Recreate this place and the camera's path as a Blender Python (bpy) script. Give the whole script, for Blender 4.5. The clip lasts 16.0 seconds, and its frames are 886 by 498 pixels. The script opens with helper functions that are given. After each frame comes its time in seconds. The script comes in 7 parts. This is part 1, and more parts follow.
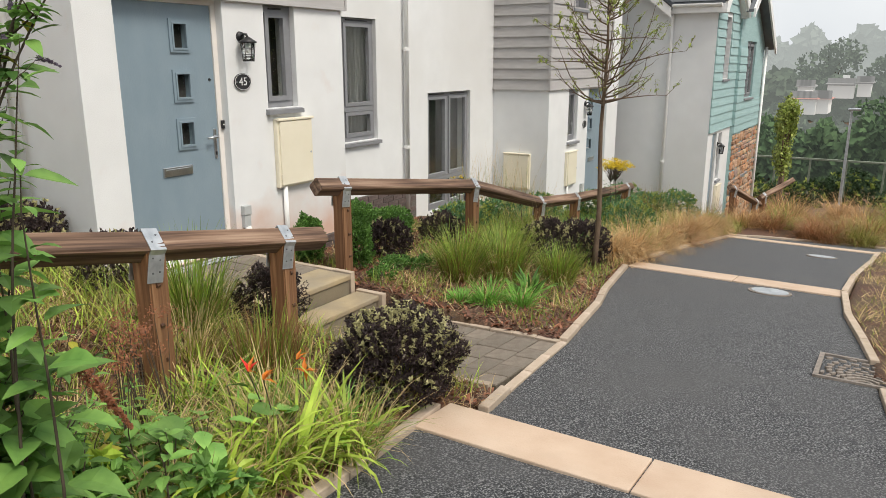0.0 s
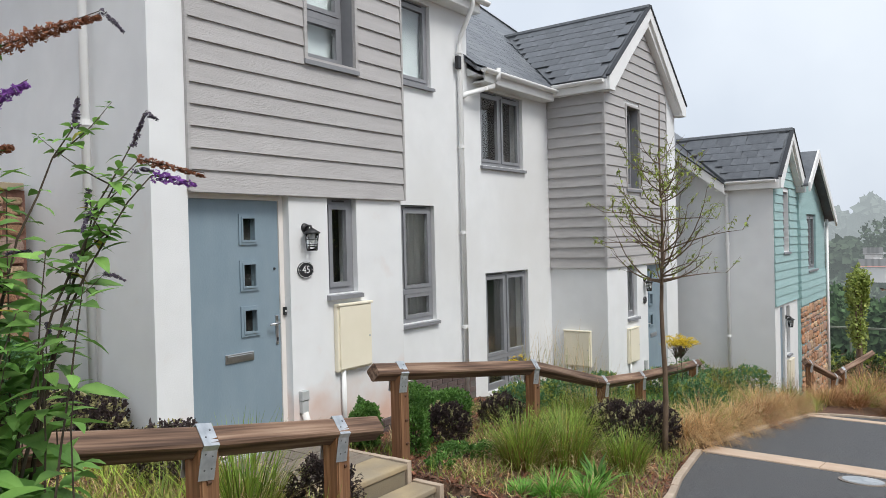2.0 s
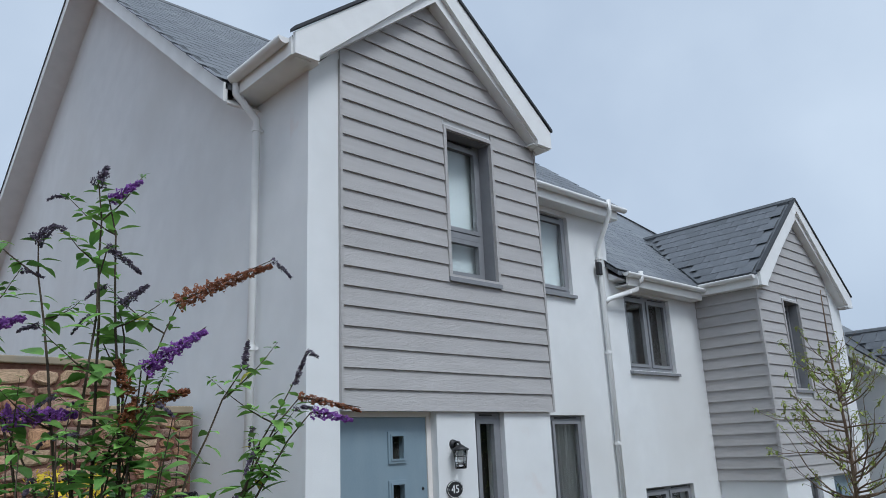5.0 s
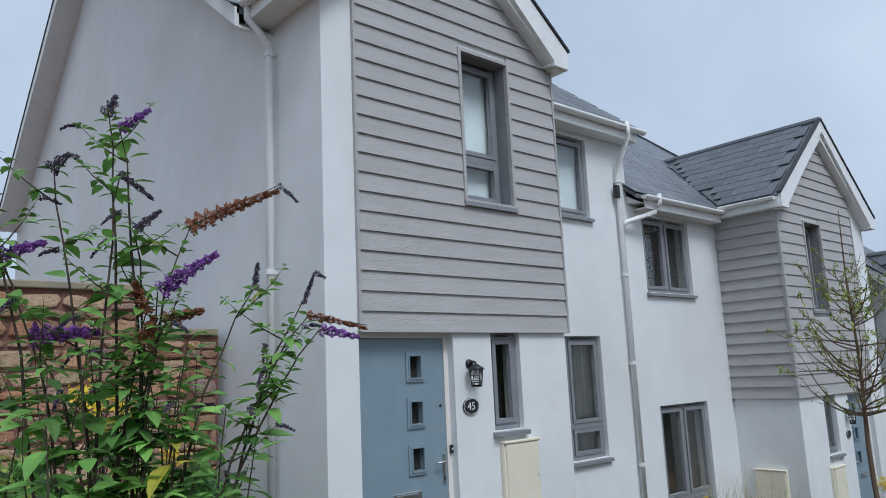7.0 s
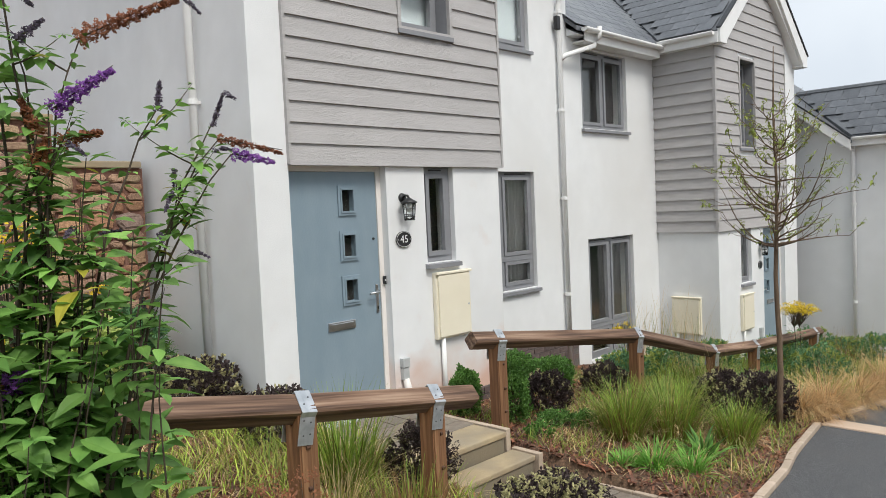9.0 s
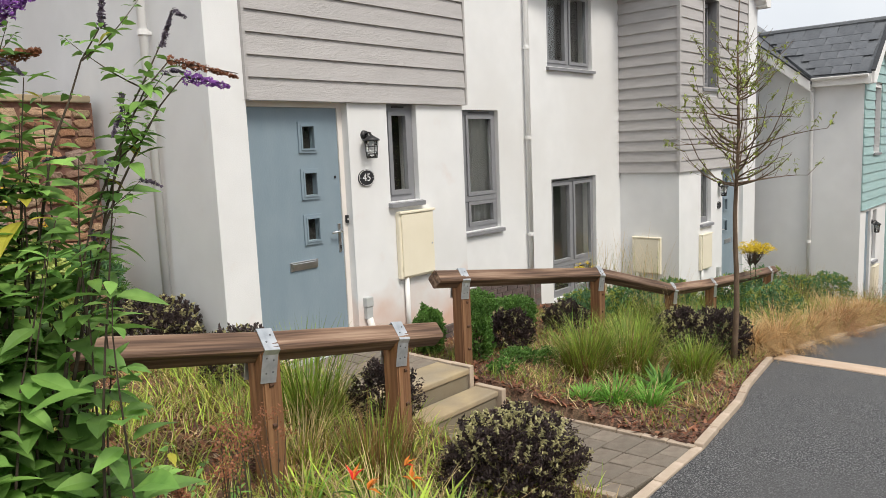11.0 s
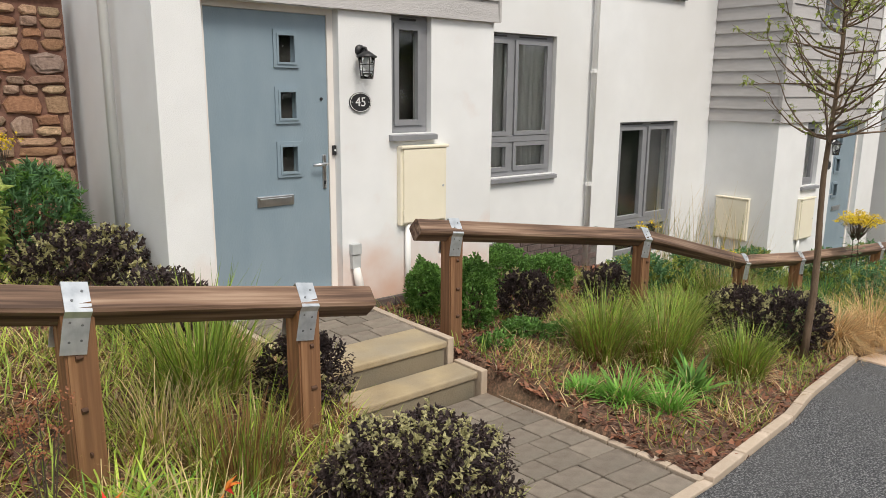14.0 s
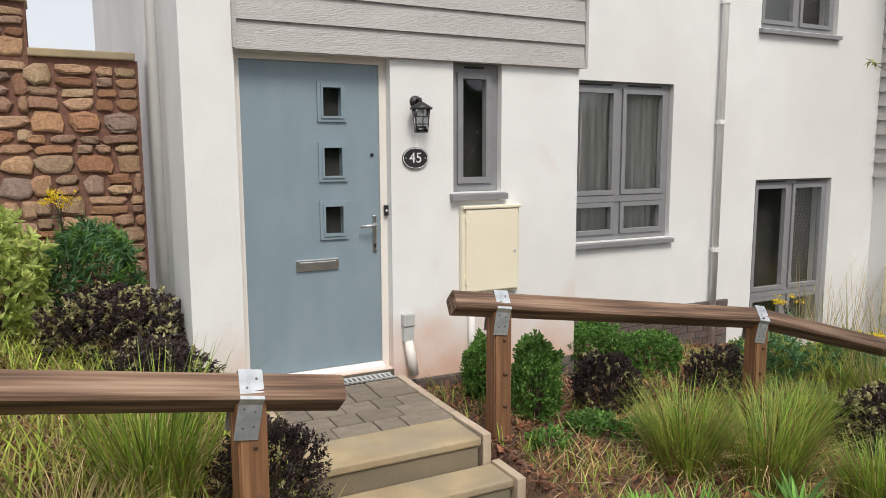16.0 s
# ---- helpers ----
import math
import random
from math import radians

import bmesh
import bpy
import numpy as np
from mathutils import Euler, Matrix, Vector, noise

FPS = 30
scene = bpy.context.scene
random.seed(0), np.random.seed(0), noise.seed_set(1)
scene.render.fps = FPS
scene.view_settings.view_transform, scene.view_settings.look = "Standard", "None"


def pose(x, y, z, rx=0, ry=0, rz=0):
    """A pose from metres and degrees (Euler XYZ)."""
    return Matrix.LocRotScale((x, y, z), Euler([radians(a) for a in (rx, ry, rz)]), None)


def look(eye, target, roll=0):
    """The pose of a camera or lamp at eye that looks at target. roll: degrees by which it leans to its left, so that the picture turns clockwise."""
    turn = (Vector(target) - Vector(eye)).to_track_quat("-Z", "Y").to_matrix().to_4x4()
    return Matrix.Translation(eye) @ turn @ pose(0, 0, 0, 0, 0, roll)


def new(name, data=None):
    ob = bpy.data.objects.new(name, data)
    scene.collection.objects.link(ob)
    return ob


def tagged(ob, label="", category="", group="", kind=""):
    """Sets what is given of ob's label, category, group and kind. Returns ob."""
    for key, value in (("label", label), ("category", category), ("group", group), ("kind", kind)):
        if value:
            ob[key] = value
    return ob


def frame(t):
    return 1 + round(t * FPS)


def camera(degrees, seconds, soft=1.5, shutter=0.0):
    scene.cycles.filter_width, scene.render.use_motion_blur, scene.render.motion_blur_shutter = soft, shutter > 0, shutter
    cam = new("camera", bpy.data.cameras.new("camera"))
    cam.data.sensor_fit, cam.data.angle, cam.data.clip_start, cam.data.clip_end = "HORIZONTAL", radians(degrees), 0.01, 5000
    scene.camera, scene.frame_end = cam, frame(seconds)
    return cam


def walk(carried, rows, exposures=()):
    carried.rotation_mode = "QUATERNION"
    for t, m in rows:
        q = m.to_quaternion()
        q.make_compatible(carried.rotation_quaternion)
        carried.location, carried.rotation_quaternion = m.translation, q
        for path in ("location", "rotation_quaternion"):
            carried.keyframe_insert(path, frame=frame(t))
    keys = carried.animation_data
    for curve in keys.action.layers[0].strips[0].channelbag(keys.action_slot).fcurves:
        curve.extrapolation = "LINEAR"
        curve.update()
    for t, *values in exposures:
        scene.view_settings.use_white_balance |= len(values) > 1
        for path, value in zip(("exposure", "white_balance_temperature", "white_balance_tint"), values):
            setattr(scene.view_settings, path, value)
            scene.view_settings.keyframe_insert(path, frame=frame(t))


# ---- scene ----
cam = camera(62.2, 16.0, soft=0.6)
PATH = [
    (0, (-3.431, -4.804, 1.568), (-1.78, -3.789, 1.072), 0.0),
    (0.5, (-3.414, -4.805, 1.579), (-1.758, -3.753, 1.188), -0.4),
    (1, (-3.4, -4.814, 1.596), (-1.746, -3.721, 1.332), -1.0),
    (1.5, (-3.389, -4.813, 1.615), (-1.748, -3.678, 1.47), -1.1),
    (2, (-3.382, -4.806, 1.639), (-1.768, -3.626, 1.612), -1.4),
    (2.5, (-3.388, -4.813, 1.667), (-1.813, -3.584, 1.75), -1.6),
    (3, (-3.373, -4.771, 1.692), (-1.851, -3.488, 1.888), -1.7),
    (3.5, (-3.381, -4.802, 1.662), (-1.925, -3.466, 1.97), -2.4),
    (4, (-3.378, -4.774, 1.673), (-1.968, -3.411, 2.06), -2.4),
    (4.5, (-3.382, -4.785, 1.699), (-2.017, -3.396, 2.153), -2.4),
    (4.7, (-3.377, -4.765, 1.705), (-2.03, -3.37, 2.196), -2.5),
    (5.7, (-3.38, -4.81, 1.70), (-2.097, -3.385, 2.262), -2.6),
    (6.8, (-3.378, -4.855, 1.685), (-2.092, -3.373, 2.075), -2.7),
    (7, (-3.375, -4.85, 1.683), (-2.074, -3.369, 2.02), -2.6),
    (7.5, (-3.362, -4.851, 1.68), (-2.026, -3.376, 1.883), -2.4),
    (8, (-3.331, -4.84, 1.674), (-1.958, -3.388, 1.753), -2.3),
    (8.5, (-3.306, -4.839, 1.66), (-1.901, -3.415, 1.639), -2.4),
    (9, (-3.299, -4.839, 1.652), (-1.875, -3.439, 1.543), -2.6),
    (9.5, (-3.295, -4.841, 1.643), (-1.851, -3.467, 1.479), -2.2),
    (10, (-3.29, -4.833, 1.635), (-1.828, -3.485, 1.428), -1.8),
    (12.5, (-2.997, -4.726, 1.555), (-1.521, -3.427, 1.189), -2.7),
    (13, (-2.65, -4.709, 1.526), (-1.204, -3.387, 1.125), -1.1),
    (13.5, (-2.274, -4.724, 1.516), (-0.934, -3.298, 1.101), 0.8),
    (14, (-1.936, -4.646, 1.482), (-0.684, -3.144, 1.062), 0.5),
    (14.5, (-1.624, -4.626, 1.459), (-0.487, -3.038, 1.028), 0.6),
    (15, (-1.334, -4.614, 1.459), (-0.316, -2.939, 1.061), 0.4),
    (15.5, (-1.123, -4.525, 1.45), (-0.143, -2.812, 1.123), -0.0),
    (16, (-0.955, -4.506, 1.448), (-0.058, -2.739, 1.182), -0.2),
]
EXPOSURES = [(0, 0.50, 6900, 10), (1.0, 0.50, 6800, 10), (1.5, 0.48, 6600, 10), (2.5, 0.27, 6100, 10), (3.5, 0.12, 5750, 8), (4.5, 0.0, 5650, 7), (7.0, -0.05, 5600, 7), (7.5, 0.1, 5800, 8), (8.0, 0.22, 6100, 9), (9.0, 0.45, 6500, 9), (10.0, 0.52, 6700, 10), (12.5, 0.55, 6950, 11), (16, 0.47, 6850, 11)]
walk(cam, [(t, look(eye, goal, lean)) for t, eye, goal, lean in PATH], EXPOSURES)

# ---- light ----
world = bpy.data.worlds.new("world")
scene.world = world
world.use_nodes = True
wn, wl = world.node_tree.nodes, world.node_tree.links
wn.clear()
sky = wn.new("ShaderNodeTexSky")
sky.sky_type, sky.sun_disc = "NISHITA", False
sky.sun_elevation, sky.sun_rotation = radians(55), radians(192)
sky.dust_density, sky.air_density = 4.0, 1.0
cloud = wn.new("ShaderNodeTexNoise")
cloud.inputs["Scale"].default_value, cloud.inputs["Detail"].default_value = 2.2, 5
tone = wn.new("ShaderNodeValToRGB")
tone.color_ramp.elements[0].position, tone.color_ramp.elements[0].color = 0.30, (5.5, 6.0, 6.7, 1)
tone.color_ramp.elements[1].position, tone.color_ramp.elements[1].color = 0.70, (7.5, 7.9, 8.3, 1)
blend = wn.new("ShaderNodeMix")
blend.data_type = "RGBA"
blend.inputs[0].default_value = 0.88
back = wn.new("ShaderNodeBackground")
back.inputs["Strength"].default_value = 0.10
out = wn.new("ShaderNodeOutputWorld")
wl.new(cloud.outputs[0], tone.inputs[0])
wl.new(sky.outputs[0], blend.inputs[6])
wl.new(tone.outputs[0], blend.inputs[7])
wl.new(blend.outputs[2], back.inputs[0])
wl.new(back.outputs[0], out.inputs[0])
sun = new("sun", bpy.data.lights.new("sun", "SUN"))
sun.data.energy, sun.data.angle, sun.data.color = 2.0, radians(22), (1.0, 0.96, 0.9)
sun.matrix_world = look((-2.5, -12, 17.5), (0, 0, 0))


# ---- materials ----
def material(name, colours, rough=0.7, metal=0.0, scale=8.0, bump=0.0, bump_scale=None, stretch=(1, 1, 1), spread=0.0,
             sheer=0.0, stain=None, stain_scale=0.7, island=False, coords="Object", span=(0.3, 0.72)):
    """A noise-coloured surface: colours from dark to light, a finer grain in relief, a broad stain, and a tone that varies by object."""
    m = bpy.data.materials.new(name)
    m.use_nodes = True
    n, l = m.node_tree.nodes, m.node_tree.links
    b = n["Principled BSDF"]
    b.inputs["Roughness"].default_value, b.inputs["Metallic"].default_value = rough, metal
    tc, mp = n.new("ShaderNodeTexCoord"), n.new("ShaderNodeMapping")
    mp.inputs["Scale"].default_value = stretch
    l.new(tc.outputs[coords], mp.inputs[0])
    nz = n.new("ShaderNodeTexNoise")
    nz.inputs["Scale"].default_value, nz.inputs["Detail"].default_value = scale, 6
    l.new(mp.outputs[0], nz.inputs["Vector"])
    rp = n.new("ShaderNodeValToRGB")
    el = rp.color_ramp.elements
    el[0].position, el[1].position = span
    while len(el) < len(colours):
        el.new(0.5)
    for i, c in enumerate(colours):
        el[i].position = span[0] + (span[1] - span[0]) * i / max(1, len(colours) - 1)
        el[i].color = (*c, 1)
    l.new(nz.outputs[0], rp.inputs[0])
    last = rp.outputs[0]
    if stain:
        sn, sr, mx = n.new("ShaderNodeTexNoise"), n.new("ShaderNodeValToRGB"), n.new("ShaderNodeMix")
        sn.inputs["Scale"].default_value, sn.inputs["Detail"].default_value = stain_scale, 8
        l.new(mp.outputs[0], sn.inputs["Vector"])
        sr.color_ramp.elements[0].position, sr.color_ramp.elements[1].position = 0.45, 0.75
        l.new(sn.outputs[0], sr.inputs[0])
        mx.data_type = "RGBA"
        l.new(sr.outputs[0], mx.inputs[0])
        l.new(last, mx.inputs[6])
        mx.inputs[7].default_value = (*stain, 1)
        last = mx.outputs[2]
    if spread:
        hs, mm = n.new("ShaderNodeHueSaturation"), n.new("ShaderNodeMapRange")
        if island:
            src = n.new("ShaderNodeNewGeometry").outputs["Random Per Island"]
        else:
            src = n.new("ShaderNodeObjectInfo").outputs["Random"]
        l.new(src, mm.inputs[0])
        mm.inputs[3].default_value, mm.inputs[4].default_value = 1 - spread, 1 + spread
        l.new(mm.outputs[0], hs.inputs["Value"])
        l.new(last, hs.inputs["Color"])
        last = hs.outputs[0]
    l.new(last, b.inputs["Base Color"])
    if bump:
        bz, bp = n.new("ShaderNodeTexNoise"), n.new("ShaderNodeBump")
        bz.inputs["Scale"].default_value, bz.inputs["Detail"].default_value = bump_scale or scale * 6, 4
        l.new(mp.outputs[0], bz.inputs["Vector"])
        bp.inputs["Strength"].default_value, bp.inputs["Distance"].default_value = bump, 0.01
        l.new(bz.outputs[0], bp.inputs["Height"])
        l.new(bp.outputs[0], b.inputs["Normal"])
    if sheer:
        b.inputs["Transmission Weight"].default_value = sheer
    return m


RENDER = material("white_render", [(0.735, 0.745, 0.75), (0.79, 0.80, 0.805)], 0.9, scale=3, bump=0.25, bump_scale=160, stain=(0.69, 0.69, 0.68), stain_scale=0.5)
BOARD = material("grey_cladding", [(0.40, 0.385, 0.38), (0.46, 0.445, 0.44)], 0.6, scale=5, bump=0.5, bump_scale=40, stretch=(0.35, 1, 5), spread=0.04)
TEAL = material("teal_cladding", [(0.30, 0.46, 0.46), (0.36, 0.52, 0.52)], 0.6, scale=5, bump=0.5, bump_scale=40, stretch=(0.35, 1, 5), spread=0.04)
FRAME = material("grey_window_frame", [(0.22, 0.225, 0.24), (0.25, 0.255, 0.27)], 0.45, scale=12)
DOOR = material("blue_grey_door", [(0.205, 0.275, 0.325), (0.235, 0.305, 0.355)], 0.45, scale=3, bump=0.15, bump_scale=70, stretch=(2, 1, 0.8))
WHITE = material("white_plastic", [(0.78, 0.78, 0.77), (0.84, 0.84, 0.83)], 0.4, scale=6)
CREAM = material("cream_plastic", [(0.78, 0.72, 0.57), (0.83, 0.77, 0.62)], 0.5, scale=4)
SPLASHED = material("splashed_white_render", [(0.735, 0.745, 0.75), (0.79, 0.80, 0.805)], 0.9, scale=3, bump=0.25, bump_scale=160, stain=(0.69, 0.69, 0.68), stain_scale=0.5)


def red_splash(m, height, colour):
    """Red soil splashed up the foot of a wall, in uneven patches that thin out with height."""
    n, l = m.node_tree.nodes, m.node_tree.links
    b = n["Principled BSDF"]
    src = b.inputs["Base Color"].links[0].from_socket
    tc, sx, mr, nz, add, cut, mx = n.new("ShaderNodeTexCoord"), n.new("ShaderNodeSeparateXYZ"), n.new("ShaderNodeMapRange"), n.new("ShaderNodeTexNoise"), n.new("ShaderNodeMath"), n.new("ShaderNodeMapRange"), n.new("ShaderNodeMix")
    l.new(tc.outputs["Object"], sx.inputs[0])
    l.new(sx.outputs[2], mr.inputs[0])
    mr.inputs[1].default_value, mr.inputs[2].default_value = -0.15, height
    mr.inputs[3].default_value, mr.inputs[4].default_value = 0.75, 0.0
    nz.inputs["Scale"].default_value, nz.inputs["Detail"].default_value = 2.6, 6
    l.new(tc.outputs["Object"], nz.inputs["Vector"])
    add.operation = "ADD"
    l.new(mr.outputs[0], add.inputs[0])
    l.new(nz.outputs[0], add.inputs[1])
    l.new(add.outputs[0], cut.inputs[0])
    cut.inputs[1].default_value, cut.inputs[2].default_value, cut.inputs[3].default_value, cut.inputs[4].default_value = 0.62, 1.25, 0.0, 0.75
    mx.data_type = "RGBA"
    l.new(cut.outputs[0], mx.inputs[0])
    l.new(src, mx.inputs[6])
    mx.inputs[7].default_value = (*colour, 1)
    l.new(mx.outputs[2], b.inputs["Base Color"])


red_splash(SPLASHED, 0.5, (0.62, 0.34, 0.22))
DOORFRAME = material("off_white_frame", [(0.74, 0.70, 0.66), (0.80, 0.76, 0.72)], 0.5, scale=4)
SLATE = material("slate", [(0.075, 0.083, 0.095), (0.125, 0.135, 0.15)], 0.4, scale=6, bump=0.3, bump_scale=30, spread=0.16, stain=(0.17, 0.18, 0.19), stain_scale=2)
LEAD = material("lead", [(0.13, 0.14, 0.15), (0.19, 0.20, 0.21)], 0.5, metal=0.4, scale=9, bump=0.2)
BLACK = material("black_metal", [(0.012, 0.012, 0.014), (0.022, 0.022, 0.024)], 0.45, scale=14, bump=0.15)
CHROME = material("steel", [(0.55, 0.56, 0.57), (0.66, 0.67, 0.68)], 0.28, metal=1.0, scale=20)
GALV = material("galvanised_steel", [(0.42, 0.45, 0.48), (0.58, 0.61, 0.64)], 0.42, metal=0.75, scale=26, bump=0.1, stain=(0.70, 0.72, 0.74), stain_scale=9)
GREYBOX = material("grey_plastic", [(0.42, 0.44, 0.44), (0.5, 0.51, 0.51)], 0.5, scale=8)
TIMBER = material("stained_timber", [(0.17, 0.070, 0.028), (0.30, 0.135, 0.058), (0.44, 0.24, 0.12)], 0.7, scale=30, bump=0.5, bump_scale=60, stretch=(1, 1, 0.04), span=(0.36, 0.66), spread=0.1, stain=(0.17, 0.095, 0.05), stain_scale=1.5)
RAILWOOD = material("weathered_timber", [(0.07, 0.038, 0.024), (0.19, 0.112, 0.072), (0.31, 0.21, 0.145)], 0.75, scale=34, bump=0.6, bump_scale=60, stretch=(0.035, 1, 1), span=(0.36, 0.66), spread=0.08, stain=(0.07, 0.04, 0.028), stain_scale=1.2)
KNOT = material("wood_knot", [(0.05, 0.022, 0.012), (0.10, 0.045, 0.02)], 0.7, scale=40)
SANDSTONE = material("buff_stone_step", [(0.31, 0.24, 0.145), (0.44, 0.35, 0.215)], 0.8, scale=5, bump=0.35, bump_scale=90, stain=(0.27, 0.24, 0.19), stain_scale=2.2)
RISER = material("dark_stone_riser", [(0.18, 0.148, 0.10), (0.26, 0.215, 0.145)], 0.85, scale=6, bump=0.4, bump_scale=90, stain=(0.12, 0.11, 0.085), stain_scale=3)
PAVER = material("grey_block_paver", [(0.155, 0.125, 0.098), (0.245, 0.205, 0.165)], 0.85, scale=14, bump=0.5, bump_scale=110, spread=0.16, stain=(0.17, 0.15, 0.12), stain_scale=3)
JOINT = material("sandy_joint", [(0.10, 0.085, 0.065), (0.17, 0.145, 0.11)], 0.95, scale=60, bump=0.6)
KERB = material("buff_concrete_kerb", [(0.42, 0.33, 0.25), (0.54, 0.44, 0.35)], 0.85, scale=10, bump=0.4, bump_scale=90, spread=0.1, stain=(0.31, 0.25, 0.18), stain_scale=2)
STRIP = material("peach_concrete_strip", [(0.50, 0.36, 0.26), (0.60, 0.46, 0.35)], 0.8, scale=4, bump=0.3, bump_scale=90, spread=0.05, stain=(0.50, 0.40, 0.31), stain_scale=1.4)
ASPHALT = material("asphalt", [(0.010, 0.011, 0.013), (0.060, 0.063, 0.069), (0.28, 0.28, 0.28)], 0.7, scale=105, bump=1.0, bump_scale=130, stain=(0.085, 0.085, 0.087), stain_scale=1.1, span=(0.40, 0.64))
MULCH = material("bark_mulch", [(0.035, 0.018, 0.012), (0.11, 0.055, 0.036), (0.22, 0.12, 0.075)], 0.95, scale=55, bump=1.0, bump_scale=80, stain=(0.12, 0.085, 0.045), stain_scale=1.3, span=(0.36, 0.66))
BRICKRED = material("dark_brick", [(0.085, 0.062, 0.058), (0.15, 0.11, 0.10)], 0.85, scale=20, bump=0.5, spread=0.2)
PLINTHJOINT = material("grey_mortar", [(0.11, 0.10, 0.09), (0.17, 0.155, 0.14)], 0.95, scale=30, bump=0.8, bump_scale=90)
MORTAR = material("red_mortar", [(0.15, 0.075, 0.055), (0.24, 0.125, 0.09)], 0.95, scale=30, bump=0.8, bump_scale=90)
STONE = material("sandstone_rubble", [(0.55, 0.50, 0.48), (0.80, 0.76, 0.72), (1.0, 1.0, 0.98)], 0.9, scale=9, bump=1.0, bump_scale=30, spread=0.22)


def many_stones(m, tones):
    """Gives each stone a hue of its own, under the grain of the material."""
    n, l = m.node_tree.nodes, m.node_tree.links
    b = n["Principled BSDF"]
    src = b.inputs["Base Color"].links[0].from_socket
    info, times, frac, ramp, mx = n.new("ShaderNodeObjectInfo"), n.new("ShaderNodeMath"), n.new("ShaderNodeMath"), n.new("ShaderNodeValToRGB"), n.new("ShaderNodeMix")
    times.operation, frac.operation = "MULTIPLY", "FRACT"
    times.inputs[1].default_value = 7.31
    l.new(info.outputs["Random"], times.inputs[0])
    l.new(times.outputs[0], frac.inputs[0])
    l.new(frac.outputs[0], ramp.inputs[0])
    el = ramp.color_ramp.elements
    while len(el) < len(tones):
        el.new(0.5)
    for i, c in enumerate(tones):
        el[i].position, el[i].color = i / (len(tones) - 1), (*c, 1)
    mx.data_type, mx.blend_type = "RGBA", "MULTIPLY"
    mx.inputs[0].default_value = 1.0
    l.new(ramp.outputs[0], mx.inputs[6])
    l.new(src, mx.inputs[7])
    l.new(mx.outputs[2], b.inputs["Base Color"])


many_stones(STONE, [(0.50, 0.26, 0.16), (0.64, 0.39, 0.23), (0.46, 0.31, 0.25), (0.72, 0.54, 0.36), (0.58, 0.29, 0.16), (0.43, 0.33, 0.295), (0.68, 0.45, 0.31), (0.54, 0.38, 0.26)])
VERGE = material("dark_slate_verge", [(0.018, 0.02, 0.024), (0.035, 0.038, 0.044)], 0.55, scale=12, bump=0.2)
IRON = material("cast_iron", [(0.21, 0.18, 0.155), (0.35, 0.30, 0.255)], 0.6, metal=0.35, scale=20, bump=0.4)
CURTAIN = material("white_curtain", [(0.84, 0.84, 0.83), (0.90, 0.90, 0.89)], 0.9, scale=3)
# Near black, since the dimness indoors is put into this colour.
ROOM = material("shade_black_room", [(0.010, 0.009, 0.008), (0.018, 0.016, 0.014)], 0.9, scale=2)
BLIND = material("pale_blind", [(0.50, 0.55, 0.56), (0.56, 0.61, 0.62)], 0.8, scale=3)
GLASS = bpy.data.materials.new("window_glass")
GLASS.use_nodes = True
gb = GLASS.node_tree.nodes["Principled BSDF"]
gb.inputs["Base Color"].default_value = (0.93, 0.96, 0.96, 1)
gb.inputs["Roughness"].default_value, gb.inputs["Transmission Weight"].default_value, gb.inputs["IOR"].default_value = 0.02, 1.0, 1.45


# ---- helpers for meshes ----
def mesh_of(bm, mat, smooth=False):
    me = bpy.data.meshes.new("mesh")
    bm.to_mesh(me)
    bm.free()
    me.materials.append(mat)
    if smooth:
        me.shade_smooth()
    return me


def part(name, bm, mat, parent=None, label="", smooth=False, m=None):
    ob = new(name, bm if isinstance(bm, bpy.types.Mesh) else mesh_of(bm, mat, smooth))
    if m is not None:
        ob.matrix_basis = m
    ob.parent = parent
    if label:
        ob["label"] = label
    if name in ("foliage", "new_growth", "yellow_foliage", "stem_work", "branch_work", "stalk_work", "tuft", "flower_head", "petal", "crown"):
        ob["kind"] = "stuff"
    return ob


def thing(name, m, label, category, group="", kind=""):
    ob = new(name)
    ob.empty_display_size = 0.1
    ob.matrix_basis = m
    return tagged(ob, label, category, group, kind)


def add_box(bm, x0, y0, z0, x1, y1, z1, m=None):
    v = [bm.verts.new((x, y, z)) for z in (z0, z1) for y in (y0, y1) for x in (x0, x1)]
    for f in ((0, 2, 3, 1), (4, 5, 7, 6), (0, 1, 5, 4), (2, 6, 7, 3), (0, 4, 6, 2), (1, 3, 7, 5)):
        bm.faces.new([v[i] for i in f])
    if m is not None:
        bmesh.ops.transform(bm, matrix=m, verts=v)
    return v


def box(x0, y0, z0, x1, y1, z1, bevel=0.0):
    bm = bmesh.new()
    add_box(bm, min(x0, x1), min(y0, y1), min(z0, z1), max(x0, x1), max(y0, y1), max(z0, z1))
    if bevel:
        bmesh.ops.bevel(bm, geom=bm.edges[:], offset=bevel, segments=2, affect="EDGES", profile=0.5)
    return bm


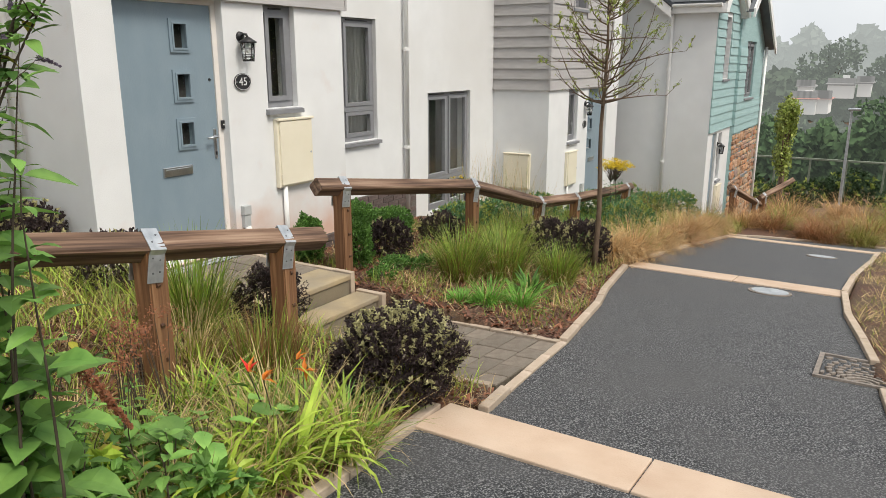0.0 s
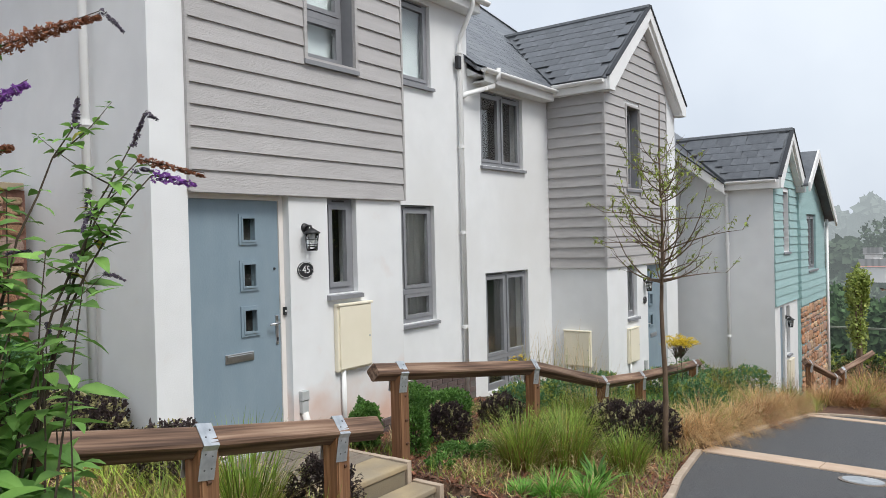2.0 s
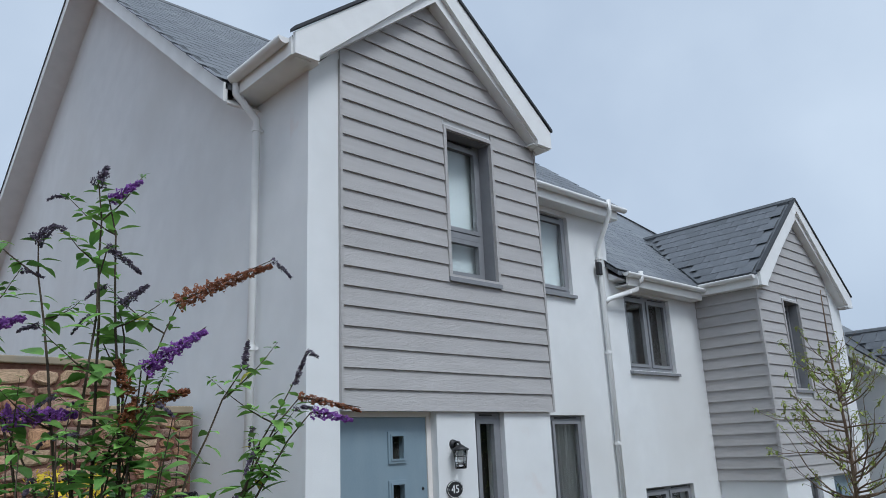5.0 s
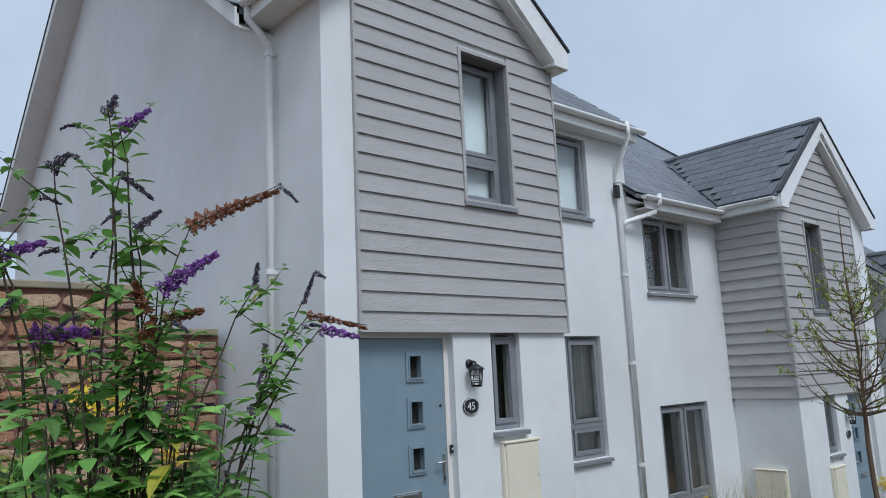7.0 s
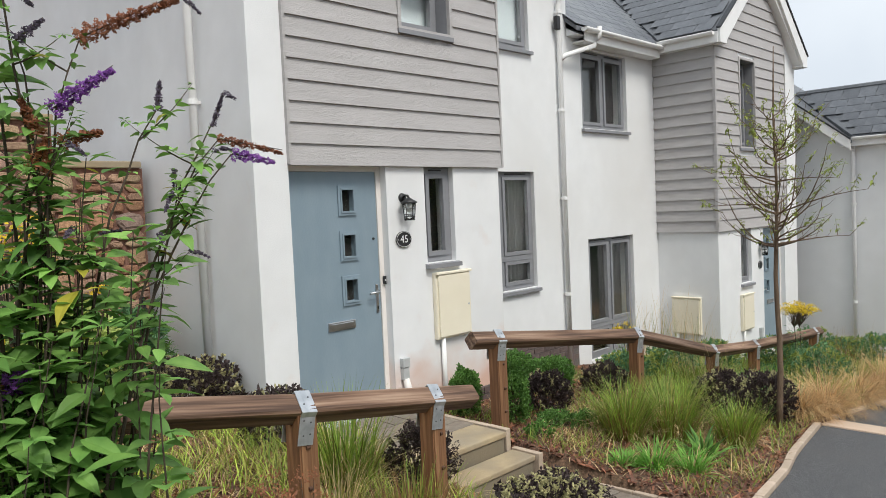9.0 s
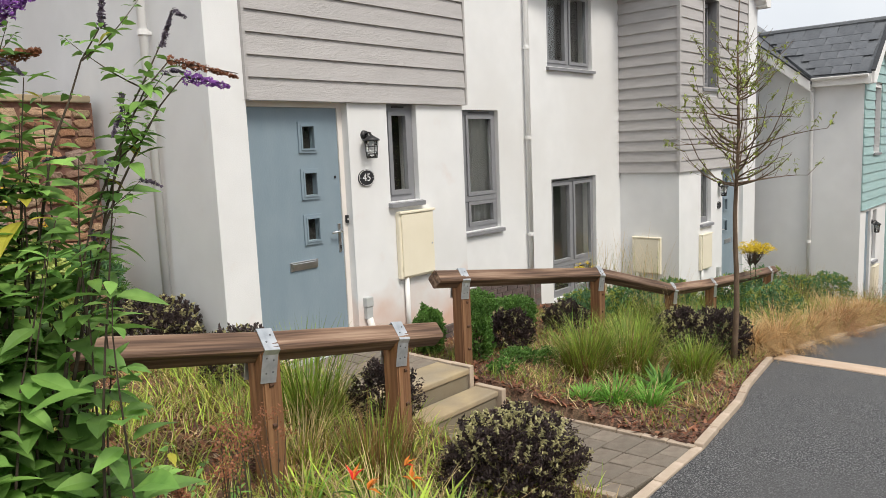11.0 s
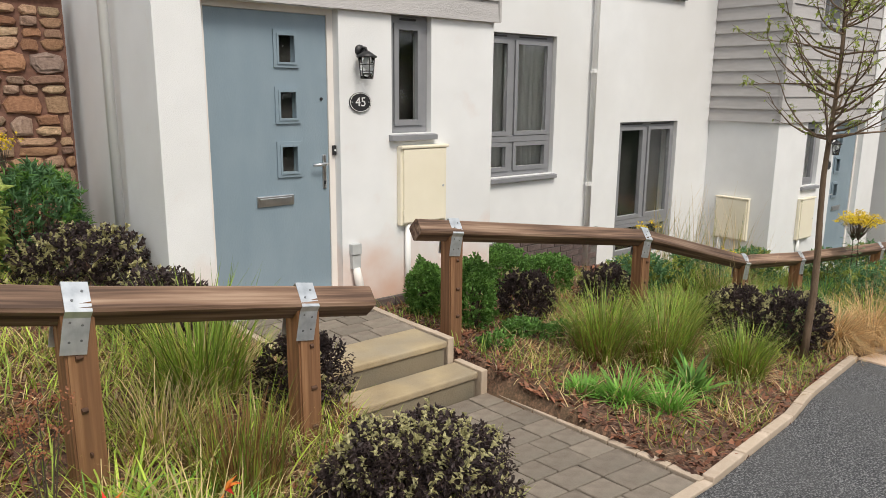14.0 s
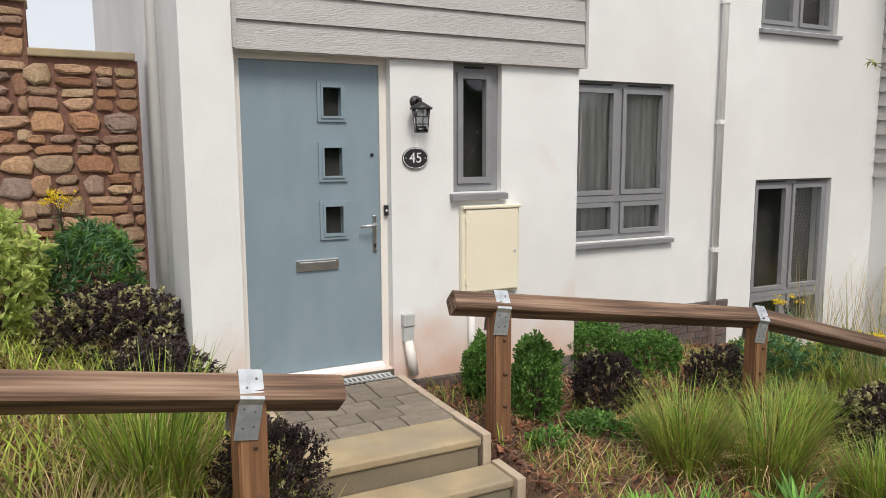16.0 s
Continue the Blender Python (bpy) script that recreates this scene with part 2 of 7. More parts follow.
def prism(outline, axis, a, b):
    """An outline of (u, v) swept along an axis from a to b: axis 'y' takes (x, z), 'x' takes (y, z), 'z' takes (x, y)."""
    bm = bmesh.new()
    place = {"y": lambda u, v, w: (u, w, v), "x": lambda u, v, w: (w, u, v), "z": lambda u, v, w: (u, v, w)}[axis]
    lo = [bm.verts.new(place(u, v, a)) for u, v in outline]
    hi = [bm.verts.new(place(u, v, b)) for u, v in outline]
    bm.faces.new(lo)
    bm.faces.new(hi[::-1])
    n = len(outline)
    for i in range(n):
        bm.faces.new((lo[i], hi[i], hi[(i + 1) % n], lo[(i + 1) % n]))
    bmesh.ops.recalc_face_normals(bm, faces=bm.faces[:])
    return bm


def add_tube(bm, points, radii, sides=8, caps=True):
    """A round tube along points; one radius, or one for each point."""
    pts = [Vector(p) for p in points]
    if not isinstance(radii, (list, tuple)):
        radii = [radii] * len(pts)
    rings = []
    up = Vector((0, 0, 1))
    for i, p in enumerate(pts):
        d = (pts[min(i + 1, len(pts) - 1)] - pts[max(i - 1, 0)]).normalized()
        u = d.cross(up if abs(d.z) < 0.95 else Vector((1, 0, 0))).normalized()
        w = d.cross(u)
        rings.append([bm.verts.new(p + radii[i] * (math.cos(a) * u + math.sin(a) * w)) for a in (2 * math.pi * k / sides for k in range(sides))])
    for r0, r1 in zip(rings, rings[1:]):
        for k in range(sides):
            bm.faces.new((r0[k], r0[(k + 1) % sides], r1[(k + 1) % sides], r1[k]))
    if caps and sides > 2:
        bm.faces.new(rings[0][::-1])
        bm.faces.new(rings[-1])
    return bm


def tube(points, radii, sides=10):
    return add_tube(bmesh.new(), points, radii, sides)


def wall_slab(x0, x1, z0, z1, y0, y1, holes):
    """A wall facing -y from x0 to x1, thick from y0 to y1, with rectangular holes (xa, xb, za, zb) right through it."""
    bm = bmesh.new()
    xs = sorted({x0, x1, *(h[0] for h in holes), *(h[1] for h in holes)})
    zs = sorted({z0, z1, *(h[2] for h in holes), *(h[3] for h in holes)})
    xs, zs = [x for x in xs if x0 <= x <= x1], [z for z in zs if z0 <= z <= z1]

    def solid(i, j):
        if not (0 <= i < len(xs) - 1 and 0 <= j < len(zs) - 1):
            return False
        cx, cz = (xs[i] + xs[i + 1]) / 2, (zs[j] + zs[j + 1]) / 2
        return not any(a < cx < b and c < cz < d for a, b, c, d in holes)

    cache = {}

    def vert(x, y, z):
        key = (round(x, 4), y, round(z, 4))
        if key not in cache:
            cache[key] = bm.verts.new((x, y, z))
        return cache[key]

    for i in range(len(xs) - 1):
        for j in range(len(zs) - 1):
            if not solid(i, j):
                continue
            a, b, c, d = xs[i], xs[i + 1], zs[j], zs[j + 1]
            bm.faces.new((vert(a, y0, c), vert(b, y0, c), vert(b, y0, d), vert(a, y0, d)))
            bm.faces.new((vert(a, y1, d), vert(b, y1, d), vert(b, y1, c), vert(a, y1, c)))
            if not solid(i - 1, j):
                bm.faces.new((vert(a, y1, c), vert(a, y0, c), vert(a, y0, d), vert(a, y1, d)))
            if not solid(i + 1, j):
                bm.faces.new((vert(b, y0, c), vert(b, y1, c), vert(b, y1, d), vert(b, y0, d)))
            if not solid(i, j - 1):
                bm.faces.new((vert(a, y0, c), vert(a, y1, c), vert(b, y1, c), vert(b, y0, c)))
            if not solid(i, j + 1):
                bm.faces.new((vert(a, y0, d), vert(b, y0, d), vert(b, y1, d), vert(a, y1, d)))
    return bm


def thicken(bm, depth):
    """Gives an open sheet a body below it."""
    made = bmesh.ops.extrude_face_region(bm, geom=bm.faces[:], use_keep_orig=True)
    bmesh.ops.translate(bm, vec=(0, 0, -depth), verts=[g for g in made["geom"] if isinstance(g, bmesh.types.BMVert)])
    bmesh.ops.recalc_face_normals(bm, faces=bm.faces[:])


def smoothstep(a, b, v):
    t = min(1.0, max(0.0, (v - a) / (b - a)))
    return t * t * (3 - 2 * t)


# ---- ground ----
def road_z(x):
    """The height of the sloping lane at x."""
    if x < -3.5:
        return road_z(-3.5) + 0.05 * (-3.5 - x)
    if x > 14:
        return road_z(14) - 0.12 * (min(x, 60) - 14)
    return -0.32 - 0.09 * (x - 1) - 0.004 * (x - 1) ** 2


def left_kerb(x):
    pts = ((-30, -3.3), (-4, -3.15), (-1.29, -3.03), (-0.4, -2.95), (-0.35, -3.18), (0.0, -3.14), (1.08, -3.04), (2.33, -2.84), (2.9, -2.70), (4.4, -2.42), (5.2, -2.38), (8.5, -2.5), (10.4, -2.5), (11.0, -2.9), (11.6, -3.9), (12.2, -5.6), (13, -8.5), (14, -11), (40, -14))
    return float(np.interp(x, [p[0] for p in pts], [p[1] for p in pts]))


def right_kerb(x):
    pts = ((-30, -7.2), (-6, -6.8), (-2.5, -6.0), (-0.6, -5.2), (1.0, -4.95), (2.2, -4.82), (3.5, -4.61), (4.7, -4.52), (6, -4.55), (8, -4.68), (10.1, -4.76), (10.5, -5.4), (11, -6.8), (12, -10), (14, -14), (40, -17))
    return float(np.interp(x, [p[0] for p in pts], [p[1] for p in pts]))


def ground_z(x, y):
    """The height of the beds and of the land about them."""
    z = road_z(x)
    if y > left_kerb(x):
        k = smoothstep(left_kerb(x), left_kerb(x) + 2.2, y)
        z += 0.02 + 0.13 * k + 0.20 * k * smoothstep(0.2, -1.2, x) + 0.025 * noise.noise((x * 1.7, y * 1.7, 0))
        if -0.06 < x < 1.02 and y < 0.2:
            z = min(z, -0.48)
    elif y > right_kerb(x):
        z -= 0.25
    else:
        z += 0.02 + 0.10 * smoothstep(0, 2, right_kerb(x) - y)
        z -= 0.10 * max(0.0, min(right_kerb(x) - y, 40) - 4)
    return z


def axis_steps(spans):
    out = []
    for a, b, st in spans:
        out += list(np.arange(a, b - 1e-6, st))
    return out + [spans[-1][1]]


def ground_sheet():
    xs = axis_steps(((-400, -40, 60), (-40, -6, 3), (-6, 14, 0.12), (14, 40, 2), (40, 900, 80)))
    ys = axis_steps(((-600, -40, 60), (-40, -8, 2), (-8, 2.6, 0.12), (2.6, 30, 3), (30, 600, 80)))
    me = bpy.data.meshes.new("mesh")
    verts = [(x, y, ground_z(x, y)) for y in ys for x in xs]
    w = len(xs)
    faces = [(j * w + i, j * w + i + 1, (j + 1) * w + i + 1, (j + 1) * w + i) for j in range(len(ys) - 1) for i in range(w - 1)]
    me.from_pydata(verts, [], faces)
    me.materials.append(MULCH)
    me.shade_smooth()
    return tagged(new("ground", me), "brown bark-mulched planting beds with dry litter", "ground", kind="structure")


ground_sheet()


def road_sheet():
    bm = bmesh.new()
    rows = []
    for x in axis_steps(((-30, -4, 1), (-4, 12, 0.1), (12, 40, 1))):
        a, b = left_kerb(x) - 0.005, right_kerb(x) + 0.005
        rows.append([bm.verts.new((x, a + (b - a) * k / 16, road_z(x) + 0.006 * noise.noise((x * 1.1, k * 0.3, 3)))) for k in range(17)])
    for r0, r1 in zip(rows, rows[1:]):
        for k in range(16):
            bm.faces.new((r0[k], r0[k + 1], r1[k + 1], r1[k]))
    thicken(bm, 0.12)
    me = mesh_of(bm, ASPHALT, False)
    return tagged(new("road", me), "dark grey tarmac lane sloping downhill", "road", kind="structure")


ROAD = road_sheet()


# ---- houses ----
def window(house, x0, x1, z0, z1, y, lights, sill=True, depth=0.055, inside=None, name="window", blind=False, rail=0.0, vent=True):
    """A grey framed window set into a hole of a wall whose face is at y. lights: mullion places as fractions; rail: a transom's height."""
    yf = y + depth
    win = part(name, wall_slab(x0 + 0.003, x1 - 0.003, z0 + 0.003, z1 - 0.003, yf, yf + 0.07, [(x0 + 0.055, x1 - 0.055, z0 + 0.055, z1 - 0.06)]), FRAME, house, "grey framed window")
    edges = [x0 + 0.055] + [x0 + (x1 - x0) * f for f in lights] + [x1 - 0.055]
    for f in lights:
        xm = x0 + (x1 - x0) * f
        part("mullion", box(xm - 0.035, yf + 0.004, z0 + 0.052, xm + 0.035, yf + 0.066, z1 - 0.057, 0.004), FRAME, win)
    spans = [(z0 + 0.055, z1 - 0.06)]
    if rail:
        part("transom", box(x0 + 0.052, yf - 0.006, rail - 0.035, x1 - 0.052, yf + 0.066, rail + 0.035, 0.006), FRAME, win)
        spans = [(z0 + 0.055, rail - 0.035), (rail + 0.035, z1 - 0.06)]
    for a, b in zip(edges, edges[1:]):
        a2, b2 = a + (0.035 if a != edges[0] else 0), b - (0.035 if b != edges[-1] else 0)
        for c, d in spans:
            part("sash", wall_slab(a2 + 0.002, b2 - 0.002, c + 0.002, d - 0.002, yf - 0.014, yf + 0.05, [(a2 + 0.045, b2 - 0.045, c + 0.045, d - 0.045)]), FRAME, win)
            pane = part("pane", box(a2 + 0.043, yf + 0.012, c + 0.043, b2 - 0.043, yf + 0.03, d - 0.043), GLASS, win)
            pane.visible_shadow = False
        if vent:
            part("trickle_vent", box(a2 + 0.06, yf - 0.012, z1 - 0.036, b2 - 0.06, yf + 0.01, z1 - 0.022, 0.003), BLACK, win)
    if sill:
        part("sill", prism([(y - 0.05, z0 - 0.055), (y - 0.05, z0 - 0.015), (yf + 0.02, z0 + 0.002), (yf + 0.02, z0 - 0.055)], "x", x0 - 0.03, x1 + 0.03), FRAME, win, "grey window sill")
    if blind:
        part("blind", box(x0 + 0.05, yf + 0.10, z0 + 0.05, x1 - 0.05, yf + 0.115, z1 - 0.05), BLIND, win)
    # the room behind, its indoor gloom painted as near-black walls
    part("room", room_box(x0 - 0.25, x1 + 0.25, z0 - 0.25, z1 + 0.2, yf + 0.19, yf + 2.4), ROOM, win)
    return win


def room_box(x0, x1, z0, z1, y0, y1):
    bm = box(x0, y0, z0, x1, y1, z1)
    bmesh.ops.delete(bm, geom=[f for f in bm.faces if f.normal.y < -0.9], context="FACES_ONLY")
    bmesh.ops.reverse_faces(bm, faces=bm.faces[:])
    return bm


def curtains(win, x0, x1, z0, z1, y):
    bm = bmesh.new()
    n = 90
    lo, hi = [], []
    for i in range(n + 1):
        x = x0 + (x1 - x0) * i / n
        yy = y + 0.022 * math.sin(i * 0.9 + 2 * math.sin(i * 0.17)) + 0.01 * math.sin(i * 2.3)
        lo.append(bm.verts.new((x, yy, z0)))
        hi.append(bm.verts.new((x, yy * 0.5 + y * 0.5, z1)))
    for i in range(n):
        bm.faces.new((lo[i], lo[i + 1], hi[i + 1], hi[i]))
    bmesh.ops.solidify(bm, geom=bm.faces[:], thickness=0.004)
    part("curtain", bm, CURTAIN, win, "white net curtain in folds", True)


def clad_front(wall, x0, x1, z0, y, pitch, mat, top, holes=()):
    """Overlapping boards on a face at y, cut to the slopes of a gable: top(x) gives the height of the roof line."""
    k = 0
    while True:
        za, zb = z0 + k * pitch, z0 + (k + 1) * pitch + 0.012
        if za > max(top(x) for x in np.linspace(x0, x1, 41)) - 0.05:
            break
        spans = [(x0, x1)]
        for ha, hb, hc, hd in holes:
            if za < hd - 0.02 and zb > hc + 0.03:
                spans = [s for a, b in spans for s in ((a, min(b, ha)), (max(a, hb), b)) if s[1] - s[0] > 0.02]
        for a, b in spans:
            ok = [x for x in np.linspace(a, b, 400) if top(x) > za + 0.02]
            if len(ok) < 4:
                continue
            a2, b2 = ok[0], ok[-1]
            ok = [x for x in np.linspace(a, b, 400) if top(x) > zb]
            a3, b3 = (ok[0], ok[-1]) if len(ok) > 3 else ((a2 + b2) / 2 - 0.01, (a2 + b2) / 2 + 0.01)
            bm = bmesh.new()
            pts = [(a2, y - 0.031, za), (b2, y - 0.031, za), (b3, y - 0.012, zb), (a3, y - 0.012, zb), (a2, y - 0.004, za), (b2, y - 0.004, za), (b3, y - 0.002, zb), (a3, y - 0.002, zb)]
            v = [bm.verts.new(p) for p in pts]
            for f in ((0, 1, 2, 3), (7, 6, 5, 4), (4, 5, 1, 0), (3, 2, 6, 7), (0, 3, 7, 4), (1, 5, 6, 2)):
                bm.faces.new([v[i] for i in f])
            part("cladding_board", bm, mat, wall)
        k += 1


def clad_side(wall, x, y0, y1, z0, z1, pitch, mat):
    """Boards on a side face that looks to -x."""
    for k in range(int((z1 - z0) / pitch) + 1):
        za, zb = z0 + k * pitch, min(z1, z0 + (k + 1) * pitch + 0.012)
        if zb - za < 0.02:
            continue
        bm = bmesh.new()
        pts = [(x - 0.042, y0, za), (x - 0.042, y1, za), (x - 0.012, y1, zb), (x - 0.012, y0, zb), (x - 0.004, y0, za), (x - 0.004, y1, za), (x - 0.002, y1, zb), (x - 0.002, y0, zb)]
        v = [bm.verts.new(p) for p in pts]
        for f in ((0, 3, 2, 1), (4, 5, 6, 7), (0, 1, 5, 4), (3, 7, 6, 2), (0, 4, 7, 3), (1, 2, 6, 5)):
            bm.faces.new([v[i] for i in f])
        part("cladding_board", bm, mat, wall)


SLATES = []
for i in range(6):
    rs = random.Random(i)
    sb = bmesh.new()
    v8 = add_box(sb, -0.146, 0, 0, 0.146, 0.36, 0.007)
    for v in v8:
        v.co += Vector((rs.uniform(-1, 1) * 0.003, rs.uniform(-1, 1) * 0.006, rs.uniform(0, 1) * 0.002))
    SLATES.append(mesh_of(sb, SLATE))


def slate_field(roof, corner, along, up, width, inside, limit=300, name="slate"):
    """Rows of slates on a sloping plane from its corner: along and up are unit ways, inside(u, v) says where slates lie."""
    along, up = Vector(along).normalized(), Vector(up).normalized()
    out_way = along.cross(up)
    rows, made = 0, 0
    rest = bmesh.new()
    v = 0.0
    while v < 8:
        u = 0.15 if rows % 2 else 0.0
        hit_any = False
        while u <= width + 0.15:
            if inside(u, v + 0.12):
                hit_any = True
                base = Vector(corner) + along * u + up * v + out_way * 0.014
                tilt = Matrix((along, (up - out_way * -0.02).normalized(), out_way)).transposed().to_4x4()
                m = Matrix.Translation(base) @ tilt @ Matrix.Rotation(0.028, 4, "X").inverted()
                if made < limit:
                    part(name, SLATES[random.randrange(6)], None, roof, m=m)
                    made += 1
                else:
                    add_box(rest, -0.146, 0, 0, 0.146, 0.36, 0.007, m)
            u += 0.3
        rows += 1
        v += 0.235
        if not hit_any and rows > 3:
            break
    if rest.verts:
        tagged(part("slate_rest", rest, SLATE, roof), kind="stuff")
    else:
        rest.free()


def roof_slab(outline, thick=0.06):
    bm = bmesh.new()
    v = [bm.verts.new(p) for p in outline]
    bm.faces.new(v)
    bmesh.ops.recalc_face_normals(bm, faces=bm.faces[:])
    if bm.faces[:][0].normal.z < 0:
        bmesh.ops.reverse_faces(bm, faces=bm.faces[:])
    low = [bm.verts.new(Vector(p) - Vector((0, 0, thick))) for p in outline]
    n = len(low)
    bm.faces.new(low[::-1])
    for i in range(n):
        bm.faces.new((v[i], v[(i + 1) % n], low[(i + 1) % n], low[i]))
    bmesh.ops.recalc_face_normals(bm, faces=bm.faces[:])
    return bm


def gutter(house, a, b, r=0.055):
    """A half-round gutter from a to b."""
    a, b = Vector(a), Vector(b)
    d = (b - a).normalized()
    side = d.cross(Vector((0, 0, 1))).normalized()
    bm = bmesh.new()
    rings = []
    for p in (a, b):
        ring = [bm.verts.new(p + r * (math.cos(t) * side + math.sin(t) * Vector((0, 0, 1)))) for t in np.linspace(math.pi, 2 * math.pi, 9)]
        ring += [bm.verts.new(p + (r - 0.008) * (math.cos(t) * side + math.sin(t) * Vector((0, 0, 1)))) for t in np.linspace(2 * math.pi, math.pi, 9)]
        rings.append(ring)
    n = len(rings[0])
    for k in range(n):
        bm.faces.new((rings[0][k], rings[0][(k + 1) % n], rings[1][(k + 1) % n], rings[1][k]))
    for ring in rings:
        c = [bm.verts.new(v.co) for v in ring[:9]]
        bm.faces.new(c)
    bmesh.ops.recalc_face_normals(bm, faces=bm.faces[:])
    return part("gutter", bm, WHITE, house, "white plastic gutter", True)


def downpipe(house, points, clips, out_way):
    pipe = part("downpipe", tube(points, 0.034, 12), WHITE, house, "white round downpipe", True)
    for c in clips:
        bm = tube([Vector(c) + Vector((0, 0, -0.02)), Vector(c) + Vector((0, 0, 0.02))], 0.044, 12)
        add_box(bm, -0.012, -0.07, -0.012, 0.012, 0.0, 0.012, Matrix.Translation(c) @ Vector((0, 1, 0)).rotation_difference(-Vector(out_way)).to_matrix().to_4x4() @ Matrix.Rotation(math.pi, 4, "Z"))
        part("pipe_clip", bm, WHITE, pipe)
    return pipe


def front_door(house, x0, z0, y, mirror=False, height=2.03, width=0.90):
    """A slate-blue panel door with three small square lights, hung in an off-white frame, its face set back from y."""
    yd = y + 0.09
    flip = (lambda u: x0 + width - u) if mirror else (lambda u: x0 + u)

    def bx(u0, u1, *rest, bevel=0.0):
        a, b = flip(u0), flip(u1)
        return box(min(a, b), rest[0], rest[1], max(a, b), rest[2], rest[3], bevel)

    zs = [(1.633, 1.885), (1.25, 1.503), (0.873, 1.124)]
    holes = [tuple(sorted((flip(0.518), flip(0.638)))) + (z0 + a + 0.036, z0 + b - 0.036) for a, b in zs]
    door = part("door", wall_slab(x0, x0 + width, z0 + 0.012, z0 + 2.0, yd, yd + 0.045, holes), DOOR, house, "slate-blue front door with three square lights, shut")
    for (a, b), h in zip(zs, holes):
        part("light_trim", wall_slab(h[0] - 0.036, h[1] + 0.036, h[2] - 0.036, h[3] + 0.036, yd - 0.014, yd + 0.01, [(h[0], h[1], h[2], h[3])]), DOOR, door)
        part("light_bead", wall_slab(h[0] - 0.014, h[1] + 0.014, h[2] - 0.014, h[3] + 0.014, yd - 0.022, yd - 0.0145, [(h[0], h[1], h[2], h[3])]), DOOR, door)
        pane = part("pane", box(h[0] - 0.002, yd + 0.015, h[2] - 0.002, h[1] + 0.002, yd + 0.025, h[3] + 0.002), GLASS, door)
        pane.visible_shadow = False
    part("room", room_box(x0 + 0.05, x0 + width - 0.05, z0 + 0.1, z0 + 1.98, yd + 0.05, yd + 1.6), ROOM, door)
    part("letter_plate", bx(0.315, 0.60, yd - 0.016, z0 + 0.675, yd + 0.004, z0 + 0.75, bevel=0.006), CHROME, door, "brushed steel letter plate")
    part("letter_flap", bx(0.335, 0.58, yd - 0.021, z0 + 0.69, yd - 0.012, z0 + 0.735, bevel=0.004), CHROME, door)
    part("handle_plate", bx(0.845, 0.875, yd - 0.012, z0 + 0.77, yd + 0.004, z0 + 1.02, bevel=0.006), CHROME, door, "steel door handle")
    bm = tube([(flip(0.86), yd - 0.006, z0 + 0.955), (flip(0.86), yd - 0.05, z0 + 0.955), (flip(0.85), yd - 0.058, z0 + 0.955), (flip(0.745), yd - 0.055, z0 + 0.95)], 0.0105, 8)
    part("lever", bm, CHROME, door, "", True)
    part("keyhole", bx(0.853, 0.867, yd - 0.018, z0 + 0.80, yd - 0.008, z0 + 0.83, bevel=0.003), BLACK, door)
    part("spyhole", tube([(flip(0.85), yd - 0.006, z0 + 1.42), (flip(0.85), yd + 0.01, z0 + 1.42)], 0.012, 10), BLACK, door)
    frame_ = part("door_frame", wall_slab(x0 - 0.045, x0 + width + 0.05, z0 - 0.03, z0 + 2.045, yd - 0.012, yd + 0.075, [(x0 - 0.002, x0 + width + 0.002, z0 - 0.05, z0 + 2.003)]), DOORFRAME, house, "off-white door frame")
    part("threshold", prism([(yd - 0.06, z0 - 0.03), (yd - 0.06, z0 - 0.012), (yd - 0.002, z0 + 0.008), (yd + 0.06, z0 + 0.008), (yd + 0.06, z0 - 0.03)], "x", x0 - 0.001, x0 + width + 0.001), WHITE, frame_, "white weathered threshold")
    return door


def wall_lamp(m, z_label=""):
    """A black half-lantern on a curved arm with a barred clear shade."""
    lamp = thing("wall_lamp", m, "black metal lantern wall lamp on white render", "lamp", "lamps by the doors")
    part("wall_plate", tube([(0, 0.0, 0.06), (0, -0.025, 0.06)], [0.055, 0.048], 16), BLACK, lamp, "", True)
    part("arm", tube([(0, -0.02, 0.06), (0, -0.06, 0.085), (0, -0.10, 0.08), (0, -0.115, 0.05)], 0.013, 8), BLACK, lamp, "", True)
    part("cap", tube([(0, -0.115, 0.055), (0, -0.115, 0.035), (0, -0.115, 0.005), (0, -0.115, -0.008)], [0.02, 0.05, 0.098, 0.092], 20), BLACK, lamp, "", True)
    sh = tube([(0, -0.115, -0.008), (0, -0.115, -0.195)], [0.070, 0.052], 20)
    glass = part("shade", sh, GLASS, lamp, "clear glass shade", True)
    glass.visible_shadow = False
    part("bulb", tube([(0, -0.115, -0.01), (0, -0.115, -0.06), (0, -0.115, -0.09), (0, -0.115, -0.11)], [0.014, 0.026, 0.024, 0.004], 10), WHITE, lamp, "", True)
    for zz, r in ((-0.07, 0.068), (-0.13, 0.062), (-0.195, 0.056)):
        ring = [(r * math.cos(a), -0.115 + r * math.sin(a), zz) for a in np.linspace(0, 2 * math.pi, 21)]
        part("band", tube(ring, 0.0045, 5), BLACK, lamp)
    for k in range(6):
        a = k * math.pi / 3 + 0.3
        part("bar", tube([(0.076 * math.cos(a), -0.115 + 0.076 * math.sin(a), -0.005), (0.056 * math.cos(a), -0.115 + 0.056 * math.sin(a), -0.197)], 0.0045, 5), BLACK, lamp)
    return lamp


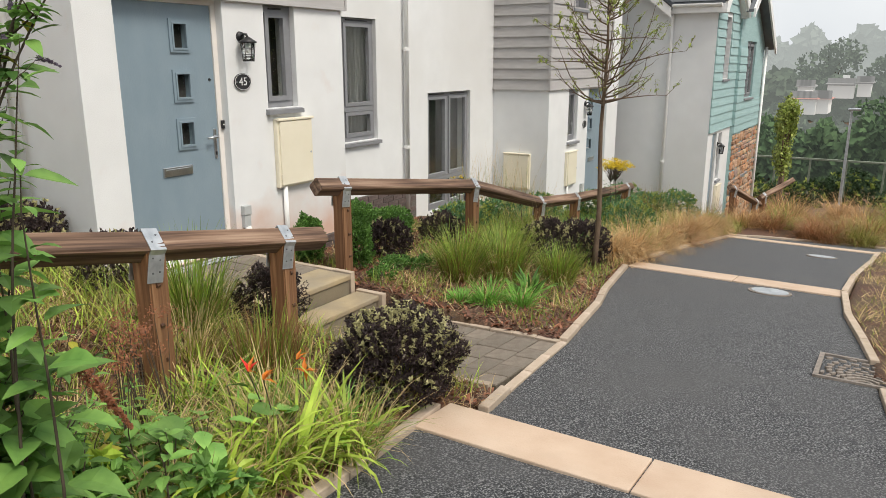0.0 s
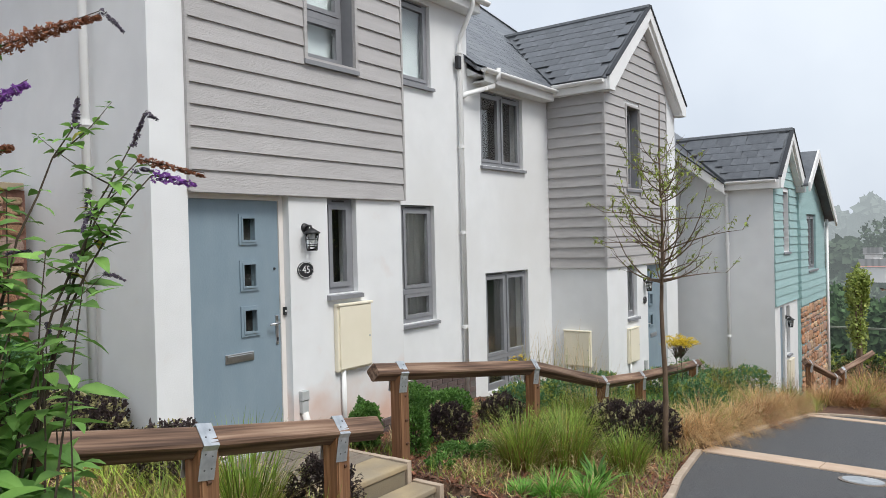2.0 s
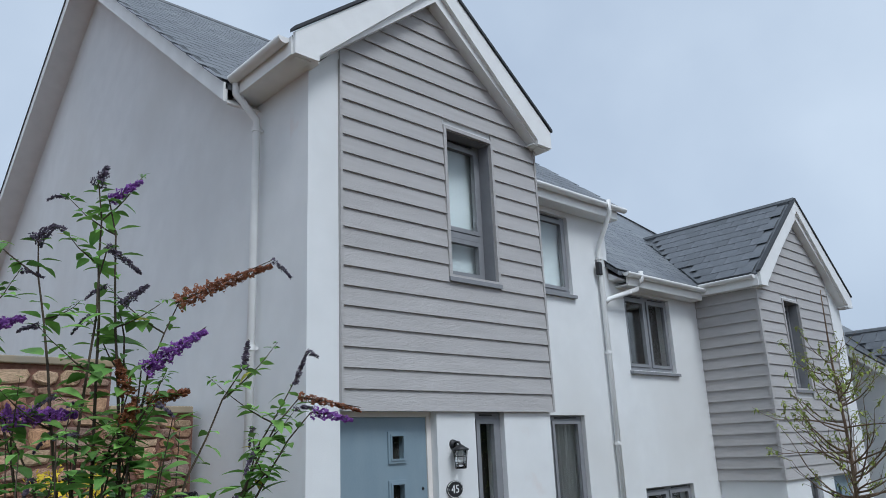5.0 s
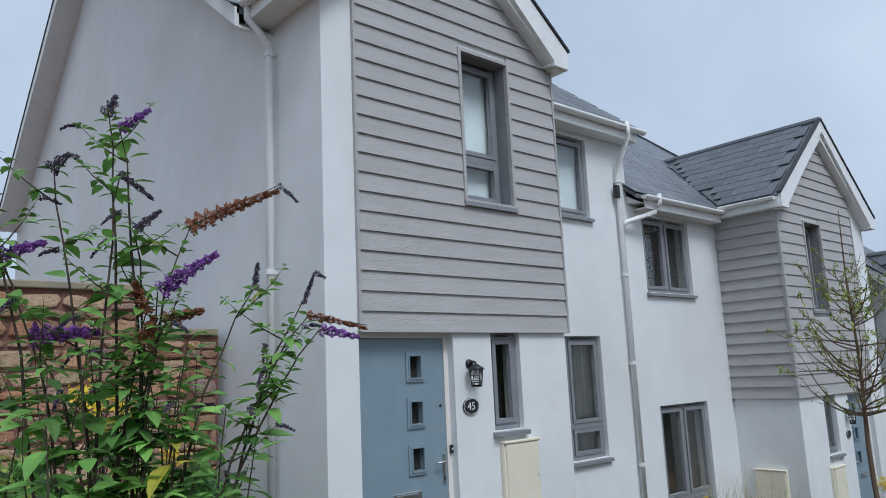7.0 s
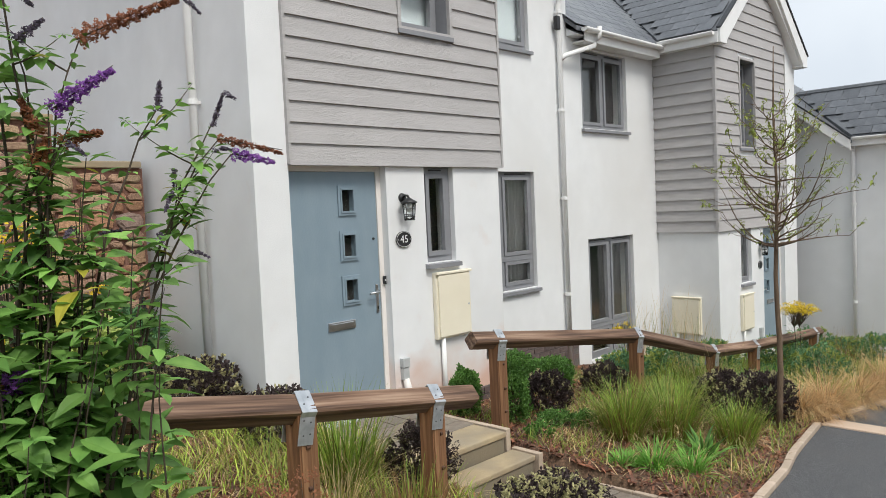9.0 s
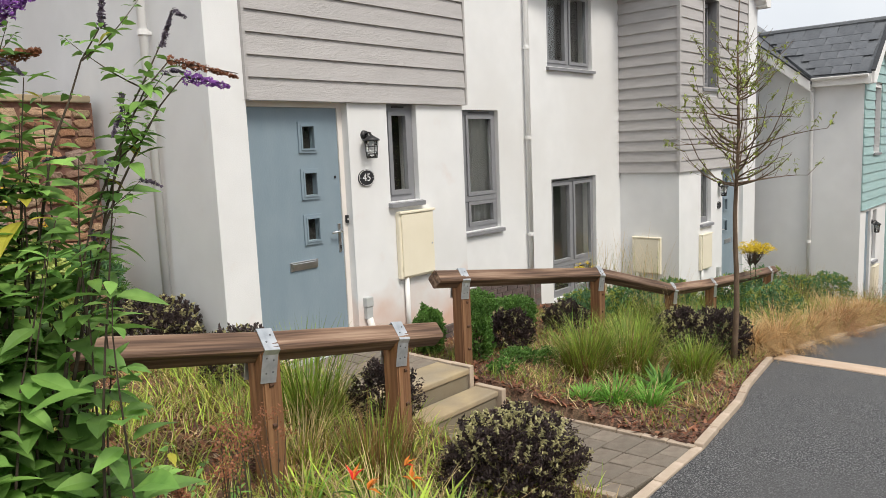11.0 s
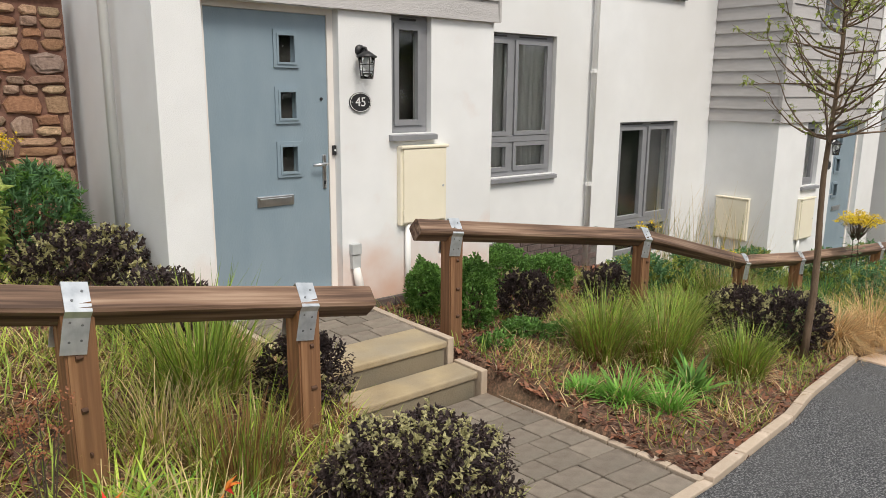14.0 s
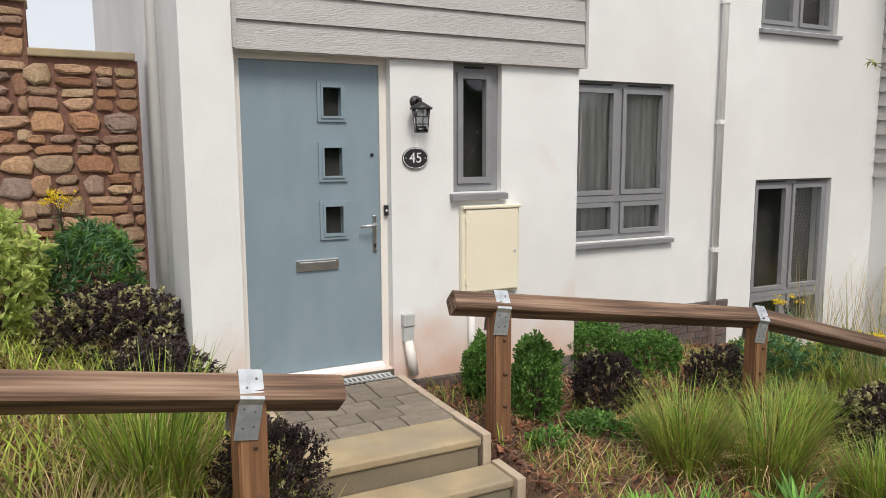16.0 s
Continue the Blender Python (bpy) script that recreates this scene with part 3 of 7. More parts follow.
def meter_box(m, pipe=0.5):
    """A cream meter cabinet with a lipped door, and the pipe that runs from under it."""
    mb = thing("meter_box", m, "cream plastic meter box on a rendered wall", "meter box", "meter boxes")
    part("body", box(0, -0.05, 0, 0.43, 0.0, 0.59, 0.01), CREAM, mb)
    d = part("door", box(0.022, -0.066, 0.018, 0.412, -0.048, 0.568, 0.008), CREAM, mb, "cream cabinet door")
    part("rim", box(0.0, -0.075, 0.572, 0.434, -0.01, 0.594, 0.006), CREAM, mb)
    for z in (0.07, 0.48):
        part("hinge", box(0.018, -0.07, z, 0.03, -0.05, z + 0.05, 0.003), CREAM, d)
    part("lock", tube([(0.385, -0.064, 0.28), (0.385, -0.07, 0.28)], 0.009, 10), GREYBOX, d)
    if pipe:
        part("pipe", tube([(0.08, -0.03, 0.01), (0.08, -0.03, -pipe)], 0.022, 10), WHITE, mb, "white service pipe", True)
    return mb


def gabled_house(name, label, side_x, other_x, bay, main_y, bay_y, dz, clad, fittings, mirror=False, ridge_run=5.3):
    """A two-storey rendered house: a gabled bay (x range) that stands forward, clad above, and a main block behind it with its ridge along x.
    dz: the level of its door sill."""
    house = thing(name, pose(0, 0, 0), label, "house", "row of houses", )
    b0, b1 = bay
    base = dz - 1.1
    eave, soffit = dz + 5.01, dz + 4.86
    mid, half = (b0 + b1) / 2, (b1 - b0) / 2
    rise = half + 0.16
    pitch = fittings.get("pitch", 0.82)
    apex = eave + rise * pitch
    top = lambda x: apex - abs(x - mid) * pitch - 0.10
    m0, m1 = min(side_x, other_x), max(side_x, other_x)
    # main block front wall, beside the bay
    r0, r1 = (b1, m1) if not mirror else (m0, b0)
    front = part("wall", wall_slab(r0, r1, base, soffit + 0.02, main_y, main_y + 0.28, fittings["main_holes"]), RENDER, house, "white rendered wall")
    # bay front
    c0, c1 = fittings["clad"]
    w0 = fittings.get("wall_x0", b0)
    bay_front = part("wall", wall_slab(w0, b1, base, soffit, bay_y, bay_y + 0.28, fittings["bay_holes"]), fittings.get("front_mat", RENDER), house, "white rendered wall")
    gable = part("wall", prism([(w0, soffit), (b1, soffit), (mid, top(mid) + 0.02)], "y", bay_y + 0.001, bay_y + 0.2), RENDER, house, "gable of the bay")
    cz = fittings["clad_z"]
    clad_front(bay_front, c0, c1, cz, bay_y, 0.165, clad, top, fittings["clad_holes"])
    part("drip_trim", box(c0, bay_y - 0.038, cz - 0.007, c1 + 0.004, bay_y - 0.001, cz + 0.002), clad, bay_front)
    for xc in (c0, c1):
        if abs(xc - b0) > 0.01 and abs(xc - b1) > 0.01:
            part("corner_trim", box(xc - 0.012, bay_y - 0.035, dz + 2.05, xc + 0.012, bay_y, soffit + 0.2), clad, bay_front)
    # bay sides
    for xs, sgn in ((b0, 1), (b1, -1)):
        back = main_y + 0.1
        if not mirror and sgn == 1 or mirror and sgn == -1:
            continue
        sidewall = part("wall", box(xs, bay_y + 0.28, base, xs + sgn * 0.25, back, soffit), RENDER, house, "side wall of the bay")
        if sgn == 1:
            clad_side(sidewall, xs, bay_y, main_y, dz + 2.05, soffit, 0.165, clad)
            part("corner_trim", box(xs - 0.046, bay_y - 0.032, dz + 2.04, xs + 0.01, bay_y + 0.012, soffit), clad, sidewall)
            part("drip_trim", box(xs - 0.046, bay_y, dz + 2.043, xs - 0.001, main_y, dz + 2.052), clad, sidewall)
    low_eave = eave - 0.07
    # the gable end
    ridge_y = main_y + ridge_run - 0.35
    ridge_z = low_eave + 0.02 + 0.79 * (ridge_run - 0.15)
    back_y = main_y + 2 * (ridge_run - 0.35)
    se = 1 if side_x < other_x else -1
    for xe, s in ((side_x, se), (other_x, -se)):
        start = bay_y + 0.28 if xe == side_x else main_y + 0.28
        outline = [(start, base), (start, soffit), (main_y - 0.18, soffit), (main_y, low_eave + 0.03), (ridge_y, ridge_z - 0.12), (back_y, low_eave + 0.1), (back_y, base)]
        part("wall", prism(outline, "x", xe, xe + s * 0.28), RENDER, house, "white rendered gable end")
    part("wall", box(m0, back_y, base, m1, back_y + 0.25, low_eave), RENDER, house, "rear wall")
    # main roof: front and back slopes
    v = fittings.get("verge", 0.28)
    e0, e1 = (m0 - v, m1 + 0.05) if se > 0 else (m0 - 0.05, m1 + v)
    ey = main_y - 0.20
    roof = part("roof", roof_slab([(e0, ey, low_eave + 0.02), (e1, ey, low_eave + 0.02), (e1, ridge_y, ridge_z), (e0, ridge_y, ridge_z)]), SLATE, house, "grey slate roof")
    part("roof", roof_slab([(e1, back_y + 0.20, low_eave + 0.02), (e0, back_y + 0.20, low_eave + 0.02), (e0, ridge_y, ridge_z), (e1, ridge_y, ridge_z)]), SLATE, house, "grey slate roof")
    part("ridge_tile", tube([(e0, ridge_y, ridge_z - 0.01), (e1, ridge_y, ridge_z - 0.01)], 0.07, 8), LEAD, roof)
    # bay roof: two slopes that run back into the main one
    slope_m = (ridge_z - low_eave) / (ridge_y - ey)
    meet = ey + (apex - low_eave) / slope_m
    fy = bay_y - 0.16
    bx0, bx1 = b0 - 0.16, b1 + 0.16
    for xa, s in ((bx0, 1), (bx1, -1)):
        part("roof", roof_slab([(xa, fy, eave + 0.03), (mid, fy, apex + 0.03), (mid, meet, apex + 0.03), (xa, ey, eave + 0.03)]), SLATE, house, "grey slate roof of the bay")
    part("ridge_tile", tube([(mid, fy - 0.01, apex + 0.03), (mid, meet, apex + 0.03)], 0.065, 8), LEAD, roof, "dark ridge")
    # barge boards of the bay
    for s in (-1, 1):
        xa = mid + s * (half + 0.17)
        pts = [(xa, eave - 0.13), (xa, eave + 0.035), (mid, apex + 0.035), (mid, apex - 0.17), (mid + s * (half - 0.06), eave - 0.11), (mid + s * (half - 0.06), eave - 0.16), (xa, eave - 0.16)]
        part("barge_board", prism(pts, "y", fy - 0.022, fy + 0.02), WHITE, house, "white barge board")
        part("verge_trim", prism([(xa + s * 0.02, eave + 0.036), (xa + s * 0.02, eave + 0.066), (mid, apex + 0.075), (mid, apex + 0.036)], "y", fy - 0.04, fy + 0.03), VERGE, house, "dark slate verge")
        part("soffit", prism([(mid + s * (half - 0.09), eave - 0.155), (xa, eave - 0.155), (xa, eave - 0.14), (mid + s * (half - 0.09), eave - 0.14)], "y", fy + 0.02, main_y if s * (1 if not mirror else -1) > 0 else main_y), WHITE, house, "white soffit")
        part("fascia", box(xa - 0.012, fy + 0.02, eave - 0.16, xa + 0.012, ey + 0.02, eave + 0.0), WHITE, house, "white fascia board")
        gutter(house, (xa + s * 0.055, fy + 0.06, eave + 0.0), (xa + s * 0.055, ey - 0.02, eave + 0.0))
        part("soffit", prism([(mid + s * half, eave - 0.17), (mid + s * (half + 0.14), eave - 0.17), (mid, apex - 0.17), (mid, apex - 0.30)], "y", fy + 0.021, bay_y), WHITE, house, "white soffit under the verge")
    # main eaves
    q0, q1 = (b1 + 0.17, m1 + 0.06) if not mirror else (m0 + 0.14, b0 - 0.17)
    part("fascia", box(q0, ey - 0.012, low_eave - 0.16, q1, ey + 0.012, low_eave - 0.0), WHITE, house, "white fascia board")
    part("soffit", box(q0, ey, low_eave - 0.165, q1, main_y + 0.01, low_eave - 0.145), WHITE, house, "white soffit")
    gutter(house, (q0 - 0.1, ey - 0.06, low_eave), (q1 + 0.12, ey - 0.06, low_eave))
    # verge boards of the gable end
    xv = e0 if se > 0 else e1
    for ya, yb in ((ey, ridge_y), (back_y + 0.20, ridge_y)):
        pts = [(ya, low_eave - 0.16), (ya, low_eave + 0.02), (yb, ridge_z + 0.02), (yb, ridge_z - 0.20)]
        part("barge_board", prism(pts, "x", xv - 0.02, xv + 0.02), WHITE, house, "white barge board")
        part("verge_trim", prism([(ya, low_eave + 0.022), (ya, low_eave + 0.055), (yb, ridge_z + 0.055), (yb, ridge_z + 0.022)], "x", xv - 0.035, xv + 0.03), VERGE, house, "dark slate verge")
        sx0, sx1 = sorted((xv + 0.02 * se, side_x))
        part("soffit", prism([(ya, low_eave - 0.17), (ya, low_eave - 0.15), (yb, ridge_z - 0.13), (yb, ridge_z - 0.15)], "x", sx0, sx1), WHITE, house, "white soffit under the verge")
    return dict(house=house, roof=roof, eave=eave, low_eave=low_eave, soffit=soffit, apex=apex, mid=mid, half=half, ey=ey, meet=meet, fy=fy, ridge_y=ridge_y, ridge_z=ridge_z, slope=slope_m, m0=m0, m1=m1, bx0=bx0, bx1=bx1, front=front, bay_front=bay_front)


# number 45
H45 = gabled_house("house", "white rendered house with pale grey cladding over a slate-blue door", -0.35, 5.23, (-0.42, 2.47), 1.0, 0.0, 0.0, BOARD, dict(
    main_holes=[(3.12, 4.38, 0.585, 2.08), (3.12, 4.38, 3.63, 4.70)], bay_holes=[(-0.045, 0.95, -0.03, 2.045), (1.415, 1.80, 1.16, 2.045), (1.18, 1.82, 3.27, 4.75)],
    clad_z=2.05, wall_x0=-0.35, verge=0.35, front_mat=SPLASHED, clad=(-0.04, 2.51), clad_holes=[(1.16, 1.84, 3.25, 4.77)]))
h = H45["house"]
front_door(h, 0.0, 0.0, 0.0)
window(h, 1.415, 1.80, 1.16, 2.045, 0.0, ())
w = window(h, 3.12, 4.38, 0.585, 2.08, 1.0, (0.5,), rail=0.985)
curtains(w, 3.14, 4.36, 0.60, 2.06, 1.155)
window(h, 3.12, 4.38, 3.63, 4.70, 1.0, (0.5,), blind=True)
window(h, 1.18, 1.82, 3.27, 4.75, 0.0, (), rail=3.74, depth=0.14, blind=True)
part("window_trim", wall_slab(1.155, 1.845, 3.245, 4.775, -0.04, -0.002, [(1.19, 1.81, 3.28, 4.74)]), BOARD, h, "pale grey trim round the window")
part("reveal", wall_slab(1.183, 1.817, 3.273, 4.747, 0.0, 0.136, [(1.195, 1.805, 3.285, 4.735)]), FRAME, h, "dark grey lining of the window opening")
downpipe(h, [(-0.62, 0.76, 5.0), (-0.62, 0.76, 4.86), (-0.42, 0.745, 4.66), (-0.415, 0.745, 4.54), (-0.415, 0.745, -0.2)], [(-0.415, 0.745, 4.56), (-0.415, 0.745, 2.6)], (-1, 0, 0))
downpipe(h, [(4.97, 0.70, 4.99), (4.97, 0.70, 4.80), (4.97, 0.92, 4.40), (4.97, 0.94, 4.28), (4.97, 0.94, -0.7)], [(4.97, 0.94, 4.2), (4.97, 0.94, 1.72), (4.97, 0.94, 0.42), (4.97, 0.94, 2.9)], (0, -1, 0))

# number 47, a mirrored house lower down the lane
DZ = -0.93
H47 = gabled_house("house", "white rendered house with grey cladded bay and slate gable roof", 10.97, 5.23, (7.61, 10.97), 1.0, 0.0, DZ, BOARD, dict(
    main_holes=[(5.59, 6.83, -0.62, 1.125), (5.55, 6.76, 2.70, 3.80)], bay_holes=[(8.44, 8.86, DZ + 1.16, DZ + 2.045), (9.355, 10.35, DZ - 0.03, DZ + 2.045), (8.46, 9.06, DZ + 3.35, DZ + 4.75)],
    clad_z=DZ + 2.05, clad=(7.61, 10.42), clad_holes=[(8.44, 9.08, DZ + 3.33, DZ + 4.77)]), mirror=True)
h = H47["house"]
front_door(h, 9.40, DZ, 0.0, mirror=True)
window(h, 8.44, 8.86, DZ + 1.16, DZ + 2.045, 0.0, ())
window(h, 5.59, 6.83, -0.62, 1.125, 1.0, (0.5,), rail=-0.15, sill=False)
window(h, 5.55, 6.76, 2.70, 3.80, 1.0, (0.5,))
window(h, 8.46, 9.06, DZ + 3.35, DZ + 4.75, 0.0, (), depth=0.14)
part("window_trim", wall_slab(8.435, 9.085, DZ + 3.325, DZ + 4.775, -0.04, -0.002, [(8.47, 9.05, DZ + 3.36, DZ + 4.74)]), BOARD, h, "pale grey trim round the window")
part("reveal", wall_slab(8.463, 9.057, DZ + 3.353, DZ + 4.747, 0.0, 0.136, [(8.475, 9.045, DZ + 3.365, DZ + 4.735)]), FRAME, h, "dark grey lining of the window opening")
downpipe(h, [(5.62, 0.72, 4.06), (5.62, 0.72, 3.92), (5.55, 0.76, 3.80), (5.08, 0.92, 3.64), (4.99, 0.935, 3.58)], [(5.40, 0.81, 3.745)], (0, -1, 0))

# the teal house, lower again and further forward
DT = -1.86
HT = gabled_house("house", "white rendered house with teal cladded gable", 11.62, 14.2, (11.62, 13.75), -0.62, -1.64, DT - 0.54, TEAL, dict(
    main_holes=[], bay_holes=[(12.05, 12.45, DT - 0.03, DT + 2.0), (12.62, 12.95, DT + 1.0, DT + 1.98), (12.40, 12.95, 1.22, 2.42)],
    clad_z=0.2, clad=(11.62, 13.77), clad_holes=[(12.38, 12.97, 1.2, 2.44)]), ridge_run=3.6)
h = HT["house"]
part("door", box(12.07, -1.60, DT - 0.02, 12.43, -1.55, DT + 1.98), DOOR, h, "pale blue-grey front door")
window(h, 12.62, 12.95, DT + 1.0, DT + 1.98, -1.64, ())
window(h, 12.40, 12.95, 1.22, 2.42, -1.64, (), depth=0.08)
downpipe(h, [(11.57, -0.80, 2.58), (11.57, -0.80, 2.4), (11.57, -0.80, -1.9)], [(11.57, -0.80, 1.4), (11.57, -0.80, -0.4)], (-1, 0, 0))
# its further half, with a rubble-stone ground floor
wing = part("wall", wall_slab(13.75, 16.9, DT - 1.6, 2.0, -1.70, -1.40, [(15.0, 15.9, -1.05, 0.05), (14.6, 15.7, 0.75, 2.0)]), TEAL, h, "teal cladded wall")
part("wall", prism([(13.75, 2.0), (16.9, 2.0), (14.75, 3.25), (13.75, 2.65)], "y", -1.70, -1.45), TEAL, h, "teal gable")
part("wall", box(16.65, -1.40, DT - 1.6, 16.9, 5, 2.0), RENDER, h, "white end wall")
for k in range(11):
    part("cladding_board", prism([(-1.702, 0.02 + k * 0.165), (-1.73, 0.02 + k * 0.165), (-1.712, 0.20 + k * 0.165), (-1.702, 0.20 + k * 0.165)], "x", 13.77, 14.6 if k > 3 else 16.88), TEAL, wing)
part("roof", roof_slab([(13.6, -1.92, 2.62), (14.75, -1.92, 3.40), (14.75, 3.0, 3.40), (13.6, 3.0, 2.62)]), SLATE, h, "grey slate roof")
part("roof", roof_slab([(14.75, -1.92, 3.40), (17.1, -1.92, 1.90), (17.1, 3.0, 1.90), (14.75, 3.0, 3.40)]), SLATE, h, "grey slate roof")
for sx, sz in ((13.6, 2.62), (17.1, 1.90)):
    part("barge_board", prism([(sx, sz - 0.17), (sx, sz + 0.02), (14.75, 3.42), (14.75, 3.22)], "y", -1.96, -1.92), WHITE, h, "white barge board")
window(h, 14.6, 15.7, 0.75, 2.0, -1.70, (0.5,), depth=0.05)
window(h, 15.0, 15.9, -1.05, 0.05, -1.70, (0.5,), depth=0.05)
downpipe(h, [(16.86, -1.76, 1.9), (16.86, -1.76, -3.2)], [], (0, -1, 0))


def stone_mesh(seed, w, hgt, depth):
    """A rough quarried stone with a bulging face, chipped outline and a flat back; its face looks to -y."""
    rs = random.Random(seed)
    bm = bmesh.new()
    n = rs.choice((7, 8, 9))
    rim, mid_ring = [], []
    for k in range(n):
        a = 2 * math.pi * (k + rs.uniform(-0.22, 0.22)) / n
        c, s = math.cos(a), math.sin(a)
        f = 1 / max(abs(c) ** 5 + abs(s) ** 5, 1e-6) ** (1 / 5)
        r = f * rs.uniform(0.84, 1.04)
        rim.append((r * c * w / 2, r * s * hgt / 2))
    ring = [bm.verts.new((x, 0.0, z)) for x, z in rim]
    mid_ring = [bm.verts.new((x * 0.93, -depth * rs.uniform(0.55, 0.85), z * 0.90)) for x, z in rim]
    inner = [bm.verts.new((x * 0.70 + rs.uniform(-1, 1) * 0.04, -depth * rs.uniform(0.8, 1.2), z * 0.66)) for x, z in rim]
    for k in range(n):
        j = (k + 1) % n
        bm.faces.new((ring[k], ring[j], mid_ring[j], mid_ring[k]))
        bm.faces.new((mid_ring[k], mid_ring[j], inner[j], inner[k]))
    bm.faces.new(inner)
    bmesh.ops.recalc_face_normals(bm, faces=bm.faces[:])
    return bm


def stone_courses(wall, x0, x1, z0, z1, y, size=1.0, seed=5):
    """Stones of many sizes in rough courses on a wall that faces -y."""
    rs = random.Random(seed)
    meshes = [mesh_of(stone_mesh(seed * 50 + i, 1.0, 1.0, 1.0), STONE) for i in range(14)]
    z = z0
    while z < z1 - 0.03:
        hh = min(rs.choice((0.075, 0.10, 0.13, 0.15, 0.17)) * size, z1 - z)
        x = x0 + rs.uniform(-0.06, 0)
        while x < x1 - 0.03:
            ww = min(rs.uniform(0.12, 0.30) * size, x1 - x)
            if x1 - x - ww < 0.07 * size:
                ww = x1 - x
            two = hh > 0.12 * size and rs.random() < 0.25
            for part_z, part_h in (((z, hh * 0.5), (z + hh * 0.5, hh * 0.5)) if two else ((z, hh),)):
                m = Matrix.Translation((x + ww / 2, y, part_z + part_h / 2 + rs.uniform(-0.006, 0.006))) @ Matrix.Rotation(rs.uniform(-0.07, 0.07), 4, "Y") @ Matrix.Diagonal((max(0.04, ww - 0.006), rs.uniform(0.02, 0.045), max(0.03, part_h - 0.005), 1))
                part("stone", meshes[rs.randrange(14)], None, wall, m=m)
            x += ww
        z += hh


# ---- lane edges, path and steps ----
def edge_run(name, label, points, width, length, mat, rise=0.035, deep=0.14):
    """Short edging blocks laid end to end along a line of (x, y)."""
    run = thing(name, pose(0, 0, 0), label, "kerb", kind="structure")
    dense = []
    for (xa, ya), (xb, yb) in zip(points, points[1:]):
        d = math.hypot(xb - xa, yb - ya)
        n = max(1, round(d / length))
        for k in range(n):
            dense.append((xa + (xb - xa) * k / n, ya + (yb - ya) * k / n))
    dense.append(points[-1])
    for (xa, ya), (xb, yb) in zip(dense, dense[1:]):
        d = math.hypot(xb - xa, yb - ya)
        bm = box(-d / 2 + 0.002, -width / 2, -deep, d / 2 - 0.002, width / 2, 0, 0.006)
        za, zb = road_z(xa), road_z(xb)
        m = Matrix.Translation(((xa + xb) / 2, (ya + yb) / 2, (za + zb) / 2 + rise + random.uniform(-0.004, 0.004))) @ Matrix.Rotation(math.atan2(yb - ya, xb - xa), 4, "Z") @ Matrix.Rotation(-math.atan2(zb - za, d), 4, "Y")
        part("kerb_block", bm, KERB, run, m=m)
    return run


edge_run("kerb", "buff concrete edging along the tarmac", [(x, left_kerb(x) + 0.03) for x in (-8, -6, -4, -2.5, -1.29, -0.44)], 0.06, 0.9, KERB)
edge_run("kerb", "buff concrete edging along the tarmac", [(x, left_kerb(x) + 0.03) for x in (-0.34, 0.0)], 0.06, 0.9, KERB)
edge_run("kerb", "flush buff edging across the path end", [(x, left_kerb(x) + 0.03) for x in (0.0, 0.36, 0.72, 1.08)], 0.06, 0.36, KERB, rise=0.012)
edge_run("kerb", "buff concrete edging along the tarmac", [(x, left_kerb(x) + 0.03) for x in (1.08, 1.5, 1.9, 2.33, 2.6, 2.9, 3.4, 3.9, 4.40)], 0.06, 0.5, KERB)
edge_run("kerb", "buff concrete edging along the tarmac", [(x, left_kerb(x) + 0.03) for x in (4.9, 6, 7.2, 8.5, 9.9, 10.4, 10.7, 11.0, 11.3, 11.6, 11.9, 12.2)], 0.06, 0.9, KERB)
edge_run("kerb", "buff concrete edging beside dry grass", [(x, right_kerb(x) - 0.03) for x in (-6, -4, -2.5, -1.5, -0.6, 0.2, 1.0, 1.4)], 0.06, 0.9, KERB)
edge_run("kerb", "buff concrete edging beside dry grass", [(x, right_kerb(x) - 0.03) for x in (2.0, 2.6, 3.5, 4.1, 4.7, 6, 7, 8, 9, 10.1)], 0.06, 0.9, KERB)


def cross_strip(x0, width, cuts):
    """A flush band of pale concrete slabs across the lane, cut at the given fractions."""
    band = thing("concrete_strip", pose(0, 0, 0), "peach concrete band across the tarmac lane", "paving", "bands across the lane", "structure")
    ya, yb = left_kerb(x0) + 0.02, right_kerb(x0) - 0.02
    marks = [0.0, *cuts, 1.0]
    slope = math.atan2(road_z(x0 + width) - road_z(x0), width)
    for a, b in zip(marks, marks[1:]):
        y0, y1 = ya + (yb - ya) * a, ya + (yb - ya) * b
        bm = box(0, y1 + 0.004, -0.12, width, y0 - 0.004, 0.012, 0.006)
        part("slab", bm, STRIP, band, m=Matrix.Translation((x0, 0, road_z(x0) + 0.003)) @ Matrix.Rotation(-slope, 4, "Y"))


cross_strip(-0.72, 0.36, (0.47, 0.93))
cross_strip(4.45, 0.40, (0.52,))
cross_strip(9.9, 0.45, (0.5,))


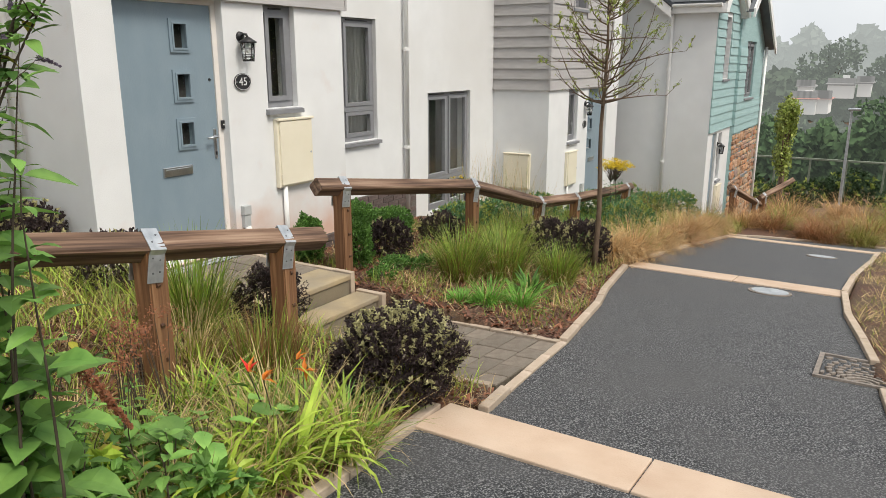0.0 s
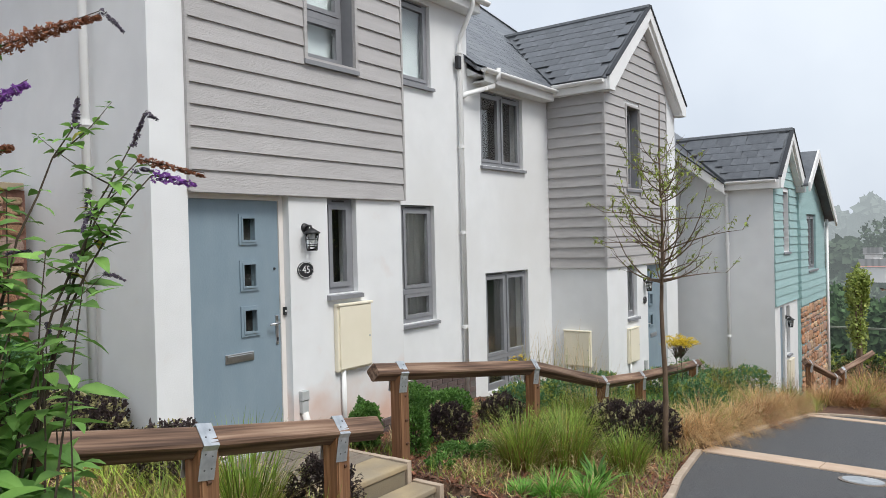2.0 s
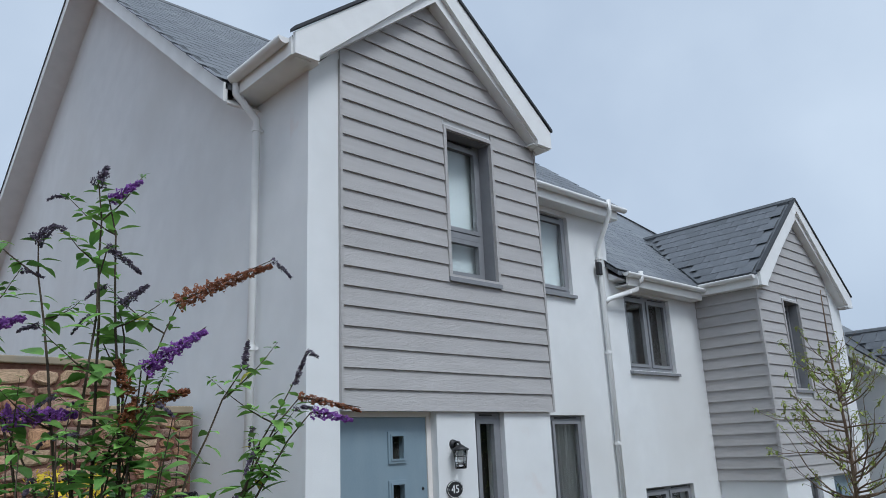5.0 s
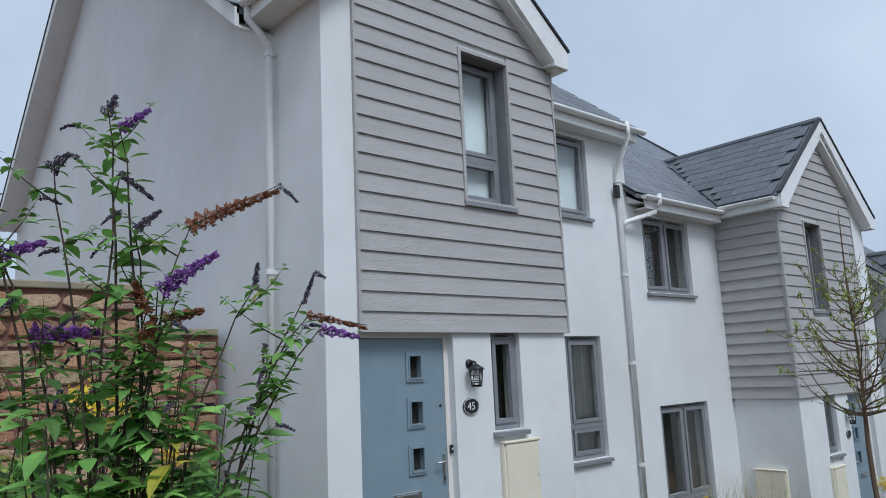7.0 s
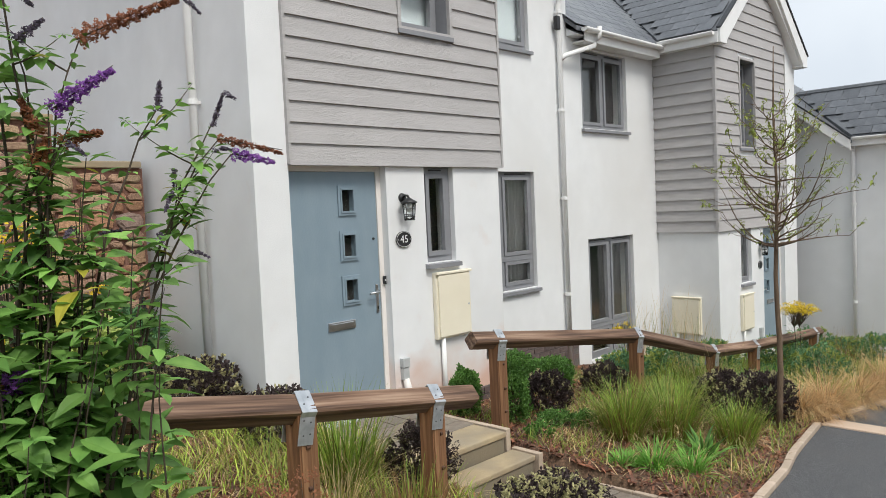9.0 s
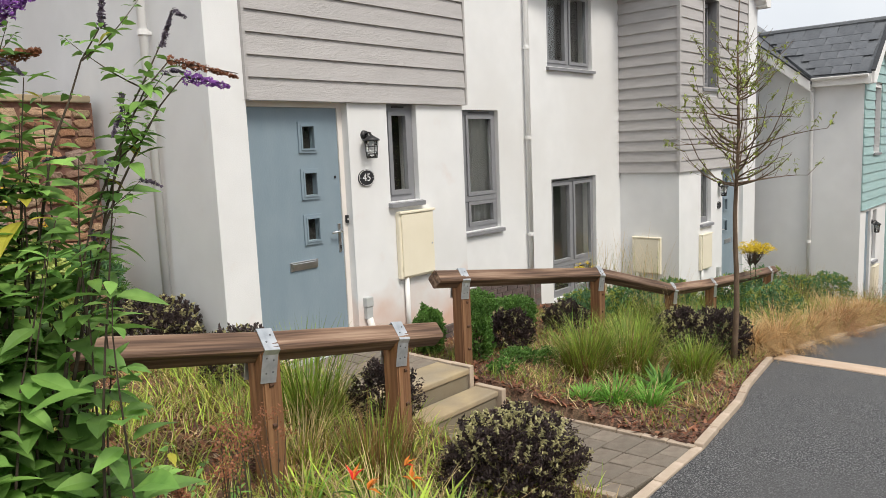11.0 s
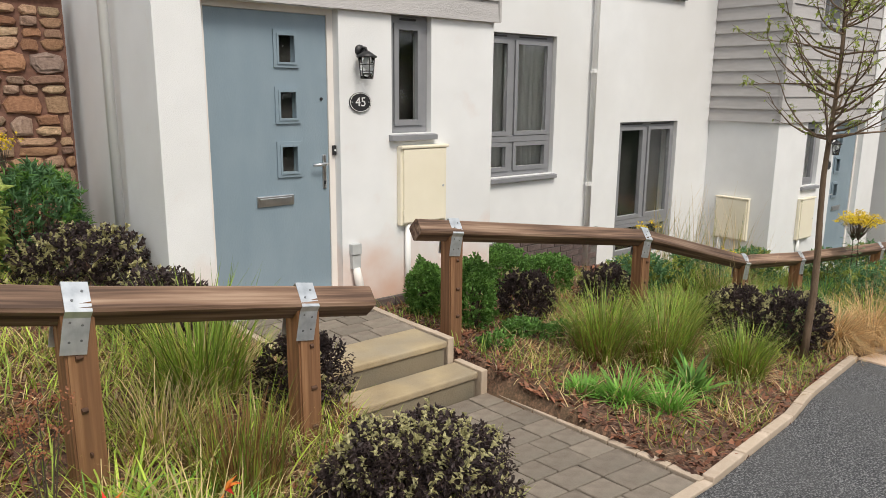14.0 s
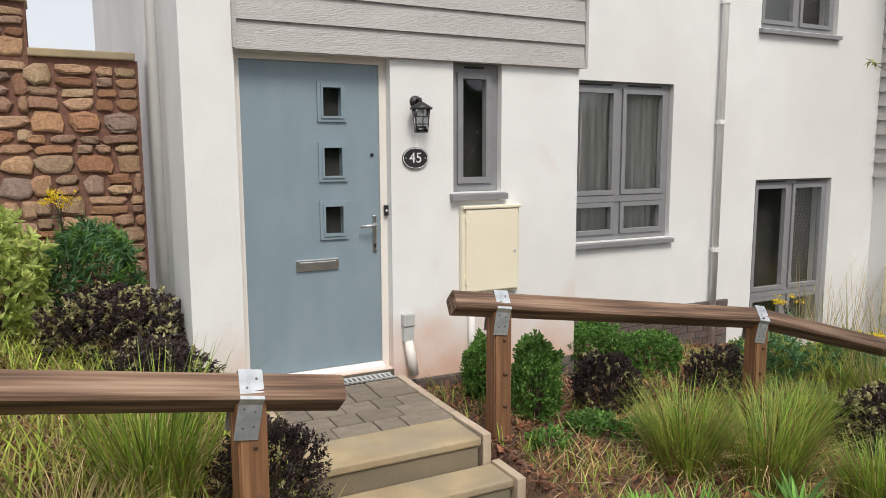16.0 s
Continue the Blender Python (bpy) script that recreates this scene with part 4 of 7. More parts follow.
def block_paving(name, label, x0, x1, y0, y1, zf, rows_along="x", seed=3, limit=400):
    """Grey blocks of three lengths in courses, over a sandy bed."""
    bed_bm = bmesh.new()
    nx, ny = 6, 8
    grid = [[bed_bm.verts.new((x0 + (x1 - x0) * i / nx, y0 + (y1 - y0) * j / ny, zf(x0 + (x1 - x0) * i / nx, y0 + (y1 - y0) * j / ny) - 0.012)) for i in range(nx + 1)] for j in range(ny + 1)]
    for j in range(ny):
        for i in range(nx):
            bed_bm.faces.new((grid[j][i], grid[j][i + 1], grid[j + 1][i + 1], grid[j + 1][i]))
    thicken(bed_bm, 0.08)
    paving = tagged(part(name, bed_bm, JOINT), label, "path", kind="structure")
    rs = random.Random(seed)
    shapes = {}
    y = y0
    while y < y1 - 0.05:
        dy = min(0.165, y1 - y)
        x = x0
        while x < x1 - 0.02:
            dx = rs.choice((0.16, 0.20, 0.245))
            if x1 - x - dx < 0.09:
                dx = x1 - x
            key = (round(dx, 3), round(dy, 3))
            if key not in shapes:
                shapes[key] = mesh_of(box(-dx / 2 + 0.004, -dy / 2 + 0.004, -0.05, dx / 2 - 0.004, dy / 2 - 0.004, 0, 0.007), PAVER)
            cx, cy = x + dx / 2, y + dy / 2
            tx = math.atan2(zf(cx + 0.1, cy) - zf(cx - 0.1, cy), 0.2)
            ty = math.atan2(zf(cx, cy + 0.1) - zf(cx, cy - 0.1), 0.2)
            m = Matrix.Translation((cx, cy, zf(cx, cy) + rs.uniform(-0.003, 0.003))) @ Matrix.Rotation(-tx + rs.uniform(-0.008, 0.008), 4, "Y") @ Matrix.Rotation(ty + rs.uniform(-0.008, 0.008), 4, "X")
            part("paver", shapes[key], None, paving, m=m)
            x += dx
        y += dy
    return paving


def path_z(x, y):
    t = min(1, max(0, (y + 3.04) / 1.4))
    return (road_z(x) + 0.006) * (1 - t) + -0.345 * t


block_paving("path", "weathered grey block path between planted beds", 0.05, 1.02, -3.02, -1.53, path_z)
block_paving("landing", "grey block landing in front of the door", 0.03, 0.92, -0.96, -0.13, lambda x, y: -0.052, seed=9)
block_paving("path", "weathered grey block path down the lane", 9.9, 11.9, -2.45, -1.75, lambda x, y: road_z(x) + 0.03, seed=12)
steps = thing("steps", pose(0, 0, 0), "two worn buff stone steps up to a front door", "steps", kind="structure")
for x1, y0, y1, z, low, name in ((0.90, -1.295, -0.958, -0.052, -0.50, "upper"), (0.965, -1.515, -1.29, -0.205, -0.52, "lower")):
    # The riser block is darker than its tread.
    step = part("step", box(-0.005, y0 + 0.014, low, x1 - 0.012, y1, z - 0.046, 0.006), RISER, steps, name + " step with a dark riser")
    part("tread", box(-0.01, y0, z - 0.045, x1, y1, z, 0.010), SANDSTONE, step, "worn buff stone tread")
edging = thing("edging", pose(0, 0, 0), "buff brick edging beside landing and path", "kerb", kind="structure")
for x, y0, y1, z in ((0.945, -1.28, -0.10, -0.048), (-0.005, -0.95, -0.10, -0.048), (0.99, -1.55, -1.28, -0.195)):
    n = max(1, round(abs(y1 - y0) / 0.21))
    for k in range(n):
        part("brick", box(x - 0.025, y0 + (y1 - y0) * k / n + 0.003, z - 0.3, x + 0.025, y0 + (y1 - y0) * (k + 1) / n - 0.003, z + random.uniform(-0.003, 0.003), 0.005), KERB, edging)
for x in (1.05, 0.02):
    for k in range(8):
        ya, yb = -3.0 + k * 0.18, -3.0 + (k + 1) * 0.18
        za, zb = path_z(x, ya), path_z(x, yb)
        part("brick", box(-0.025, -0.0875, -0.12, 0.025, 0.0875, 0.012, 0.005), KERB, edging, m=Matrix.Translation((x, (ya + yb) / 2, (za + zb) / 2 + random.uniform(0, 0.006))) @ Matrix.Rotation(math.atan2(zb - za, yb - ya), 4, "X"))
part("footing", box(-0.03, -1.0, -0.6, 0.96, 0.02, -0.10), JOINT, edging)
channel = thing("drain_channel", pose(0, 0, 0), "narrow slotted drain channel at the door sill", "drain")
part("trough", box(0.03, -0.125, -0.10, 0.92, -0.015, -0.056), BLACK, channel)
for k in range(26):
    part("slat", box(0.035 + k * 0.034, -0.122, -0.058, 0.053 + k * 0.034, -0.018, -0.046, 0.002), GREYBOX, channel)
for y in (-0.122, -0.026):
    part("rim", box(0.032, y, -0.058, 0.918, y + 0.008, -0.045), GREYBOX, channel)
# Stands for the gap under the threshold, its darkness put into the colour.
part("sill_step", box(-0.04, -0.013, -0.30, 0.95, 0.05, -0.032), JOINT, channel)


def tree_grate():
    """A cast-iron grate with curved ribs, flush with the lane."""
    cx, cy, w, d = 1.75, -4.82, 0.60, 0.56
    slope = math.atan2(road_z(2.05) - road_z(1.45), 0.6)
    g = thing("drain_grate", Matrix.Translation((cx, cy, road_z(cx) + 0.012)) @ Matrix.Rotation(-slope, 4, "Y"), "rusty brown cast-iron drain grate with curved ribs", "drain grate")
    part("bed", box(-w / 2, -d / 2, -0.05, w / 2, d / 2, -0.012), BLACK, g)
    part("frame", wall_frame(w, d, 0.03), IRON, g)
    rs = random.Random(4)
    for i in range(11):
        for k in range(8):
            r = 0.05 + i * 0.05
            a = -0.9 + k * 0.30 + (i % 2) * 0.15
            x, y = -w / 2 + 0.02 + r * math.cos(a) * 1.05, r * math.sin(a)
            if abs(x) < w / 2 - 0.035 and abs(y) < d / 2 - 0.035:
                part("rib", box(-0.010, -0.022, -0.03, 0.010, 0.022, 0.004, 0.004), IRON, g, m=Matrix.Translation((x, y, 0)) @ Matrix.Rotation(a + rs.uniform(-0.3, 0.3), 4, "Z"))
    return g


def wall_frame(w, d, t):
    bm = bmesh.new()
    for x0, y0, x1, y1 in ((-w / 2, -d / 2, w / 2, -d / 2 + t), (-w / 2, d / 2 - t, w / 2, d / 2), (-w / 2, -d / 2 + t, -w / 2 + t, d / 2 - t), (w / 2 - t, -d / 2 + t, w / 2, d / 2 - t)):
        add_box(bm, x0, y0, -0.04, x1, y1, 0.003)
    return bm


tree_grate()
for x, y in ((4.15, -3.93), (8.1, -4.1)):
    slope = math.atan2(road_z(x + 0.3) - road_z(x - 0.3), 0.6)
    cover = thing("manhole_cover", Matrix.Translation((x, y, road_z(x) + 0.006)) @ Matrix.Rotation(-slope, 4, "Y"), "round grey metal manhole cover in the tarmac", "manhole cover", "manhole covers")
    part("ring", tube([(0, 0, -0.03), (0, 0, 0.004)], 0.20, 28), IRON, cover)
    part("lid", tube([(0, 0, -0.02), (0, 0, 0.009)], 0.17, 28), GALV, cover)


# ---- fence of diamond rails on notched posts ----
def fence(name, label, tops, posts, start_ext=0.3, end_ext=0.3):
    """Square rails laid on edge along the tops, each resting in a notched post with a steel strap over it."""
    f = thing(name, pose(0, 0, 0), label, "fence", "timber rail fences")
    pts = [Vector(p) for p in tops]
    half = 0.070
    for i, (a, b) in enumerate(zip(pts, pts[1:])):
        d = (b - a).normalized()
        a2 = a - d * start_ext if i == 0 else a
        b2 = b + d * end_ext if i == len(pts) - 2 else b
        side = d.cross(Vector((0, 0, 1))).normalized()
        up = side.cross(d).normalized()
        m = Matrix((d, side, up)).transposed().to_4x4()
        L = (b2 - a2).length
        bm = bmesh.new()
        ring = [(-0.067, -0.008), (-0.008, -half), (0.008, -half), (0.067, -0.008), (0.067, 0.008), (0.008, half), (-0.008, half), (-0.067, 0.008)]
        n = max(2, int(L / 0.2))
        rings = [[bm.verts.new((L * k / n, u + 0.0015 * math.sin(k * 3.1 + u * 60), v)) for u, v in ring] for k in range(n + 1)]
        for r0, r1 in zip(rings, rings[1:]):
            for k in range(8):
                bm.faces.new((r0[k], r0[(k + 1) % 8], r1[(k + 1) % 8], r1[k]))
        bm.faces.new(rings[0][::-1])
        bm.faces.new(rings[-1])
        bmesh.ops.recalc_face_normals(bm, faces=bm.faces[:])
        part("rail", bm, RAILWOOD, f, m=Matrix.Translation(a2 - Vector((0, 0, half))) @ m)
    for i in posts:
        p = pts[i]
        q = pts[i + 1] if i + 1 < len(pts) else pts[i - 1]
        ang = math.atan2(q.y - p.y, q.x - p.x) + (math.pi if i + 1 >= len(pts) else 0)
        gz = ground_z(p.x, p.y) - 0.06
        top = p.z - half
        prof = [(-0.055, gz - top), (0.055, gz - top), (0.055, 0.02), (0.0, -0.075), (-0.055, 0.02)]
        m = Matrix.Translation((p.x, p.y, top)) @ Matrix.Rotation(ang, 4, "Z")
        bm = prism(prof, "x", -0.055, 0.055)
        bmesh.ops.bevel(bm, geom=[e for e in bm.edges if abs(e.verts[0].co.z - e.verts[1].co.z) > 0.3], offset=0.008, segments=2, affect="EDGES")
        post = part("post", bm, TIMBER, f, "brown timber post", m=m)
        rs = random.Random(i + len(tops))
        for k in range(3):
            zz = -0.16 - 0.19 * k - rs.uniform(0, 0.05)
            part("knot", tube([(rs.uniform(-0.03, 0.03), -0.0553, zz), (0.0, -0.052, zz)], [0.011, 0.012], 9), KNOT, post)
        # strap: over the two upper faces and down the sides of the post
        band = bmesh.new()
        w = 0.045
        line = [(-0.058, -0.165), (-0.060, -0.034), (-0.072, -0.010), (0.0, half + 0.006), (0.072, -0.010), (0.060, -0.034), (0.058, -0.165)]
        lo = [band.verts.new((-w, u, v)) for u, v in line]
        hi = [band.verts.new((w, u, v)) for u, v in line]
        for k in range(6):
            band.faces.new((lo[k], lo[k + 1], hi[k + 1], hi[k]))
        bmesh.ops.recalc_face_normals(band, faces=band.faces[:])
        bmesh.ops.solidify(band, geom=band.faces[:], thickness=-0.003)
        o = pts[i - 1] if i else pts[i + 1]
        fall = (math.atan2(q.z - p.z, math.hypot(q.x - p.x, q.y - p.y)) * (1 if i + 1 < len(pts) else -1) + math.atan2(o.z - p.z, math.hypot(o.x - p.x, o.y - p.y)) * (-1 if i else 1)) / 2
        strap = part("strap", band, GALV, f, "galvanised steel strap", m=m @ Matrix.Translation((0, 0, 0.006)) @ Matrix.Rotation(-fall, 4, "Y"))
        for sx, sz in ((-0.022, -0.05), (0.02, -0.06), (-0.018, -0.12), (0.022, -0.115)):
            part("nail", tube([(sx, -0.0585, sz), (sx, -0.065, sz)], [0.0055, 0.004], 7), LEAD, strap)
        for sx, u, v in ((-0.018, -0.045, 0.022), (0.02, -0.022, 0.050)):
            part("nail", tube([(sx, u, v), (sx, u - 0.004, v + 0.004)], 0.005, 7), LEAD, strap)
    return f


fence("fence", "low brown timber fence of diamond rails with steel straps", [(-3.45, -1.83, 1.195), (-1.355, -1.935, 0.81), (-0.42, -1.86, 0.64)], (0, 1, 2), 0.3, 0.37)
fence("fence", "low brown timber fence stepping downhill past the beds", [(1.18, -1.0, 0.645), (3.18, -1.10, 0.375), (4.72, -1.18, -0.04), (5.95, -1.16, -0.18), (8.2, -1.15, -0.36)], (0, 1, 2, 3, 4), 0.30, 0.25)
fence("fence", "short timber rail beside the lower path", [(12.6, -2.05, -0.95), (13.6, -2.35, -1.35)], (0, 1), 0.2, 0.2)
fence("fence", "short timber rail beside the lower path", [(14.3, -2.40, -1.32), (15.6, -2.75, -1.15)], (0,), 0.2, 0.2)

# ---- fittings on the fronts ----
wall_lamp(pose(1.13, 0, 1.72) @ Matrix.Scale(0.78, 4))
wall_lamp(pose(9.20, 0, DZ + 1.72) @ Matrix.Scale(0.78, 4))
wall_lamp(pose(12.56, -1.64, DT + 1.72) @ Matrix.Scale(0.78, 4))
meter_box(pose(1.458, 0, 0.437) @ Matrix.Diagonal((1.09, 1, 1.06, 1)), 0.60)
meter_box(pose(8.36, 0, DZ + 0.40), 0.3)
meter_box(pose(7.61, 0.77, -0.50, 0, 0, -90) @ Matrix.Diagonal((1.13, 1, 1.0, 1)), 0.3)
meter_box(pose(12.60, -1.64, DT + 0.30), 0.0)


def number_sign(m, text):
    """An oval black slate sign with pale digits and two screws."""
    sign = thing("house_number", m, "oval black house number sign reading 45", "sign")
    bm = tube([(0, -0.012, 0), (0, 0, 0)], [1.0, 1.0], 32)
    bmesh.ops.scale(bm, vec=(0.105, 1, 0.080), verts=bm.verts[:])
    part("plate", bm, BLACK, sign, "black slate plate")
    ring = [(0.099 * math.cos(a), -0.013, 0.074 * math.sin(a)) for a in np.linspace(0, 2 * math.pi, 33)]
    part("border", tube(ring, 0.0025, 5), WHITE, sign)
    if text:
        cu = bpy.data.curves.new("digits", "FONT")
        cu.body, cu.size, cu.extrude, cu.align_x, cu.align_y = text, 0.105, 0.001, "CENTER", "CENTER"
        ob = new("digits_source", cu)
        me = bpy.data.meshes.new_from_object(ob.evaluated_get(bpy.context.evaluated_depsgraph_get()))
        bpy.data.objects.remove(ob)
        me.transform(Matrix.Translation((0, -0.014, 0)) @ Matrix.Rotation(math.pi / 2, 4, "X"))
        me.materials.clear()
        me.materials.append(WHITE)
        part("digits", me, None, sign, "pale digits 45")
    for s in (-1, 1):
        part("screw", tube([(s * 0.08, -0.011, 0), (s * 0.08, -0.017, 0)], 0.006, 8), CHROME, sign)


number_sign(pose(1.122, -0.004, 1.397) @ Matrix.Scale(0.9, 4), "45")
number_sign(pose(9.20, -0.004, DZ + 1.405) @ Matrix.Scale(0.82, 4), "")
bell = thing("doorbell", pose(0.935, 0.072, 1.05), "small black doorbell on the door frame", "doorbell")
part("case", box(-0.014, -0.02, -0.035, 0.014, 0.0, 0.035, 0.004), BLACK, bell)
part("button", tube([(0, -0.019, 0.0), (0, -0.024, 0.0)], 0.007, 10), WHITE, bell)
for x0, z0 in ((1.05, 0.0), (10.0 - 0.85, DZ)):
    jb = thing("junction_box", pose(x0, 0, z0 + 0.26), "grey plastic junction box and cable trunking low on the wall", "junction box", "junction boxes")
    part("box", box(-0.042, -0.05, 0.0, 0.042, 0, 0.085, 0.006), GREYBOX, jb)
    part("trunking", box(-0.036, -0.042, -0.11, 0.036, 0, -0.002, 0.004), GREYBOX, jb)
    part("elbow", tube([(0, -0.03, -0.105), (0.01, -0.05, -0.2), (0.03, -0.06, -0.34)], [0.03, 0.034, 0.03], 10), DOORFRAME, jb, "", True)
vent = thing("pipe_hopper", pose(4.93, 0.96, 4.05), "black overflow outlet high on the wall", "vent")
part("body", box(-0.05, -0.06, -0.09, 0.03, 0.0, 0.09, 0.01), BLACK, vent)

# brick plinth under the recessed wall
plinth = part("plinth", box(2.48, 0.965, -0.95, 5.22, 0.998, -0.13), PLINTHJOINT)
tagged(plinth, "dark brick plinth under white render", "wall", kind="structure")
bshape = mesh_of(box(-0.1075, -0.006, -0.0325, 0.1075, 0.02, 0.0325, 0.003), BRICKRED)
for r in range(10):
    for k in range(12):
        x = 2.62 + k * 0.225 + (0.1125 if r % 2 else 0)
        if x < 5.12:
            part("brick", bshape, None, plinth, m=Matrix.Translation((x, 0.962, -0.172 - r * 0.075)))
plinth = part("plinth", box(0.96, -0.02, -0.45, 2.462, -0.003, -0.13), PLINTHJOINT)
tagged(plinth, "dark brick plinth at the foot of the bay", "wall", kind="structure")
for r in range(3):
    for k in range(7):
        x = 1.08 + k * 0.225 + (0.1125 if r % 2 else 0)
        if x < 2.36:
            part("brick", bshape, None, plinth, m=Matrix.Translation((x, -0.024, -0.17 - r * 0.075)))

# ---- stone garden wall ----
garden_wall = part("stone_wall", box(-1.16, 1.76, -0.4, -0.422, 2.05, 2.14), MORTAR)
tagged(garden_wall, "reddish sandstone rubble garden wall with flat coping", "wall", kind="structure")
stone_courses(garden_wall, -1.16, -0.43, 0.0, 2.12, 1.76, 1.0, 5)
part("coping", box(-1.165, 1.72, 2.14, -0.44, 2.09, 2.20, 0.01), SANDSTONE, garden_wall, "buff stone coping")
tall_wall = part("stone_wall", box(-4.6, 1.76, -0.4, -1.162, 2.05, 2.52), MORTAR)
tagged(tall_wall, "taller stretch of sandstone rubble wall", "wall", kind="structure")
stone_courses(tall_wall, -3.4, -1.17, 0.25, 2.50, 1.76, 1.05, 8)
part("coping", box(-4.6, 1.72, 2.52, -1.15, 2.09, 2.58, 0.01), SANDSTONE, tall_wall, "buff stone coping")
stone_courses(wing, 13.78, 16.86, -2.4, 0.02, -1.705, 1.4, 11)

# ---- slates ----
for HH, lim in ((H47, 300), (HT, 160)):
    ln = math.hypot(HH["mid"] - HH["bx0"], HH["apex"] - HH["eave"])
    upw = Vector((HH["mid"] - HH["bx0"], 0, HH["apex"] - HH["eave"])).normalized()
    slate_field(HH["roof"], (HH["bx0"], HH["meet"], HH["eave"] + 0.035), (0, -1, 0), upw, HH["meet"] - HH["fy"],
                lambda u, v, HH=HH, ln=ln, upw=upw: v < ln - 0.12 and HH["meet"] - u > HH["fy"] + 0.12 and HH["meet"] - u < HH["ey"] + v * upw.z / HH["slope"] - 0.02, lim)
for HH, lim, xa, xb in ((H47, 0, 5.30, 9.2), (H45, 0, -0.66, 5.25)):
    s = HH["slope"]
    upw = Vector((0, 1, s)).normalized()
    slate_field(HH["roof"], (xa, HH["ey"], HH["low_eave"] + 0.03), (1, 0, 0), upw, xb - xa,
                lambda u, v, HH=HH, xa=xa, upw=upw: v < 6.0 and abs(xa + u - HH["mid"]) > HH["half"] + 0.2 - v * upw.z / 0.82 + 0.05, lim)


# ---- plants ----
def leaf_material(name, colours, rough=0.6, spread=0.3, sheen=0.0):
    m = material(name, colours, rough, scale=9, spread=spread, island=True)
    n, l = m.node_tree.nodes, m.node_tree.links
    b = n["Principled BSDF"]
    src = b.inputs["Base Color"].links[0].from_socket
    tr, mx = n.new("ShaderNodeBsdfTranslucent"), n.new("ShaderNodeMixShader")
    l.new(src, tr.inputs["Color"])
    mx.inputs[0].default_value = 0.32
    outn = n["Material Output"]
    l.new(b.outputs[0], mx.inputs[1])
    l.new(tr.outputs[0], mx.inputs[2])
    l.new(mx.outputs[0], outn.inputs[0])
    return m


L_BUD = leaf_material("buddleia_leaf", [(0.095, 0.225, 0.048), (0.26, 0.46, 0.105)], spread=0.45)
L_BUDY = leaf_material("yellowing_leaf", [(0.35, 0.33, 0.04), (0.50, 0.45, 0.06)])
L_BOX = leaf_material("box_leaf", [(0.06, 0.155, 0.03), (0.18, 0.35, 0.075)], spread=0.45)
L_DARK = leaf_material("dark_leaf", [(0.034, 0.024, 0.025), (0.088, 0.060, 0.056)], spread=0.5)
L_TIP = leaf_material("pale_leaf_tip", [(0.36, 0.34, 0.16), (0.52, 0.48, 0.25)])
L_GRASS = leaf_material("green_grass_blade", [(0.125, 0.23, 0.028), (0.33, 0.44, 0.07)], spread=0.5)
L_REED = leaf_material("brown_reed_stalk", [(0.17, 0.085, 0.03), (0.36, 0.21, 0.085)], spread=0.5)
L_OLIVE = leaf_material("olive_grass_blade", [(0.18, 0.22, 0.04), (0.40, 0.38, 0.08)], spread=0.5)
L_STRAW = leaf_material("straw_blade", [(0.504, 0.364, 0.168), (0.771, 0.601, 0.336)], spread=0.35)
L_TAN = leaf_material("tan_grass_blade", [(0.495, 0.289, 0.117), (0.770, 0.522, 0.261)], spread=0.3)
L_RUST = leaf_material("rust_grass_blade", [(0.300, 0.131, 0.056), (0.500, 0.250, 0.112)], spread=0.35)
L_LIME = leaf_material("lime_blade", [(0.331, 0.475, 0.057), (0.575, 0.719, 0.115)], spread=0.3)
L_BRIGHT = leaf_material("bright_green_blade", [(0.128, 0.330, 0.045), (0.255, 0.510, 0.090)], spread=0.3)
L_DEEP = leaf_material("deep_green_blade", [(0.054, 0.180, 0.064), (0.108, 0.288, 0.100)], spread=0.3)
L_FERN = leaf_material("fern_leaf", [(0.090, 0.203, 0.090), (0.158, 0.315, 0.135)])
L_VAR = leaf_material("variegated_leaf", [(0.316, 0.431, 0.101), (0.604, 0.661, 0.230)])
L_TREE = leaf_material("tree_leaf", [(0.210, 0.285, 0.060), (0.390, 0.435, 0.105)])
L_FAR = leaf_material("woodland_leaf", [(0.035, 0.07, 0.03), (0.07, 0.12, 0.05)], spread=0.5)
P_PURPLE = leaf_material("purple_floret", [(0.208, 0.065, 0.338), (0.390, 0.143, 0.546)])
P_BROWN = leaf_material("spent_floret", [(0.208, 0.072, 0.033), (0.390, 0.156, 0.072)])
P_DUSK = leaf_material("budding_floret", [(0.065, 0.052, 0.078), (0.143, 0.111, 0.156)])
P_YELLOW = leaf_material("yellow_floret", [(0.60, 0.42, 0.01), (0.78, 0.60, 0.03)])
P_ORANGE = leaf_material("orange_petal", [(0.62, 0.14, 0.02), (0.75, 0.26, 0.03)])
P_RED = leaf_material("red_petal", [(0.55, 0.015, 0.015), (0.70, 0.04, 0.02)])
BARK = material("brown_bark", [(0.10, 0.065, 0.04), (0.19, 0.13, 0.085)], 0.85, scale=24, bump=0.8, stretch=(1, 1, 0.3))
STEM = material("dark_stem", [(0.05, 0.035, 0.025), (0.10, 0.075, 0.05)], 0.8, scale=20)


